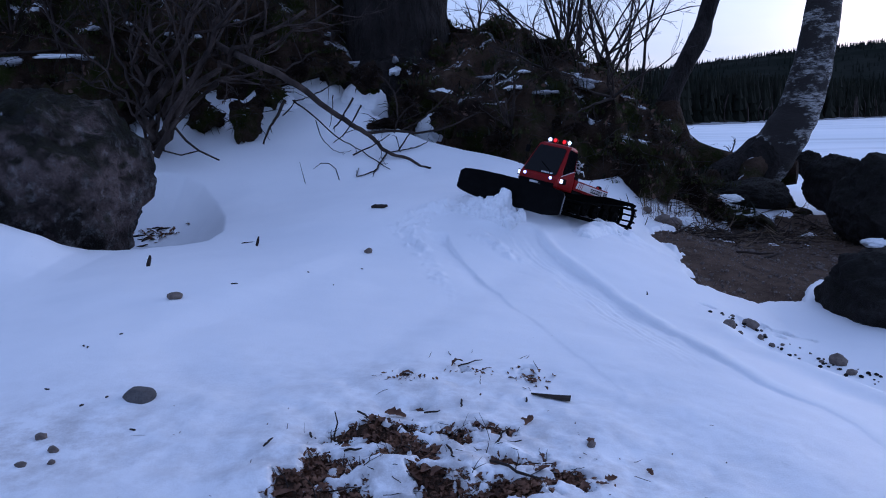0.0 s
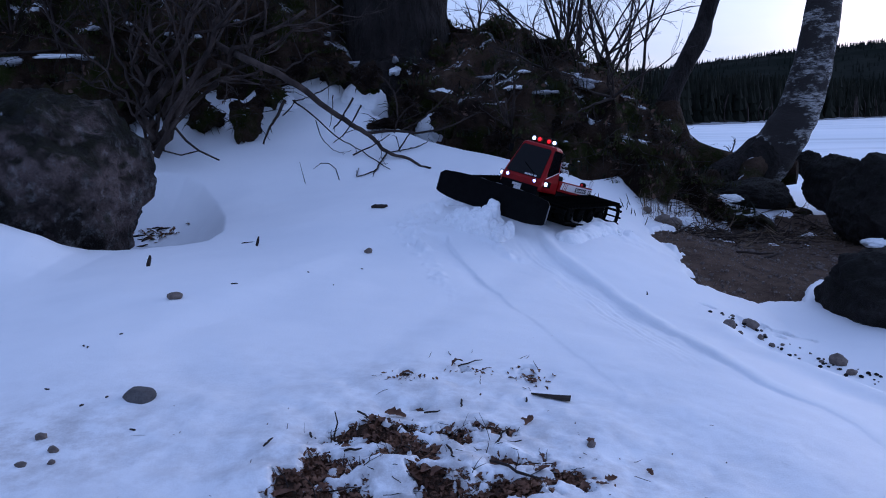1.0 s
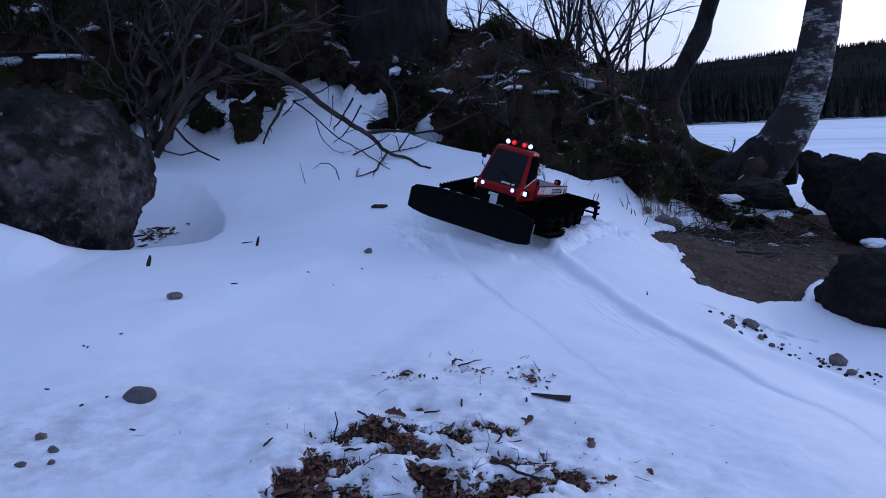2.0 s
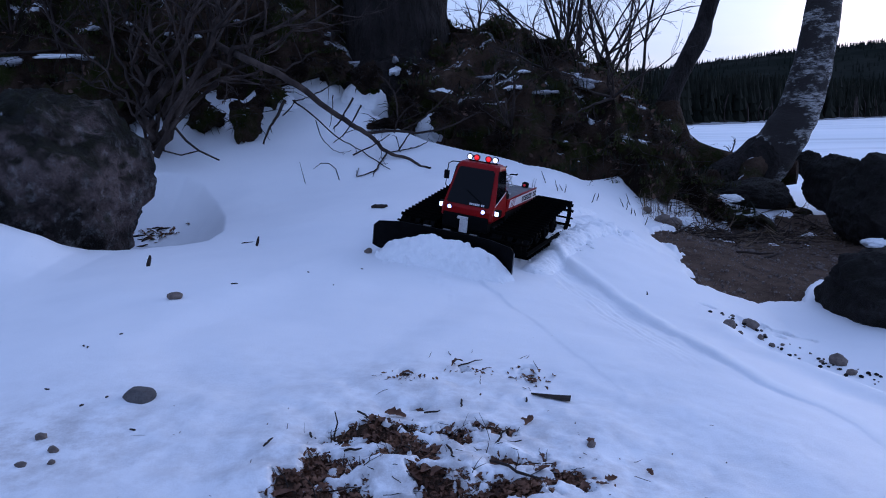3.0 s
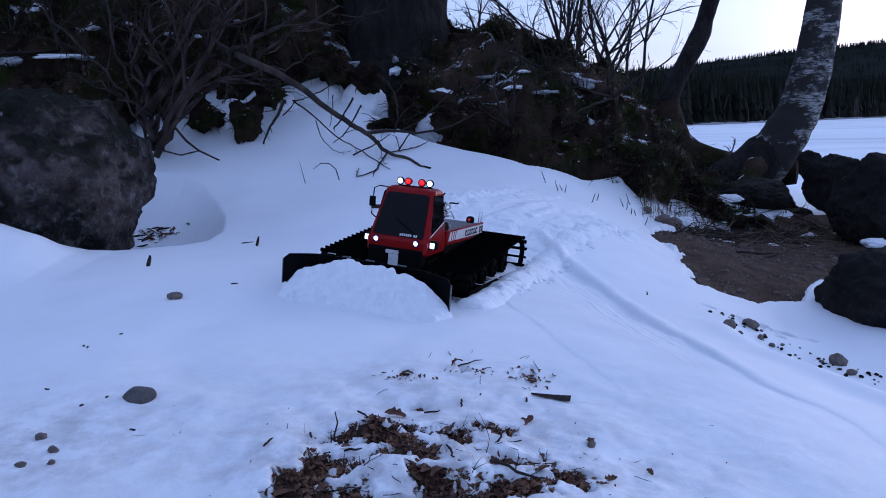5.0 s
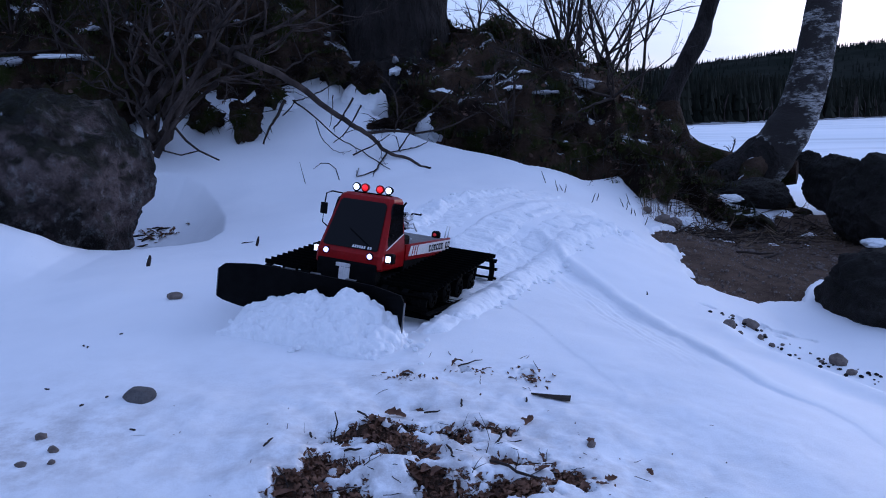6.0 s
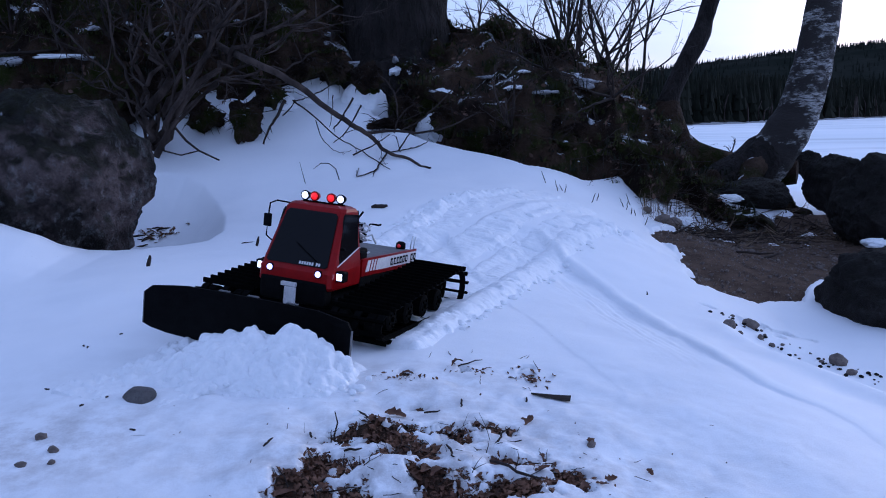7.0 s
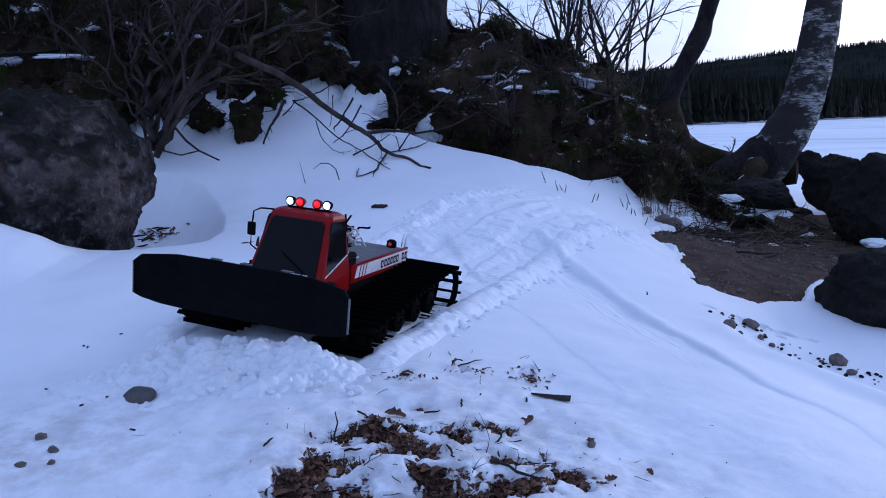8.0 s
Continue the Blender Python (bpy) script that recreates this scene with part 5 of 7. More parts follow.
def leaf_litter():
    rng = random.Random(77)
    verts, faces = [], []
    nrng = np.random.default_rng(12)
    # leaves and crumbs where the snow has sunk, and a few specks around
    x, y = nrng.normal(0.01, 0.125, 14000), nrng.normal(0.685, 0.065, 14000)
    melt = thawed(x, y)
    chance = nrng.random(14000)
    keep = (y > 0.52) & ((melt > 0.42) & (chance < 0.15 + 0.75 * melt) | (chance < 0.006))
    x, y, melt = x[keep][:5200], y[keep][:5200], melt[keep][:5200]
    z = np.maximum(np.maximum(snow_height(x, y), soil_height(x, y)), soil_height(x, y) + 0.0095 * (melt > 0.4))
    shapes = [leaf_mesh(rng) for _ in range(40)]
    for k in range(len(x)):
        lv, lf = shapes[k % 40]
        s = rng.choice((0.0025, 0.0035, 0.0045, 0.006, 0.008, 0.011 if k % 3 == 0 else 0.006)) if melt[k] > 0.42 else rng.uniform(0.0015, 0.004)
        m = Matrix.Translation((x[k], y[k], z[k] + 0.0005 + rng.random() * 0.002)) @ Euler((rng.gauss(0, 0.5), rng.gauss(0, 0.5), rng.uniform(0, 6.28))).to_matrix().to_4x4() @ Matrix.Diagonal((s * rng.uniform(0.8, 1.3), s * rng.uniform(0.6, 1.2), s, 1))
        base = len(verts)
        verts += [m @ Vector(v) for v in lv]
        faces += [tuple(base + i for i in f) for f in lf]
    # crumbs of leaf and bark in small drifts farther out, and beside the boulder
    for cx, cy, sx, sy, count, low, high in ((-0.048, 0.896, 0.014, 0.010, 40, 0.002, 0.007), (0.025, 0.936, 0.016, 0.010, 30, 0.002, 0.007), (0.106, 0.925, 0.012, 0.018, 36, 0.003, 0.009),
                                             (-0.898, 2.420, 0.028, 0.012, 40, 0.008, 0.022), (-0.948, 2.444, 0.022, 0.012, 30, 0.008, 0.022)):
        for _ in range(count):
            x, y = rng.gauss(cx, sx), rng.gauss(cy, sy)
            lv, lf = leaf_mesh(rng)
            m = Matrix.Translation((x, y, ground_z(x, y) + 0.001)) @ Euler((rng.gauss(0, 0.4), rng.gauss(0, 0.4), rng.uniform(0, 6.28))).to_matrix().to_4x4() @ Matrix.Scale(rng.uniform(low, high), 4)
            base = len(verts)
            verts += [m @ Vector(v) for v in lv]
            faces += [tuple(base + i for i in f) for f in lf]
    ob = mesh_object("leaf_litter", verts, faces, LEAF)
    tagged(ob, "brown dead leaves in melted snow", "leaf litter", kind="stuff")
    singles = [(0.083, 0.788, 0.026, 20), (-0.055, 0.792, 0.024, -10), (-0.083, 0.765, 0.022, 60), (0.106, 0.936, 0.020, 40), (0.11, 0.915, 0.018, 100), (-0.047, 0.900, 0.018, 0), (0.016, 0.95, 0.018, 30), (0.149, 0.748, 0.014, 70), (0.155, 0.68, 0.014, 15), (0.20, 0.708, 0.010, 110), (0.14, 0.864, 0.009, 0)]
    for k in range(52):
        tx, ty, tw, th = THAWS[k % 26]
        singles.append((rng.gauss(tx, tw * 0.6), rng.gauss(ty, th * 0.6), rng.uniform(0.008, 0.021), rng.uniform(0, 360)))
    for x, y, s, rz in singles:
        lv, lf = leaf_mesh(rng)
        leaf = mesh_object("leaf", [Vector(v) * s for v in lv], lf, LEAF)
        leaf.matrix_world = pose(x, y, max(ground_z(x, y), float(soil_height(np.array(x), np.array(y))) + 0.009) + 0.002, rng.uniform(-15, 15), rng.uniform(-15, 15), rz)
        tagged(leaf, "curled brown dead leaf on the snow", "leaf", "dead leaves")


leaf_litter()


def twig_tangle():
    """Hair-thin twigs and needles lying over the litter."""
    rng = random.Random(88)
    verts, faces = [], []
    for _ in range(240):
        x, y = rng.gauss(0.0, 0.10), rng.gauss(0.70, 0.05)
        if y < 0.53 or (float(thawed(np.array(x), np.array(y))) < 0.3 and rng.random() < 0.8):
            continue
        p = Vector((x, y, ground_z(x, y) + 0.002))
        pts = limb(rng, p, (rng.gauss(0, 1), rng.gauss(0, 1), rng.gauss(0.05, 0.25)), rng.uniform(0.006, 0.032), 0.16, 4)
        r = rng.uniform(0.0002, 0.0005)
        tube_lists(verts, faces, pts, [r, r, r * 0.9, r * 0.8, r * 0.4], 4)
    tagged(mesh_object("needle_litter", verts, faces, TWIG), "hair-thin twigs and needles over the leaf litter", "twig litter", kind="stuff")


twig_tangle()


def stick(x, y, length, r, turn, tilt=4.0, name="stick", label="short dark twig on the snow", seed=0, lift=0.0):
    rng = random.Random(seed)
    bm = bmesh.new()
    pts = [(length * (i / 5 - 0.5), rng.gauss(0, length * 0.03), rng.gauss(0, length * 0.02)) for i in range(6)]
    tube(bm, pts, [r * k for k in (0.8, 1.1, 1.0, 1.05, 0.85, 0.5)], 6)
    ob = part(name, bm, TWIG, None, smooth=True)
    ob.matrix_world = pose(x, y, ground_z(x, y) + r * 0.6 + lift, 0, -tilt, turn)
    return tagged(ob, label, "stick", "twigs on the snow")


stick(-0.163, 1.984, 0.046, 0.0064, -25, 8, label="thick black broken twig on the snow", seed=9)
def bark_strip(x, y, length, wide, turn):
    """A curled shard of bark, narrow at one end and split at the other."""
    rng = random.Random(17)
    bm = bmesh.new()
    rings = []
    for i in range(12):
        t = i / 11
        w = wide * (0.25 + 0.75 * t ** 0.7) * rng.uniform(0.88, 1.12)
        bow = 0.045 * length * (1 - t) ** 2
        rings.append([(length * (t - 0.5) + rng.gauss(0, 0.0004), w * u, bow + v * wide * 0.5 * (0.5 + t)) for u, v in ((-1, 0.4), (-0.55, 0.75), (0, 1.0), (0.55, 0.8), (1, 0.3), (0.5, 0.05), (0, -0.1), (-0.5, 0.05))])
    loft(bm, rings)
    ob = part("bark", bm, TWIG, None)
    ob.matrix_world = pose(x, y, ground_z(x, y), 0, 3, turn)
    return tagged(ob, "dark curled strip of bark on the snow", "bark")


bark_strip(0.124, 0.862, 0.046, 0.0075, -14)
stick(-0.426, 1.744, 0.024, 0.003, 30, 75, label="stub of a twig standing in the snow", lift=0.008)
stick(-0.617, 1.584, 0.024, 0.004, 60, 70, label="stub of a twig standing in the snow", lift=0.008)
stick(-0.46, 1.79, 0.03, 0.0014, 12, 3)
stick(-0.37, 1.33, 0.012, 0.0015, 0, 5)
srng = random.Random(101)
for k in range(70):
    if k < 60:
        tx, ty, tw, th = THAWS[k % 26]
        sx, sy = srng.gauss(tx, tw), srng.gauss(ty, th)
    else:
        sx, sy = srng.uniform(-0.03, 0.12), srng.uniform(0.88, 1.02)
    if sy < 0.55 or sx > 0.22:
        continue
    stick(sx, sy, srng.uniform(0.006, 0.03) if k % 9 else srng.uniform(0.03, 0.06), srng.uniform(0.0003, 0.0006) if k % 9 else srng.uniform(0.0006, 0.001), srng.uniform(0, 180), srng.choice((2, 5, 12, 35, 60)), seed=k)
for k, (ax, ay, bx, by) in enumerate(((-0.097, 0.796, -0.079, 0.768), (-0.14, 0.748, -0.136, 0.732), (-0.176, 0.696, -0.17, 0.712), (-0.088, 0.628, -0.068, 0.644), (0.001, 0.716, 0.008, 0.684), (0.049, 0.724, 0.061, 0.756), (0.042, 0.7, 0.084, 0.648),
                                      (0.071, 0.776, 0.067, 0.748), (0.019, 0.836, 0.017, 0.808), (-0.101, 0.712, -0.083, 0.712), (-0.024, 0.796, -0.006, 0.796), (0.094, 0.852, 0.093, 0.836), (-0.051, 0.736, -0.035, 0.716), (-0.118, 0.7, -0.114, 0.688))):
    stick((ax + bx) / 2, (ay + by) / 2, math.hypot(bx - ax, by - ay), 0.0011 if k != 6 else 0.0014, math.degrees(math.atan2(by - ay, bx - ax)), 4, seed=500 + k, lift=0.002)
for k in range(60):
    bx = srng.uniform(0.7, 1.45)
    stick(bx, 2.55 + 0.4 * (bx - 0.7) + srng.gauss(0, 0.13), srng.uniform(0.02, 0.10), srng.uniform(0.0008, 0.002), srng.uniform(-40, 40), srng.uniform(0, 12), label="dead twig on the beach", seed=200 + k)
for k in range(7):
    stick(-0.93 + srng.gauss(0, 0.02), 2.420 + srng.gauss(0, 0.03), srng.uniform(0.02, 0.07), srng.uniform(0.0015, 0.004), srng.uniform(-40, 60), srng.uniform(0, 20), label="dead twig beside the boulder", seed=260 + k)
for k, (x, y, l, rz, tilt) in enumerate(((0.74, 2.44, 0.16, 25, 14), (0.66, 2.47, 0.08, 60, 30), (0.9, 2.3, 0.2, -30, 3), (1.0, 2.35, 0.2, 35, 2), (0.425, 1.564, 0.012, 80, 60))):
    stick(x, y, l, 0.004 if l > 0.1 else 0.0015, rz, tilt, label="dead twig on the beach", seed=300 + k)
for k, (x, y) in enumerate(((0.327, 2.452), (0.361, 2.412), (0.375, 2.412), (0.390, 2.416), (0.476, 2.408), (0.501, 2.460), (0.623, 2.572), (0.629, 2.532), (0.641, 2.536), (0.603, 2.568), (0.645, 2.648), (0.702, 2.704))):
    stick(x, y, srng.uniform(0.022, 0.05), 0.0013, srng.uniform(0, 180), srng.uniform(35, 75), name="grass_stalk", label="dead brown stalk standing in the snow", seed=700 + k, lift=0.012)
for k, (x, y) in enumerate(((-0.491, 1.02), (-0.466, 1.072), (-0.473, 0.872), (-0.258, 1.436), (-0.2, 1.364), (-0.161, 1.488), (-0.326, 0.756), (-0.388, 0.84), (-0.408, 0.82), (-0.499, 1.025))):
    stick(x, y, srng.uniform(0.003, 0.007), 0.0011, srng.uniform(0, 180), 3, name="bark_crumb", label="tiny dark crumb of bark on the snow", seed=740 + k)
mesh_bent = bmesh.new()
tube(mesh_bent, [(-0.40, 2.4, 0.17), (-0.375, 2.4, 0.188), (-0.35, 2.4, 0.187), (-0.33, 2.4, 0.17), (-0.32, 2.4, 0.135)], [0.001, 0.0013, 0.0015, 0.0015, 0.0018], 5)
tagged(part("grass_stalk", mesh_bent, TWIG, None, smooth=True), "bent dead stalk standing in the snow", "stalk")
mesh_bent = bmesh.new()
tube(mesh_bent, [(-0.45, 2.45, 0.19), (-0.445, 2.45, 0.165), (-0.435, 2.45, 0.12)], [0.0006, 0.001, 0.0012], 5)
tagged(part("grass_stalk", mesh_bent, TWIG, None, smooth=True), "thin dead stalk standing in the snow", "stalk")


# ---- radio-controlled snow groomer: x forward, y to its left, z up from the contact with the snow ----
groomer = thing("snow_groomer", "red toy snow groomer with black tracks and plough, lamps lit", "toy vehicle")
VEHICLE = [
    (0.0, 0.2964, 2.1117, 0.0621, -10.1, -13.1, -126.9), (0.5, 0.2697, 2.0833, 0.0672, -11.5, -11.8, -124.8), (1.0, 0.2401, 2.0337, 0.0701, -12.9, -9.9, -124.5),
    (1.5, 0.2057, 1.9817, 0.0743, -13.8, -7.2, -122.4), (1.7, 0.1911, 1.9540, 0.0732, -13.8, -6.3, -121.4), (2.8, 0.1028, 1.8018, 0.0515, -9.9, 2.9, -114.9),
    (3.0, 0.0896, 1.7734, 0.0464, -8.6, 3.2, -114.8), (3.5, 0.0509, 1.7019, 0.0337, -8.0, 2.2, -114.2), (4.0, 0.0203, 1.6351, 0.0236, -7.8, 3.5, -114.4),
    (4.5, -0.0174, 1.5570, 0.0155, -7.1, 1.8, -113.7), (4.7, -0.0309, 1.5252, 0.0124, -6.0, 0.4, -112.6), (5.8, -0.1089, 1.3594, 0.0140, -6.0, -6.4, -111.7),
    (6.0, -0.1243, 1.3259, 0.0134, -6.1, -4.7, -111.3), (6.5, -0.1608, 1.2412, 0.0155, -6.5, -4.6, -109.9), (7.0, -0.1843, 1.1822, 0.0145, -5.5, -4.4, -110.8),
    (7.2, -0.1969, 1.1522, 0.0108, -4.9, -2.6, -110.6), (7.4, -0.2005, 1.1548, 0.0110, -5.0, -3.4, -110.9), (8.0, -0.1955, 1.1457, 0.0129, -5.9, -1.0, -110.4)]


def at_time(t, col):
    return float(np.interp(t, [r[0] for r in VEHICLE], [r[col] for r in VEHICLE]))


def cab():
    """The moulded red cab, its glass, wipers and decals."""
    def ring(z, xr, xf, hr, hf, c):
        return [(xr, -hr + c, z), (xr + c, -hr, z), (xf - c, -hf, z), (xf, -hf + c, z), (xf, hf - c, z), (xf - c, hf, z), (xr + c, hr, z), (xr, hr - c, z)]
    bm = bmesh.new()
    loft(bm, [ring(0.060, 0.010, 0.108, 0.056, 0.058, 0.004), ring(0.064, 0.009, 0.112, 0.057, 0.060, 0.005), ring(0.084, 0.009, 0.1125, 0.057, 0.060, 0.006), ring(0.089, 0.009, 0.108, 0.057, 0.059, 0.006),
              ring(0.170, 0.019, 0.068, 0.050, 0.050, 0.006), ring(0.1745, 0.021, 0.065, 0.048, 0.048, 0.007), ring(0.1775, 0.026, 0.060, 0.043, 0.043, 0.008)])
    shell = part("cab", bm, RED, groomer, "glossy red moulded cab", smooth=False)

    def front(z, y, out=0.0012):
        """A point on the sloping front."""
        t = (z - 0.089) / (0.170 - 0.089)
        return (0.108 + (0.068 - 0.108) * t + out, y * (0.059 + (0.050 - 0.059) * t), z + out * 0.5)

    def side(x, z, s, out=0.0012):
        t = (z - 0.089) / (0.170 - 0.089)
        return (x, s * (0.057 + (0.050 - 0.057) * t + out + 0.001), z)
    bm = bmesh.new()
    glass = [(0.091, -0.80), (0.091, 0.80), (0.094, 0.86), (0.163, 0.84), (0.167, 0.76), (0.167, -0.76), (0.163, -0.84), (0.094, -0.86)]
    loft(bm, [[front(z, y, -0.001) for z, y in glass], [front(z, y, 0.0014) for z, y in glass]])
    part("windscreen", bm, TINT, groomer, "dark tinted windscreen")
    for s in (-1, 1):
        bm = bmesh.new()
        pane = [(0.091, 0.095), (0.026, 0.117), (0.026, 0.166), (0.064, 0.168), (0.068, 0.164)]
        loft(bm, [[side(x, z, s, -0.002) for x, z in pane], [side(x, z, s, 0.0006) for x, z in pane]])
        part("side_window", bm, TINT, groomer, "dark tinted side window")
        bm = bmesh.new()
        tube(bm, [side(0.0925, 0.0935, s, 0.001), side(0.0245, 0.1165, s, 0.001)], 0.0009, 6)
        part("window_strip", bm, WHITE, groomer, "pale strip under the side window")
        bm = bmesh.new()
        box(bm, (0.075, s * 0.0585, 0.118), (0.004, 0.003, 0.003), 0.0006)
        part("door_handle", bm, BLACK, groomer)
    bm = bmesh.new()
    tube(bm, [front(0.098, 0.55, 0.003), front(0.112, 0.1, 0.003), front(0.120, -0.15, 0.003)], 0.0011, 6)
    part("wiper", bm, BLACK, groomer)
    # name on the glass, as plain bars
    for k, y in enumerate((0.10, 0.17, 0.24, 0.31, 0.38, 0.45, 0.57, 0.64)):
        bm = bmesh.new()
        o = [(0.0925, y - 0.024), (0.0925, y + 0.024), (0.0965, y + 0.024), (0.0965, y - 0.024)]
        loft(bm, [[front(z, q, 0.0010) for z, q in o], [front(z, q, 0.0020) for z, q in o]])
        part("lettering", bm, WHITE, groomer, "pale unreadable lettering bar")
    # black sill and bumper
    bm = bmesh.new()
    box(bm, (0.104, 0, 0.054), (0.022, 0.108, 0.034), 0.003)
    part("bumper", bm, BLACK, groomer, "black front bumper")
    bm = bmesh.new()
    box(bm, (0.119, 0.0, 0.046), (0.0022, 0.019, 0.028), 0.0005)
    part("plate", bm, WHITE, groomer, "plain white plate on the bumper")
    bm = bmesh.new()
    box(bm, (0.117, -0.004, 0.0635), (0.006, 0.024, 0.006), 0.0008)
    part("plate_holder", bm, WHITE, groomer, "white bracket over the plate")


def roof_lamps():
    for y, m, lab in ((-0.0302, LAMP_WHITE, "lit white roof lamp"), (-0.0139, LAMP_RED, "lit red roof lamp"), (0.0139, LAMP_RED, "lit red roof lamp"), (0.0302, LAMP_WHITE, "lit white roof lamp")):
        bm = bmesh.new()
        tube(bm, [(0.0335, y, 0.187), (0.036, y, 0.187), (0.044, y, 0.187), (0.0462, y, 0.187)], [0.003, 0.005, 0.0074, 0.0074], 20)
        tube(bm, [(0.041, y, 0.176), (0.041, y, 0.181)], 0.002, 8)
        shell = part("roof_lamp", bm, BLACK if m is LAMP_WHITE else RED, groomer, lab, smooth=True)
        bm = bmesh.new()
        tube(bm, [(0.0455, y, 0.187), (0.0475, y, 0.187), (0.0488, y, 0.187)], [0.0056, 0.0050, 0.002], 20)
        part("lens", bm, m, shell, smooth=True)
    bm = bmesh.new()
    box(bm, (0.041, 0, 0.1785), (0.004, 0.07, 0.002), 0.0005)
    part("lamp_bar", bm, BLACK, groomer)


def headlights():
    for s in (-1, 1):
        bm = bmesh.new()
        box(bm, (0.0905, s * 0.066, 0.081), (0.014, 0.0145, 0.0155), 0.002)
        shell = part("headlight", bm, BLACK, groomer, "lit square headlight")
        bm = bmesh.new()
        box(bm, (0.0982, s * 0.066, 0.081), (0.003, 0.0086, 0.0100), 0.0012)
        part("lens", bm, LAMP_WHITE, shell)
        bm = bmesh.new()
        tube(bm, [(0.108, s * 0.0398, 0.083), (0.1135, s * 0.0398, 0.083)], [0.0055, 0.0062], 16)
        shell = part("fog_lamp", bm, BLACK, groomer, "lit round bluish lamp", smooth=True)
        bm = bmesh.new()
        tube(bm, [(0.113, s * 0.0398, 0.083), (0.115, s * 0.0398, 0.083), (0.116, s * 0.0398, 0.083)], [0.0047, 0.004, 0.0018], 16)
        part("lens", bm, LAMP_BLUE, shell, smooth=True)
    # mirror on a bent arm
    for s in (-1,):
        bm = bmesh.new()
        tube(bm, [(0.060, s * 0.048, 0.174), (0.082, s * 0.055, 0.177), (0.092, s * 0.060, 0.173), (0.093, s * 0.062, 0.148), (0.094, s * 0.062, 0.125), (0.089, s * 0.055, 0.118)], 0.0012, 8)
        arm = part("mirror_arm", bm, BLACK, groomer, "black bent mirror arm", smooth=True)
        bm = bmesh.new()
        box(bm, (0.093, s * 0.062, 0.148), (0.005, 0.012, 0.019), 0.0015)
        part("mirror", bm, BLACK, arm)


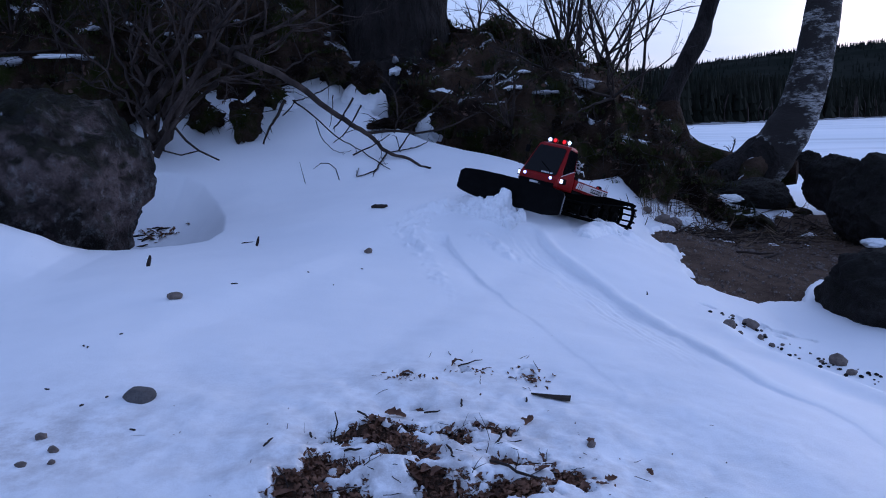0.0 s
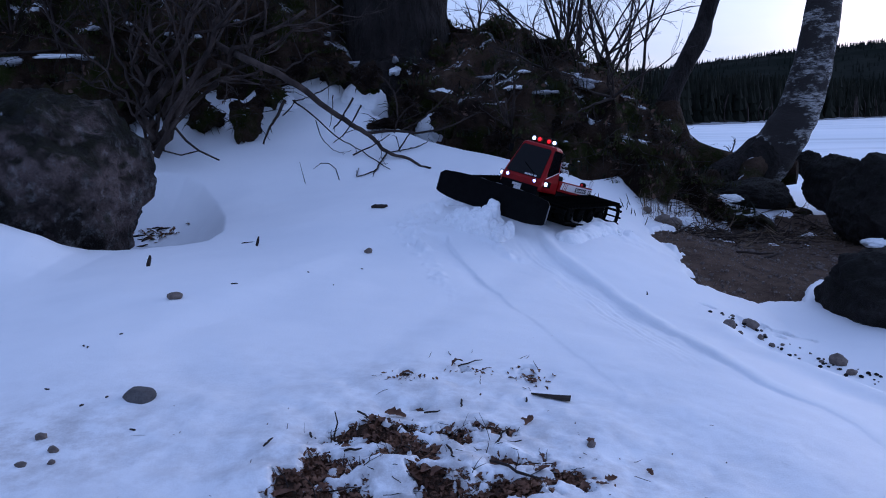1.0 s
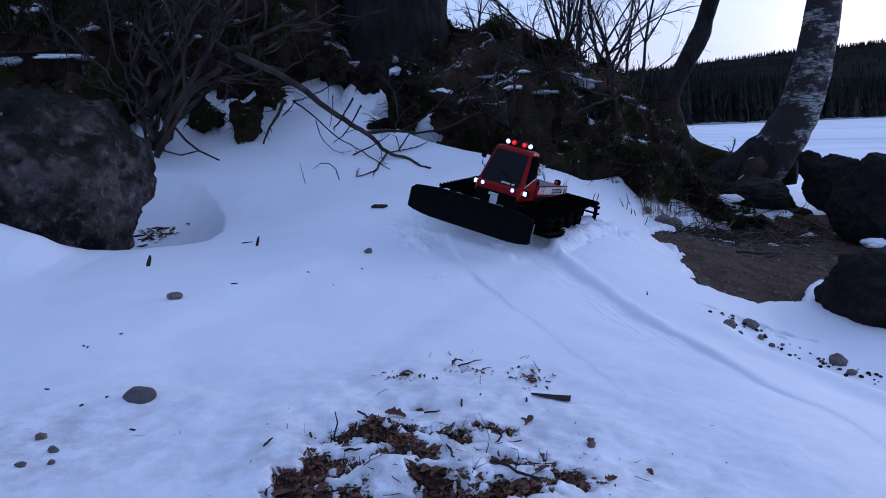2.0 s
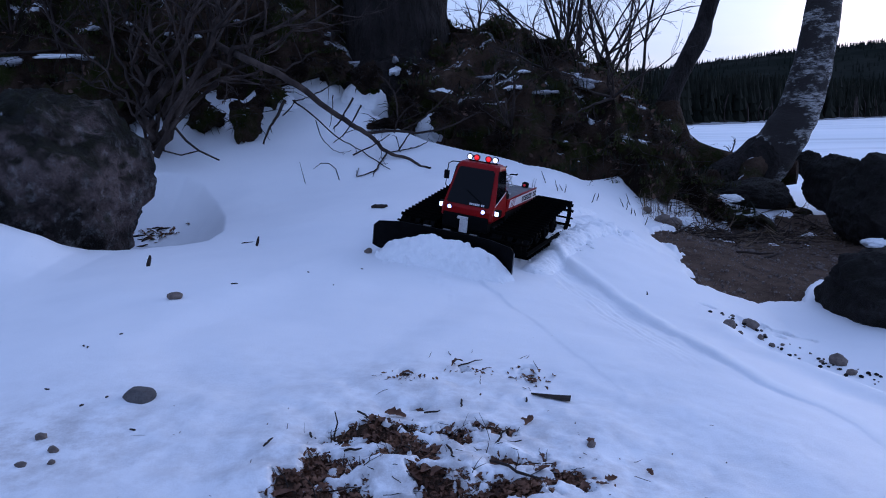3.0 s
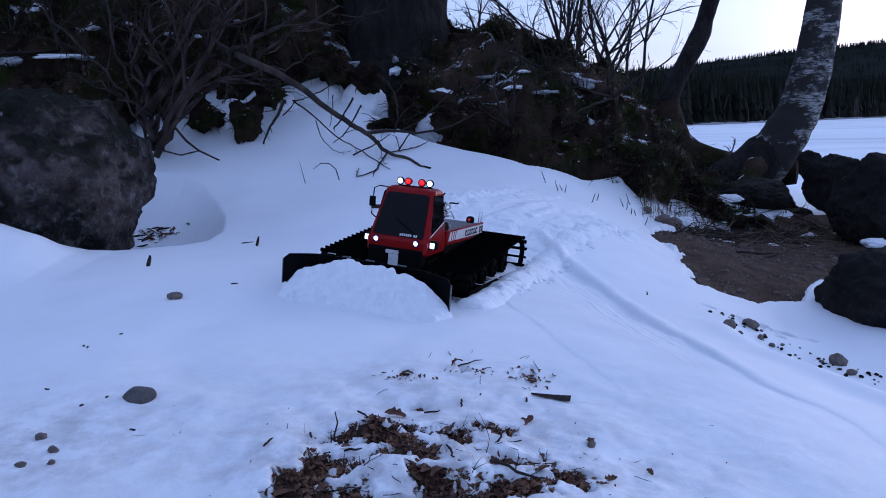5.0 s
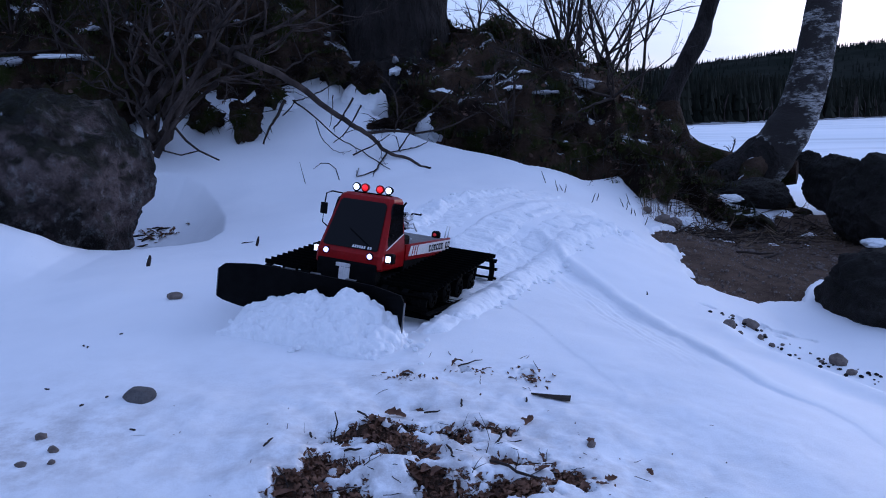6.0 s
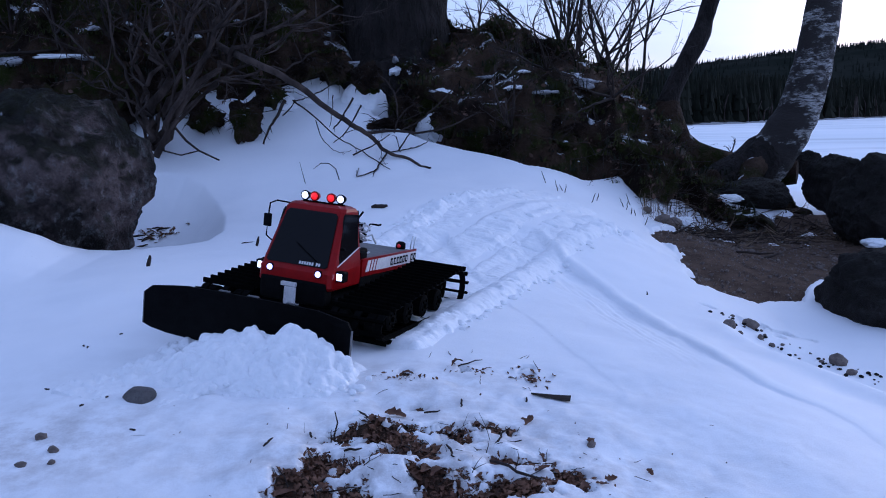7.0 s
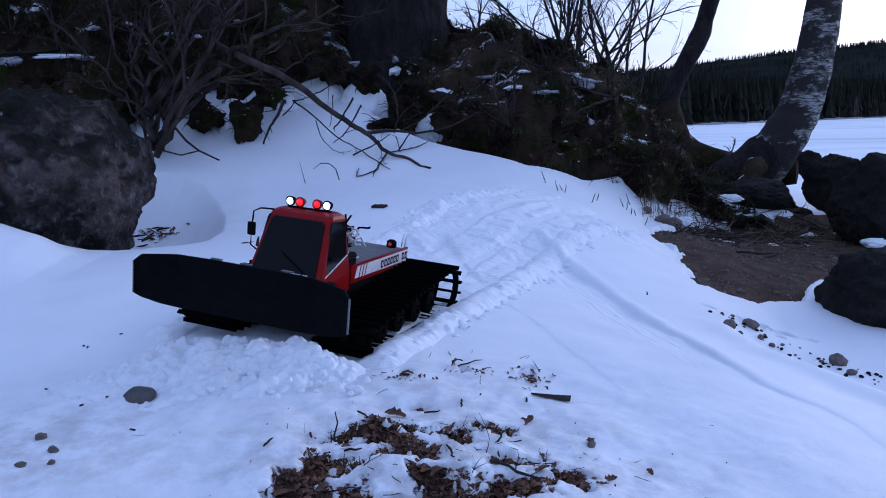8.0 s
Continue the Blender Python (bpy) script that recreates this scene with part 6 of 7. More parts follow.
def load_bed():
    bm = bmesh.new()
    box(bm, (-0.097, 0, 0.058), (0.216, 0.112, 0.024), 0.002)
    part("chassis", bm, BLACK, groomer, "black chassis")
    # low chassis block added; its black also fills in the shade between the tracks
    bm = bmesh.new()
    box(bm, (-0.03, 0, 0.032), (0.25, 0.126, 0.034), 0.004)
    part("underbody_shade", bm, BLACK, groomer, "black underbody between the tracks, also standing for the shade there")
    bm = bmesh.new()
    box(bm, (-0.098, 0, 0.083), (0.214, 0.108, 0.018), 0.002)
    part("load_bed", bm, GREY, groomer, "grey load bed")
    for s in (-1, 1):
        bm = bmesh.new()
        prism(bm, [(0.010, 0.070), (-0.205, 0.066), (-0.205, 0.095), (0.010, 0.097)], s * 0.054, s * 0.0575)
        panel = part("side_panel", bm, RED, groomer, "red side panel with a white band")
        bm = bmesh.new()
        prism(bm, [(-0.002, 0.076), (-0.2035, 0.072), (-0.2035, 0.0915), (-0.010, 0.0935)], s * 0.0572, s * 0.0582)
        part("band", bm, WHITE, panel, "white band")
        for x in (-0.014, -0.024, -0.034):
            bm = bmesh.new()
            prism(bm, [(x, 0.0752), (x - 0.0025, 0.0752), (x - 0.0085, 0.0932), (x - 0.006, 0.0932)], s * 0.0580, s * 0.0586)
            part("stripe", bm, RED, panel, "slanting red stripe")
        for k, x in enumerate((-0.094, -0.107, -0.119, -0.131, -0.143, -0.155, -0.178, -0.191)):
            bm = bmesh.new()
            prism(bm, [(x, 0.0765), (x - 0.009, 0.0765), (x - 0.009, 0.0885), (x, 0.0885)], s * 0.0580, s * 0.0586)
            part("lettering", bm, BLACK, panel, "black lettering bar")
            bm = bmesh.new()
            prism(bm, [(x - 0.003, 0.0795), (x - 0.0062, 0.0795), (x - 0.0062, 0.0855), (x - 0.003, 0.0855)], s * 0.0583, s * 0.0589)
            part("counter", bm, WHITE, panel)
    # beacon
    bm = bmesh.new()
    tube(bm, [(-0.196, 0.030, 0.090), (-0.196, 0.030, 0.094)], 0.0035, 10)
    tube(bm, [(-0.196, 0.030, 0.092), (-0.196, 0.030, 0.095), (-0.196, 0.030, 0.102), (-0.196, 0.030, 0.105)], [0.008, 0.009, 0.0085, 0.005], 16)
    beacon = part("beacon", bm, BLACK, groomer, "small dark round beacon", smooth=True)
    bm = bmesh.new()
    tube(bm, [(-0.189, 0.030, 0.098), (-0.1865, 0.030, 0.098)], [0.004, 0.003], 12)
    part("lens", bm, BEACON, beacon, smooth=True)
    for y in (0.046, 0.052):
        bm = bmesh.new()
        tube(bm, [(-0.203, y, 0.093), (-0.205, y, 0.104), (-0.209, y + 0.001, 0.116)], 0.0012, 6)
        part("handrail", bm, METAL, groomer, "thin bright handrail", smooth=True)
    # engine and pipes behind the cab
    rng = random.Random(6)
    bm = bmesh.new()
    box(bm, (-0.022, 0, 0.099), (0.044, 0.08, 0.018), 0.004)
    part("engine_block", bm, BLACK, groomer, "dark engine block behind the cab")
    for k in range(44):
        # a tangle of bent pipes and cables
        bm = bmesh.new()
        p = Vector((rng.uniform(-0.048, -0.004), rng.uniform(-0.02, 0.050), rng.uniform(0.104, 0.142)))
        pts = [p]
        d = Vector((rng.gauss(-0.3, 1), rng.gauss(0, 1), rng.gauss(0.3, 0.5))).normalized()
        for _ in range(5):
            d = (d + Vector((rng.gauss(0, 0.6), rng.gauss(0, 0.6), rng.gauss(-0.05, 0.5)))).normalized()
            p = p + d * 0.009
            p = Vector((min(max(p.x, -0.060), 0.0), min(max(p.y, -0.045), 0.050), min(max(p.z, 0.100), 0.146)))
            pts.append(p)
        tube(bm, pts, rng.uniform(0.0011, 0.0019), 6)
        part("pipe", bm, METAL if k % 4 else BLACK, groomer, "thin bright bent pipe" if k % 4 else "black cable", smooth=True)
    for k, (dy, lean) in enumerate(((0.012, 0.020), (0.038, -0.016))):
        bm = bmesh.new()
        tube(bm, [(-0.012, dy, 0.118), (-0.020, dy + lean * 0.5, 0.145), (-0.030, dy + lean, 0.166)], 0.0017, 7)
        part("exhaust", bm, BLACK, groomer, "slim black exhaust", smooth=True)
    bm = bmesh.new()
    box(bm, (-0.006, 0.048, 0.1), (0.022, 0.006, 0.012), 0.001)
    part("fuel_box", bm, BLACK, groomer)


# the loop of each track: a large wheel behind, a smaller one ahead
REAR, FRONT = (-0.185, 0.038, 0.035), (0.108, 0.024, 0.019)


def loop_points():
    """The belt's line as points, clockwise from the top rear."""
    (ax, az, ar), (bx, bz, br) = REAR, FRONT
    d = math.hypot(bx - ax, bz - az)
    tilt, gap = math.atan2(bz - az, bx - ax), math.acos((ar - br) / d)
    a0, a1 = tilt + gap, tilt - gap
    pts = []
    for k in range(17):
        a = a0 - (a0 - a1) * 0 - k / 16 * (a0 - a1)
        pts.append((bx + br * math.cos(a), bz + br * math.sin(a)))
    for k in range(17):
        a = a1 - k / 16 * (2 * math.pi - (a0 - a1))
        pts.append((ax + ar * math.cos(a), az + ar * math.sin(a)))
    return pts + pts[:1]


LOOP = loop_points()
LOOP_S = [0.0]
for (ua, va), (ub, vb) in zip(LOOP, LOOP[1:]):
    LOOP_S.append(LOOP_S[-1] + math.hypot(ub - ua, vb - va))
LOOP_LENGTH = LOOP_S[-1]
LINKS = 44


def link_pose(s, y):
    """The pose of a link at s metres along the loop."""
    s = s % LOOP_LENGTH
    x, z = float(np.interp(s, LOOP_S, [p[0] for p in LOOP])), float(np.interp(s, LOOP_S, [p[1] for p in LOOP]))
    e = 0.002
    x2, z2 = float(np.interp((s + e) % LOOP_LENGTH, LOOP_S, [p[0] for p in LOOP])), float(np.interp((s + e) % LOOP_LENGTH, LOOP_S, [p[1] for p in LOOP]))
    return Matrix.Translation((x, y, z)) @ Matrix.Rotation(-math.atan2(z2 - z, x2 - x), 4, "Y")


TRACK_LINKS, WHEELS = [], []


def tracks():
    link_bm = bmesh.new()
    prism(link_bm, [(-0.0024, 0.0), (0.0024, 0.0), (0.0016, 0.0068), (-0.0016, 0.0068)], -0.045, 0.045)
    link_mesh = bpy.data.meshes.new("track_link")
    bmesh.ops.recalc_face_normals(link_bm, faces=link_bm.faces)
    link_bm.to_mesh(link_mesh)
    link_bm.free()
    link_mesh.materials.append(TRACK)
    for s in (-1, 1):
        y = s * 0.110
        # running gear: belts, wheels and guard under one carrier
        bm = bmesh.new()
        box(bm, (-0.04, s * 0.088, 0.036), (0.25, 0.010, 0.016), 0.002)
        track = part("track_frame", bm, BLACK, groomer, "black track frame")
        for off in (-0.036, 0.0, 0.036):
            bm = bmesh.new()
            outer = [(u, v) for u, v in LOOP[:-1]]
            n = len(outer)
            rings = []
            for i in range(n):
                (u, v), (u2, v2), (u0, v0) = outer[i], outer[(i + 1) % n], outer[i - 1]
                tx, tz = u2 - u0, v2 - v0
                q = math.hypot(tx, tz)
                nx, nz = tz / q * 0.0025, -tx / q * 0.0025
                rings.append([(u, y + off - 0.005, v), (u, y + off + 0.005, v), (u + nx, y + off + 0.005, v + nz), (u + nx, y + off - 0.005, v + nz)])
            loft(bm, rings + rings[:1], cap=False)
            part("belt", bm, RUBBER, track)
        for x, z, r in [(REAR[0], REAR[1], REAR[2] - 0.003), (FRONT[0], FRONT[1], FRONT[2] - 0.003)] + [(-0.125 + k * 0.062, 0.026, 0.018) for k in range(4)]:
            bm = bmesh.new()
            if r > 0.0185:
                # end wheels: two slim discs towards the hull
                for c in (-s * 0.034, -s * 0.008):
                    tube(bm, [(0, c - 0.004, 0), (0, c - 0.003, 0), (0, c + 0.003, 0), (0, c + 0.004, 0)], [r * 0.5, r, r, r * 0.5], 20)
                tube(bm, [(0, -0.036, 0), (0, 0.010, 0)], 0.004, 8)
                for q in range(5):
                    box(bm, (r * 0.72 * math.cos(q * 1.2566), -s * 0.002, r * 0.72 * math.sin(q * 1.2566)), (r * 0.2, 0.004, r * 0.2))
            else:
                for c in (-0.026, 0.020):
                    tube(bm, [(0, c - 0.008, 0), (0, c - 0.006, 0), (0, c + 0.006, 0), (0, c + 0.008, 0)], [r * 0.75, r, r, r * 0.75], 20)
                tube(bm, [(0, -0.03, 0), (0, 0.032, 0)], 0.004, 8)
                for q in range(5):
                    box(bm, (r * 0.55 * math.cos(q * 1.2566), s * 0.0285, r * 0.55 * math.sin(q * 1.2566)), (r * 0.2, 0.003, r * 0.2))
            wheel = part("wheel", bm, RUBBER, track, smooth=False)
            wheel.location = (x, y, z)
            WHEELS.append((wheel, (x, y, z), r))
        for k in range(LINKS):
            link = new("track_link", link_mesh)
            link.parent = track
            TRACK_LINKS.append((link, LOOP_LENGTH * k / LINKS, y))
        bm = bmesh.new()
        prism(bm, [(-0.13, 0.063), (0.03, 0.0495), (0.03, 0.0475), (-0.13, 0.061)], s * 0.066, s * 0.148)
        part("slide_plate", bm, BLACK, track)


def plough():
    """The blade: a curved middle and two wings that point forward."""
    bm = bmesh.new()
    box(bm, (0.175, 0, 0.024), (0.05, 0.05, 0.012), 0.002)
    carrier = part("plough", bm, BLACK, groomer, "black snow plough blade with angled wings")

    def sheet_of(ys, xs, bots, tops):
        b = bmesh.new()
        rings = []
        for y, x, lo, hi in zip(ys, xs, bots, tops):
            line = []
            for k in range(7):
                t = k / 6
                line.append((x + (0.010 * (2 * t - 1) ** 2 - 0.004) * (abs(y) < 0.15), y, lo + (hi - lo) * t))
            rings.append(line + [(p[0] - 0.0035, p[1], p[2]) for p in line[::-1]])
        return loft(b, rings)
    part("blade", sheet_of([-0.102, -0.05, 0, 0.05, 0.102], [0.212] * 5, [-0.016] * 5, [0.055, 0.056, 0.056, 0.056, 0.055]), BLACK, carrier)
    for s in (-1, 1):
        part("wing", sheet_of([s * 0.102, s * 0.125, s * 0.150, s * 0.158], [0.212, 0.2175, 0.2275, 0.232], [-0.016, -0.013, -0.008, -0.003], [0.055, 0.053, 0.050, 0.042]), BLACK, carrier)
        b = bmesh.new()
        box(b, (0.2305, s * 0.1590, 0.0195), (0.0040, 0.0014, 0.044), 0.0004)
        part("edge", b, GREY, carrier, "worn grey blade edge")
        b = bmesh.new()
        tube(b, [(0.105, s * 0.030, 0.024), (0.16, s * 0.034, 0.022), (0.205, s * 0.045, 0.020)], 0.0045, 8)
        part("push_arm", b, BLACK, carrier, smooth=True)
        b = bmesh.new()
        tube(b, [(0.118, s * 0.018, 0.020), (0.205, s * 0.028, 0.030)], 0.003, 8)
        part("cylinder", b, BLACK, carrier, "thin hydraulic cylinder", smooth=True)
    for y in (-0.07, 0.07):
        b = bmesh.new()
        box(b, (0.2035, y, 0.022), (0.006, 0.006, 0.06), 0.001)
        part("rib", b, BLACK, carrier)
    for y in (-0.045, 0.0, 0.06):
        b = bmesh.new()
        box(b, (0.2095, y, 0.0560), (0.005, 0.016, 0.0016), 0.0003)
        part("clip", b, GREY, carrier, "grey clip on the blade's top edge")
    return carrier


cab()
roof_lamps()
headlights()
load_bed()
tracks()
PLOUGH = plough()


# ---- snow that the groomer pushes and leaves behind ----
def ahead(t, dx, dy, dz=0.0, fixed_t=None):
    """A pose on the snow at dx, dy before the groomer, turned with it."""
    a = radians(at_time(t, 6))
    x = at_time(t, 1) + dx * math.cos(a) - dy * math.sin(a)
    y = at_time(t, 2) + dx * math.sin(a) + dy * math.cos(a)
    return pose(x, y, float(snow_height(np.array(x), np.array(y))) + dz, at_time(t, 4) * 0.8, 0, math.degrees(a))


def clump(name, size, seed, label, rough=0.16, sub=4, group="snow pushed by the plough"):
    rng = random.Random(seed)
    bm = bmesh.new()
    bmesh.ops.create_icosphere(bm, subdivisions=sub, radius=1.0)
    off = Vector((rng.uniform(0, 40), rng.uniform(0, 40), 0))
    for v in bm.verts:
        q = Vector((v.co.x * size[0], v.co.y * size[1], v.co.z * size[2]))
        k = 1 + rough * (2.0 * abs(noise.noise(q * 34 + off)) + 0.9 * abs(noise.noise(q * 80 + off)) + 0.35 * abs(noise.noise(q * 170 + off)) - 0.75) + rough * 0.8 * noise.noise(q * 16 + off)
        v.co = q * k
    ob = part(name, bm, CHURNED, None, smooth=True)
    return tagged(ob, label, "snow", group)


def heaped(u, w, spots):
    """The upper surface of many round lumps lying together."""
    z = np.full(u.shape, -1.0)
    for cu, cw, cz, r in spots:
        d2 = ((u - cu) ** 2 + (w - cw) ** 2) / (r * r)
        z = np.maximum(z, np.where(d2 < 1, cz + r * np.sqrt(np.maximum(1 - d2, 0)) * 0.9, -1.0))
    return z


def blurred(z, times=1):
    """Softens the creases of a height field."""
    for _ in range(times):
        q = np.pad(z, 1, mode="edge")
        z = (q[:-2, 1:-1] + q[2:, 1:-1] + q[1:-1, :-2] + q[1:-1, 2:] + 2 * z) / 6
    return z


def mound(name, long, wide, high, lumps, small, large, seed, label, ragged=0.12, fall=0.75):
    """A bank of pushed snow: steep behind, where the blade presses it, and lumpy in front."""
    rng = random.Random(seed)
    u, w = np.meshgrid(np.linspace(-0.4 * long, long, 80), np.linspace(-wide * 1.12, wide * 1.12, 170), indexing="ij")

    def swell(cu, cw):
        across = np.clip(1 - np.abs(cw / wide) ** 2.6, 0, 1) ** 0.6
        ahead_ = np.where(cu > -0.15 * long, np.clip(1 - (cu + 0.15 * long) / (1.15 * long), 0, 1) ** fall, np.clip(1 + (cu + 0.15 * long) / (0.25 * long), 0, 1))
        broken = 1 - ragged * np.clip(0.5 + vnoise(cw * 38 + 3, cu * 26, seed + 5, 3), 0, 1.2)
        return high * across * ahead_ * broken
    z = swell(u, w) + 0.004 * vnoise(u * 40, w * 40, seed, 3) - 0.012
    spots = []
    for _ in range(lumps):
        cu, cw = rng.uniform(-0.3, 1.02) * long, rng.uniform(-1.05, 1.05) * wide
        r = small + (large - small) * rng.random() ** 2
        spots.append((cu, cw, float(swell(np.array(cu), np.array(cw))) - 0.008 - 0.55 * r, r))
    z = blurred(np.maximum(z, heaped(u, w, spots)), 1) + 0.0012 * vnoise(u * 160, w * 160, seed + 1, 2)
    rim = np.minimum.reduce([u - u.min(), u.max() - u, w - w.min(), w.max() - w])
    z = np.where(rim < 1e-6, -0.09, z)
    n, m = u.shape
    i = np.arange(n * m).reshape(n, m)
    f = np.stack([i[:-1, :-1], i[1:, :-1], i[1:, 1:], i[:-1, 1:]], -1).reshape(-1, 4)
    ob = mesh_object(name, np.stack([u, w, z], -1).reshape(-1, 3), [tuple(int(q) for q in r) for r in f], CHURNED)
    return tagged(ob, label, "snow", "snow pushed by the plough")


ROLL = mound("snow_roll", 0.052, 0.168, 0.090, 40, 0.003, 0.010, 3, "smooth roll of snow pushed along by the plough", 0.03, 0.95)
HEAP = mound("snow_mound", 0.078, 0.125, 0.069, 900, 0.0025, 0.010, 8, "rough heap of loose snow before the plough", 0.22)
EARLY = mound("snow_mound", 0.066, 0.082, 0.072, 420, 0.003, 0.011, 15, "loose snow heaped on the plough blade", 0.55)
SPREAD = mound("snow_mound", 0.17, 0.165, 0.036, 1300, 0.002, 0.0075, 27, "low spread of crumbled snow before the plough", 0.5)
crng = random.Random(55)
CLODS = []
for k in range(90):
    s = crng.uniform(0.002, 0.0065)
    CLODS.append((clump("snow_clod", (s, s * crng.uniform(0.8, 1.3), s * 0.8), 100 + k, "loose clod of snow before the plough", 0.22, 3, "snow clods"),
                  0.262 + crng.gauss(0.0, 0.030), crng.gauss(0.06, 0.075), crng.uniform(-0.002, 0.010)))

TRAIL = thing("churned_trail", "churned band of snow behind the groomer", "trail")
SLABS = []


def trail_slab(x, y, heading, half_l, half_w, crest):
    """A patch of trodden snow, ribbed by the track links."""
    berm = crest > 0.009
    n, m = (57, 39) if berm else (33, 15)
    a = radians(heading)
    u, w = np.meshgrid(np.linspace(-half_l, half_l, n), np.linspace(-half_w, half_w, m), indexing="ij")
    px, py = x + u * math.cos(a) - w * math.sin(a), y + u * math.sin(a) + w * math.cos(a)
    if berm:
        edge = smooth(0, 1, (half_w - np.abs(w)) / (0.95 * half_w)) * smooth(0, 1, (half_l - np.abs(u)) / 0.045)
    else:
        edge = smooth(0, 1, np.minimum((half_w - np.abs(w)) / (0.5 * half_w), (half_l - np.abs(u)) / 0.018))
    al, ac = px * math.cos(a) + py * math.sin(a), py * math.cos(a) - px * math.sin(a)
    if berm:
        relief = 0.004 * vnoise(px * 24, py * 24, 60, 3) * edge
    else:
        # furrows drawn along the way, and the cross ribs of the links
        relief = 0.0042 * vnoise(al * 6, ac * 42, 60, 3) + 0.0022 * vnoise(px * 34, py * 34, 62, 3) + 0.0004 * np.sin(al * 380)
    z = snow_height(px, py) + relief + crest * edge - 0.010 * (1 - edge) ** 3
    if berm:
        rng = random.Random(int(1000 * (x + 3 * y)))
        spots = []
        for _ in range(46):
            cu, cw, r = rng.uniform(-1, 1) * (half_l - 0.02), rng.gauss(0, 0.42) * half_w, 0.003 + 0.007 * rng.random() ** 2.5
            along = float(smooth(0, 1, np.array((half_l - abs(cu)) / 0.045)))
            spots.append((cu, cw, crest * along * float(smooth(0, 1, np.array(1 - abs(cw) / half_w))) - 0.45 * r, r))
        z = blurred(np.maximum(z, snow_height(px, py) + heaped(u, w, spots)), 2)
    v = np.stack([px, py, z], -1).reshape(-1, 3)
    i = np.arange(n * m).reshape(n, m)
    f = np.stack([i[:-1, :-1], i[1:, :-1], i[1:, 1:], i[:-1, 1:]], -1).reshape(-1, 4)
    return mesh_object("snow_slab", v, [tuple(int(q) for q in r) for r in f], CHURNED, TRAIL)


def lay_trail():
    step, travelled, last, k = 0.09, 1.0, None, 0
    for q in range(-150, 722):
        t = q / 100
        p = (at_time(t, 1) - min(t, 0) * 0.06, at_time(t, 2) - min(t, 0) * 0.07)
        if last:
            travelled += math.hypot(p[0] - last[0], p[1] - last[1])
        last = p
        if travelled < step:
            continue
        travelled = 0.0
        h = at_time(t, 6)
        a = radians(h)
        for col, (off, hw, crest) in enumerate(((-0.112, 0.055, 0.003), (0.0, 0.062, 0.006), (0.112, 0.055, 0.003), (-0.168, 0.045, 0.0095), (0.170, 0.050, 0.013))):
            lead = 0.13 if crest > 0.009 else 0.0
            sx, sy = p[0] + lead * math.cos(a) - off * math.sin(a), p[1] + lead * math.sin(a) + off * math.cos(a)
            # the side ridges are cast up by the plough, before the tracks pass
            SLABS.append((trail_slab(sx, sy, h, 0.095 if crest > 0.009 else 0.062, hw, crest), t))
        k += 1


lay_trail()
brng = random.Random(71)
for k in range(150):
    # clods thrown up beside the tracks; they come to light as the groomer passes
    t = brng.uniform(0.0, 7.4)
    a = radians(at_time(t, 6))
    off = brng.choice((-1, 1, 1)) * brng.uniform(0.15, 0.225)
    dx = brng.uniform(-0.02, 0.02)
    x, y = at_time(t, 1) + dx * math.cos(a) - off * math.sin(a), at_time(t, 2) + dx * math.sin(a) + off * math.cos(a)
    s = brng.uniform(0.002, 0.009)
    ob = clump("snow_clod", (s * 1.2, s, s * 0.7), 400 + k, "clod of snow thrown up beside the track", 0.22, 3, "snow clods")
    SLABS.append((ob, t, (x, y, float(snow_height(np.array(x), np.array(y))))))


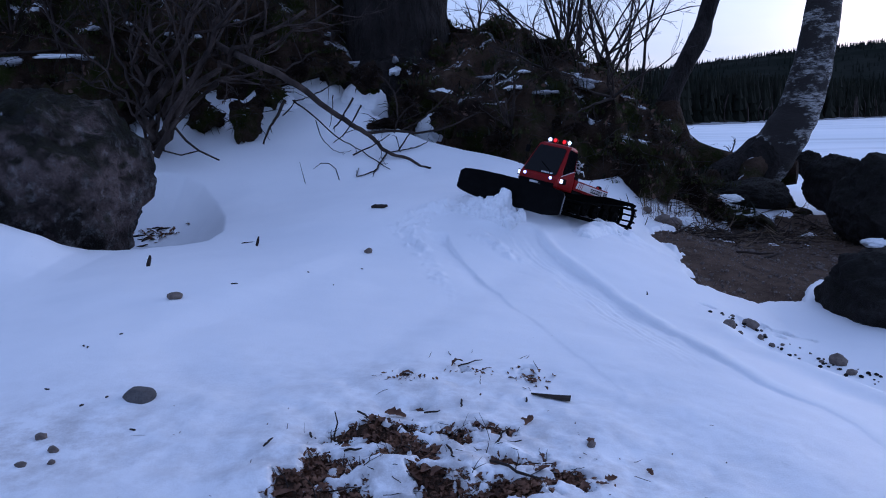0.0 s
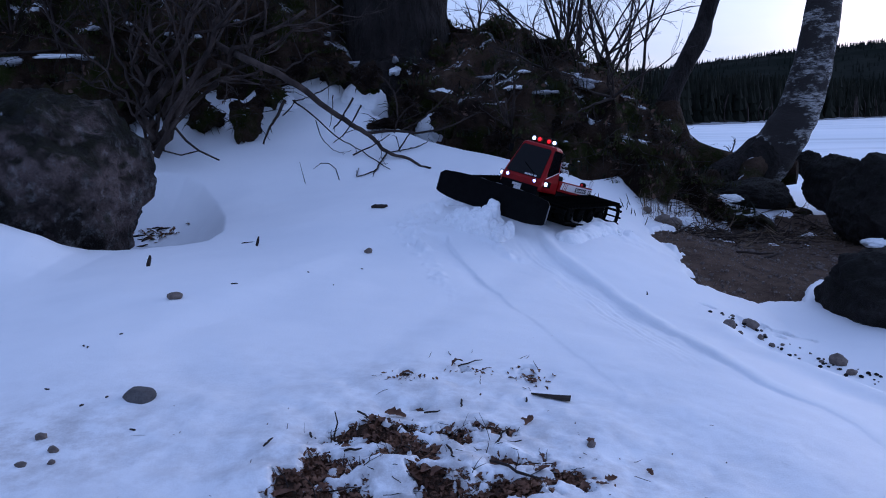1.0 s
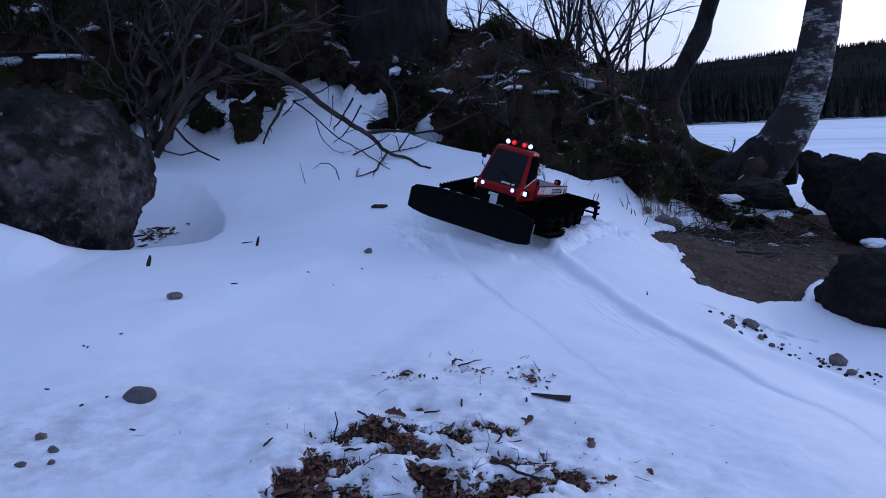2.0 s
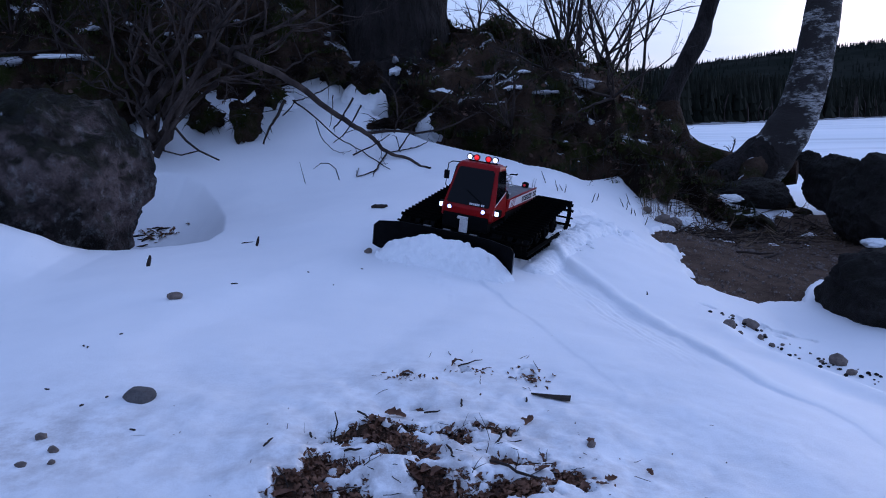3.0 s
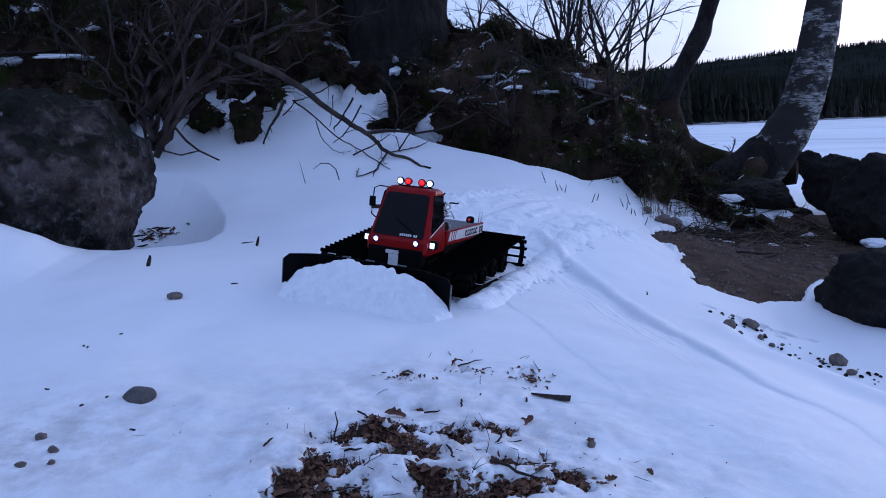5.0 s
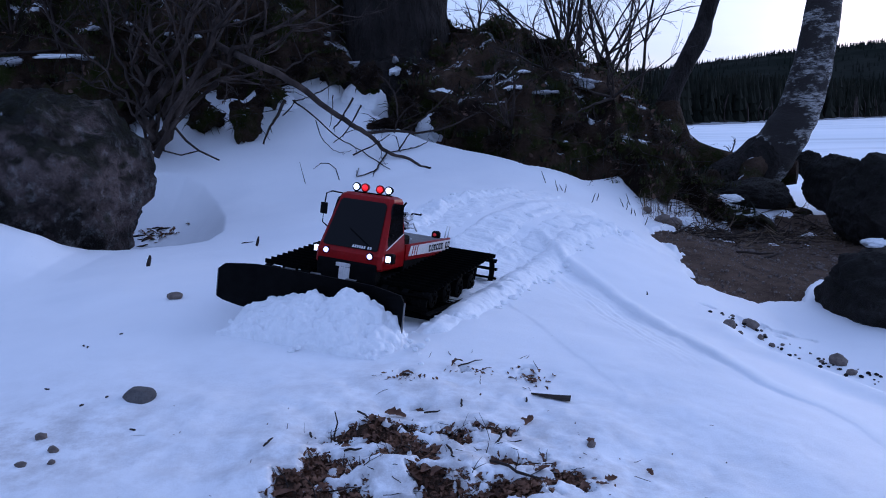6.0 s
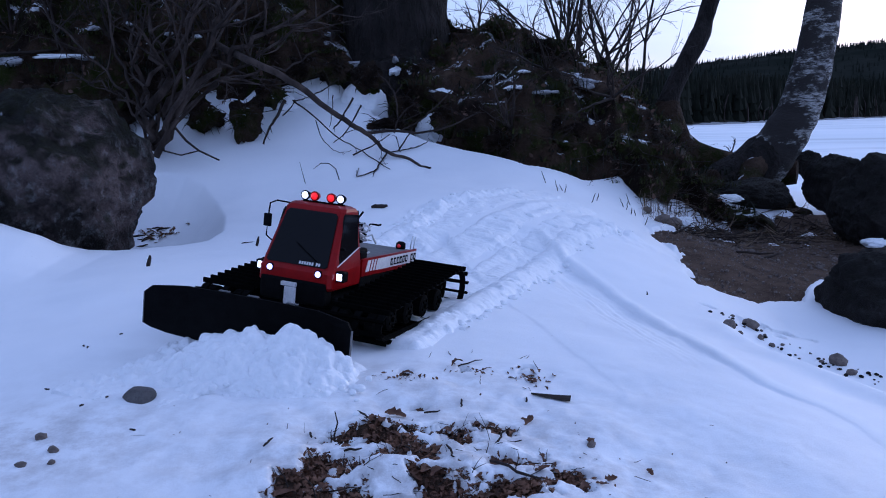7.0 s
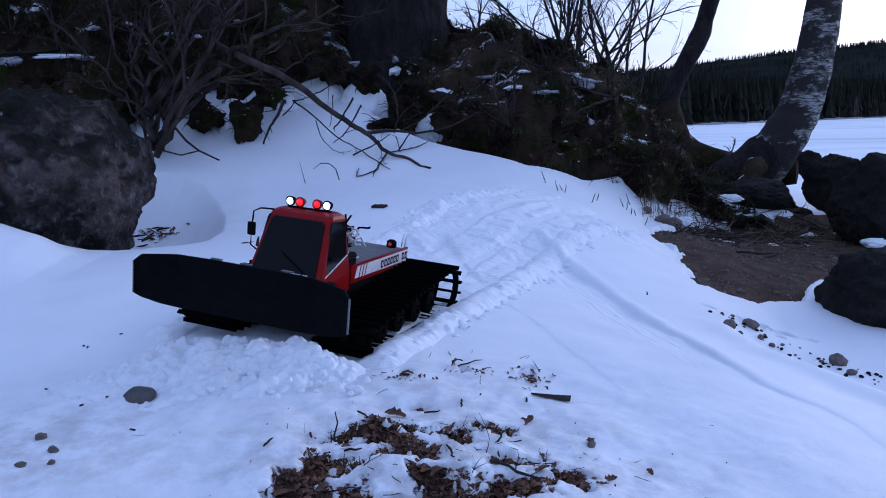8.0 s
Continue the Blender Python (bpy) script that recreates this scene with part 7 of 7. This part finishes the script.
def motions():
    rows = [(r[0], pose(*r[1:])) for r in VEHICLE]
    walk(groomer, rows)
    # the plough rises at the end
    walk(PLOUGH, [(t, pose(dx, 0, dz)) for t, dx, dz in ((0.0, 0, 0.002), (1.5, 0, 0.0), (3.0, 0, 0.0), (4.5, 0, 0.004), (6.0, 0, 0.004), (7.0, 0, 0.003), (7.2, 0, 0.003), (7.3, -0.004, 0.028), (7.4, -0.011, 0.058), (7.5, -0.015, 0.068), (7.7, -0.015, 0.068), (8.0, -0.015, 0.066))])
    # wheels and links follow the ground covered
    times = [q * 0.25 for q in range(33)]
    gone, total = [0.0], 0.0
    for a, b in zip(times, times[1:]):
        total += math.hypot(at_time(b, 1) - at_time(a, 1), at_time(b, 2) - at_time(a, 2)) * (1 if b <= 7.25 else 0)
        gone.append(total)
    for wheel, at, r in WHEELS:
        dense = []
        for t, g in zip(times, gone):
            dense.append((t, Matrix.Translation(at) @ Matrix.Rotation(g / max(r, 0.033), 4, "Y")))
        walk(wheel, dense)
    for link, s0, y in TRACK_LINKS:
        walk(link, [(t, link_pose(s0 + g, y)) for t, g in zip(times, gone)])

    def carried(ob, plan, hold=7.15):
        """Rides before the plough up to the hold, then lies still."""
        walk(ob, [(t, ahead(min(t, hold), dx, dy, dz)) for t, dx, dy, dz in plan])
    carried(ROLL, [(0.0, 0.236, 0, -0.12), (1.7, 0.236, 0, -0.10), (2.8, 0.236, 0.01, -0.030), (3.1, 0.236, 0.004, -0.013), (4.0, 0.236, 0.004, -0.004), (4.7, 0.236, 0.004, -0.004), (5.8, 0.236, 0.015, -0.016), (6.3, 0.236, 0.03, -0.055), (7.15, 0.236, 0.03, -0.09), (8.0, 0.236, 0.03, -0.09)])
    carried(HEAP, [(0.0, 0.236, 0.04, -0.10), (4.7, 0.236, 0.04, -0.09), (5.6, 0.236, 0.035, -0.020), (6.0, 0.236, 0.040, 0.010), (6.5, 0.236, 0.050, 0.004), (7.15, 0.236, 0.056, 0.002), (7.5, 0.215, 0.050, -0.018), (8.0, 0.210, 0.050, -0.020)])
    carried(SPREAD, [(0.0, 0.215, 0.05, -0.09), (5.2, 0.215, 0.05, -0.08), (6.2, 0.215, 0.045, -0.012), (7.15, 0.215, 0.03, -0.002), (8.0, 0.215, 0.03, 0.0)])
    carried(EARLY, [(0.0, 0.232, -0.030, 0.004), (0.6, 0.236, -0.026, 0.017), (1.1, 0.236, -0.012, -0.006), (1.6, 0.235, 0.0, -0.080), (8.0, 0.235, 0.0, -0.2)], 1.6)
    for ob, dx, dy, dz in CLODS:
        carried(ob, [(0.0, dx, dy, -0.05), (4.9, dx, dy, -0.05), (6.1, dx, dy, dz), (7.15, dx, dy, dz), (8.0, dx, dy, dz)])
    for entry in SLABS:
        ob, t = entry[0], entry[1]
        x, y, z = entry[2] if len(entry) > 2 else (0, 0, 0)
        up, t1 = pose(x, y, z), t + 0.25
        rows = [(0.0, pose(x, y, z - 0.055))] if t1 > 0.45 else []
        if t1 > 0.8:
            rows.append((t1 - 0.4, pose(x, y, z - 0.055)))
        rows += [(max(t1, 0.0), up), (8.0, up)]
        if rows[0][0] > 0:
            rows.insert(0, (0.0, up))
        walk(ob, rows)


motions()
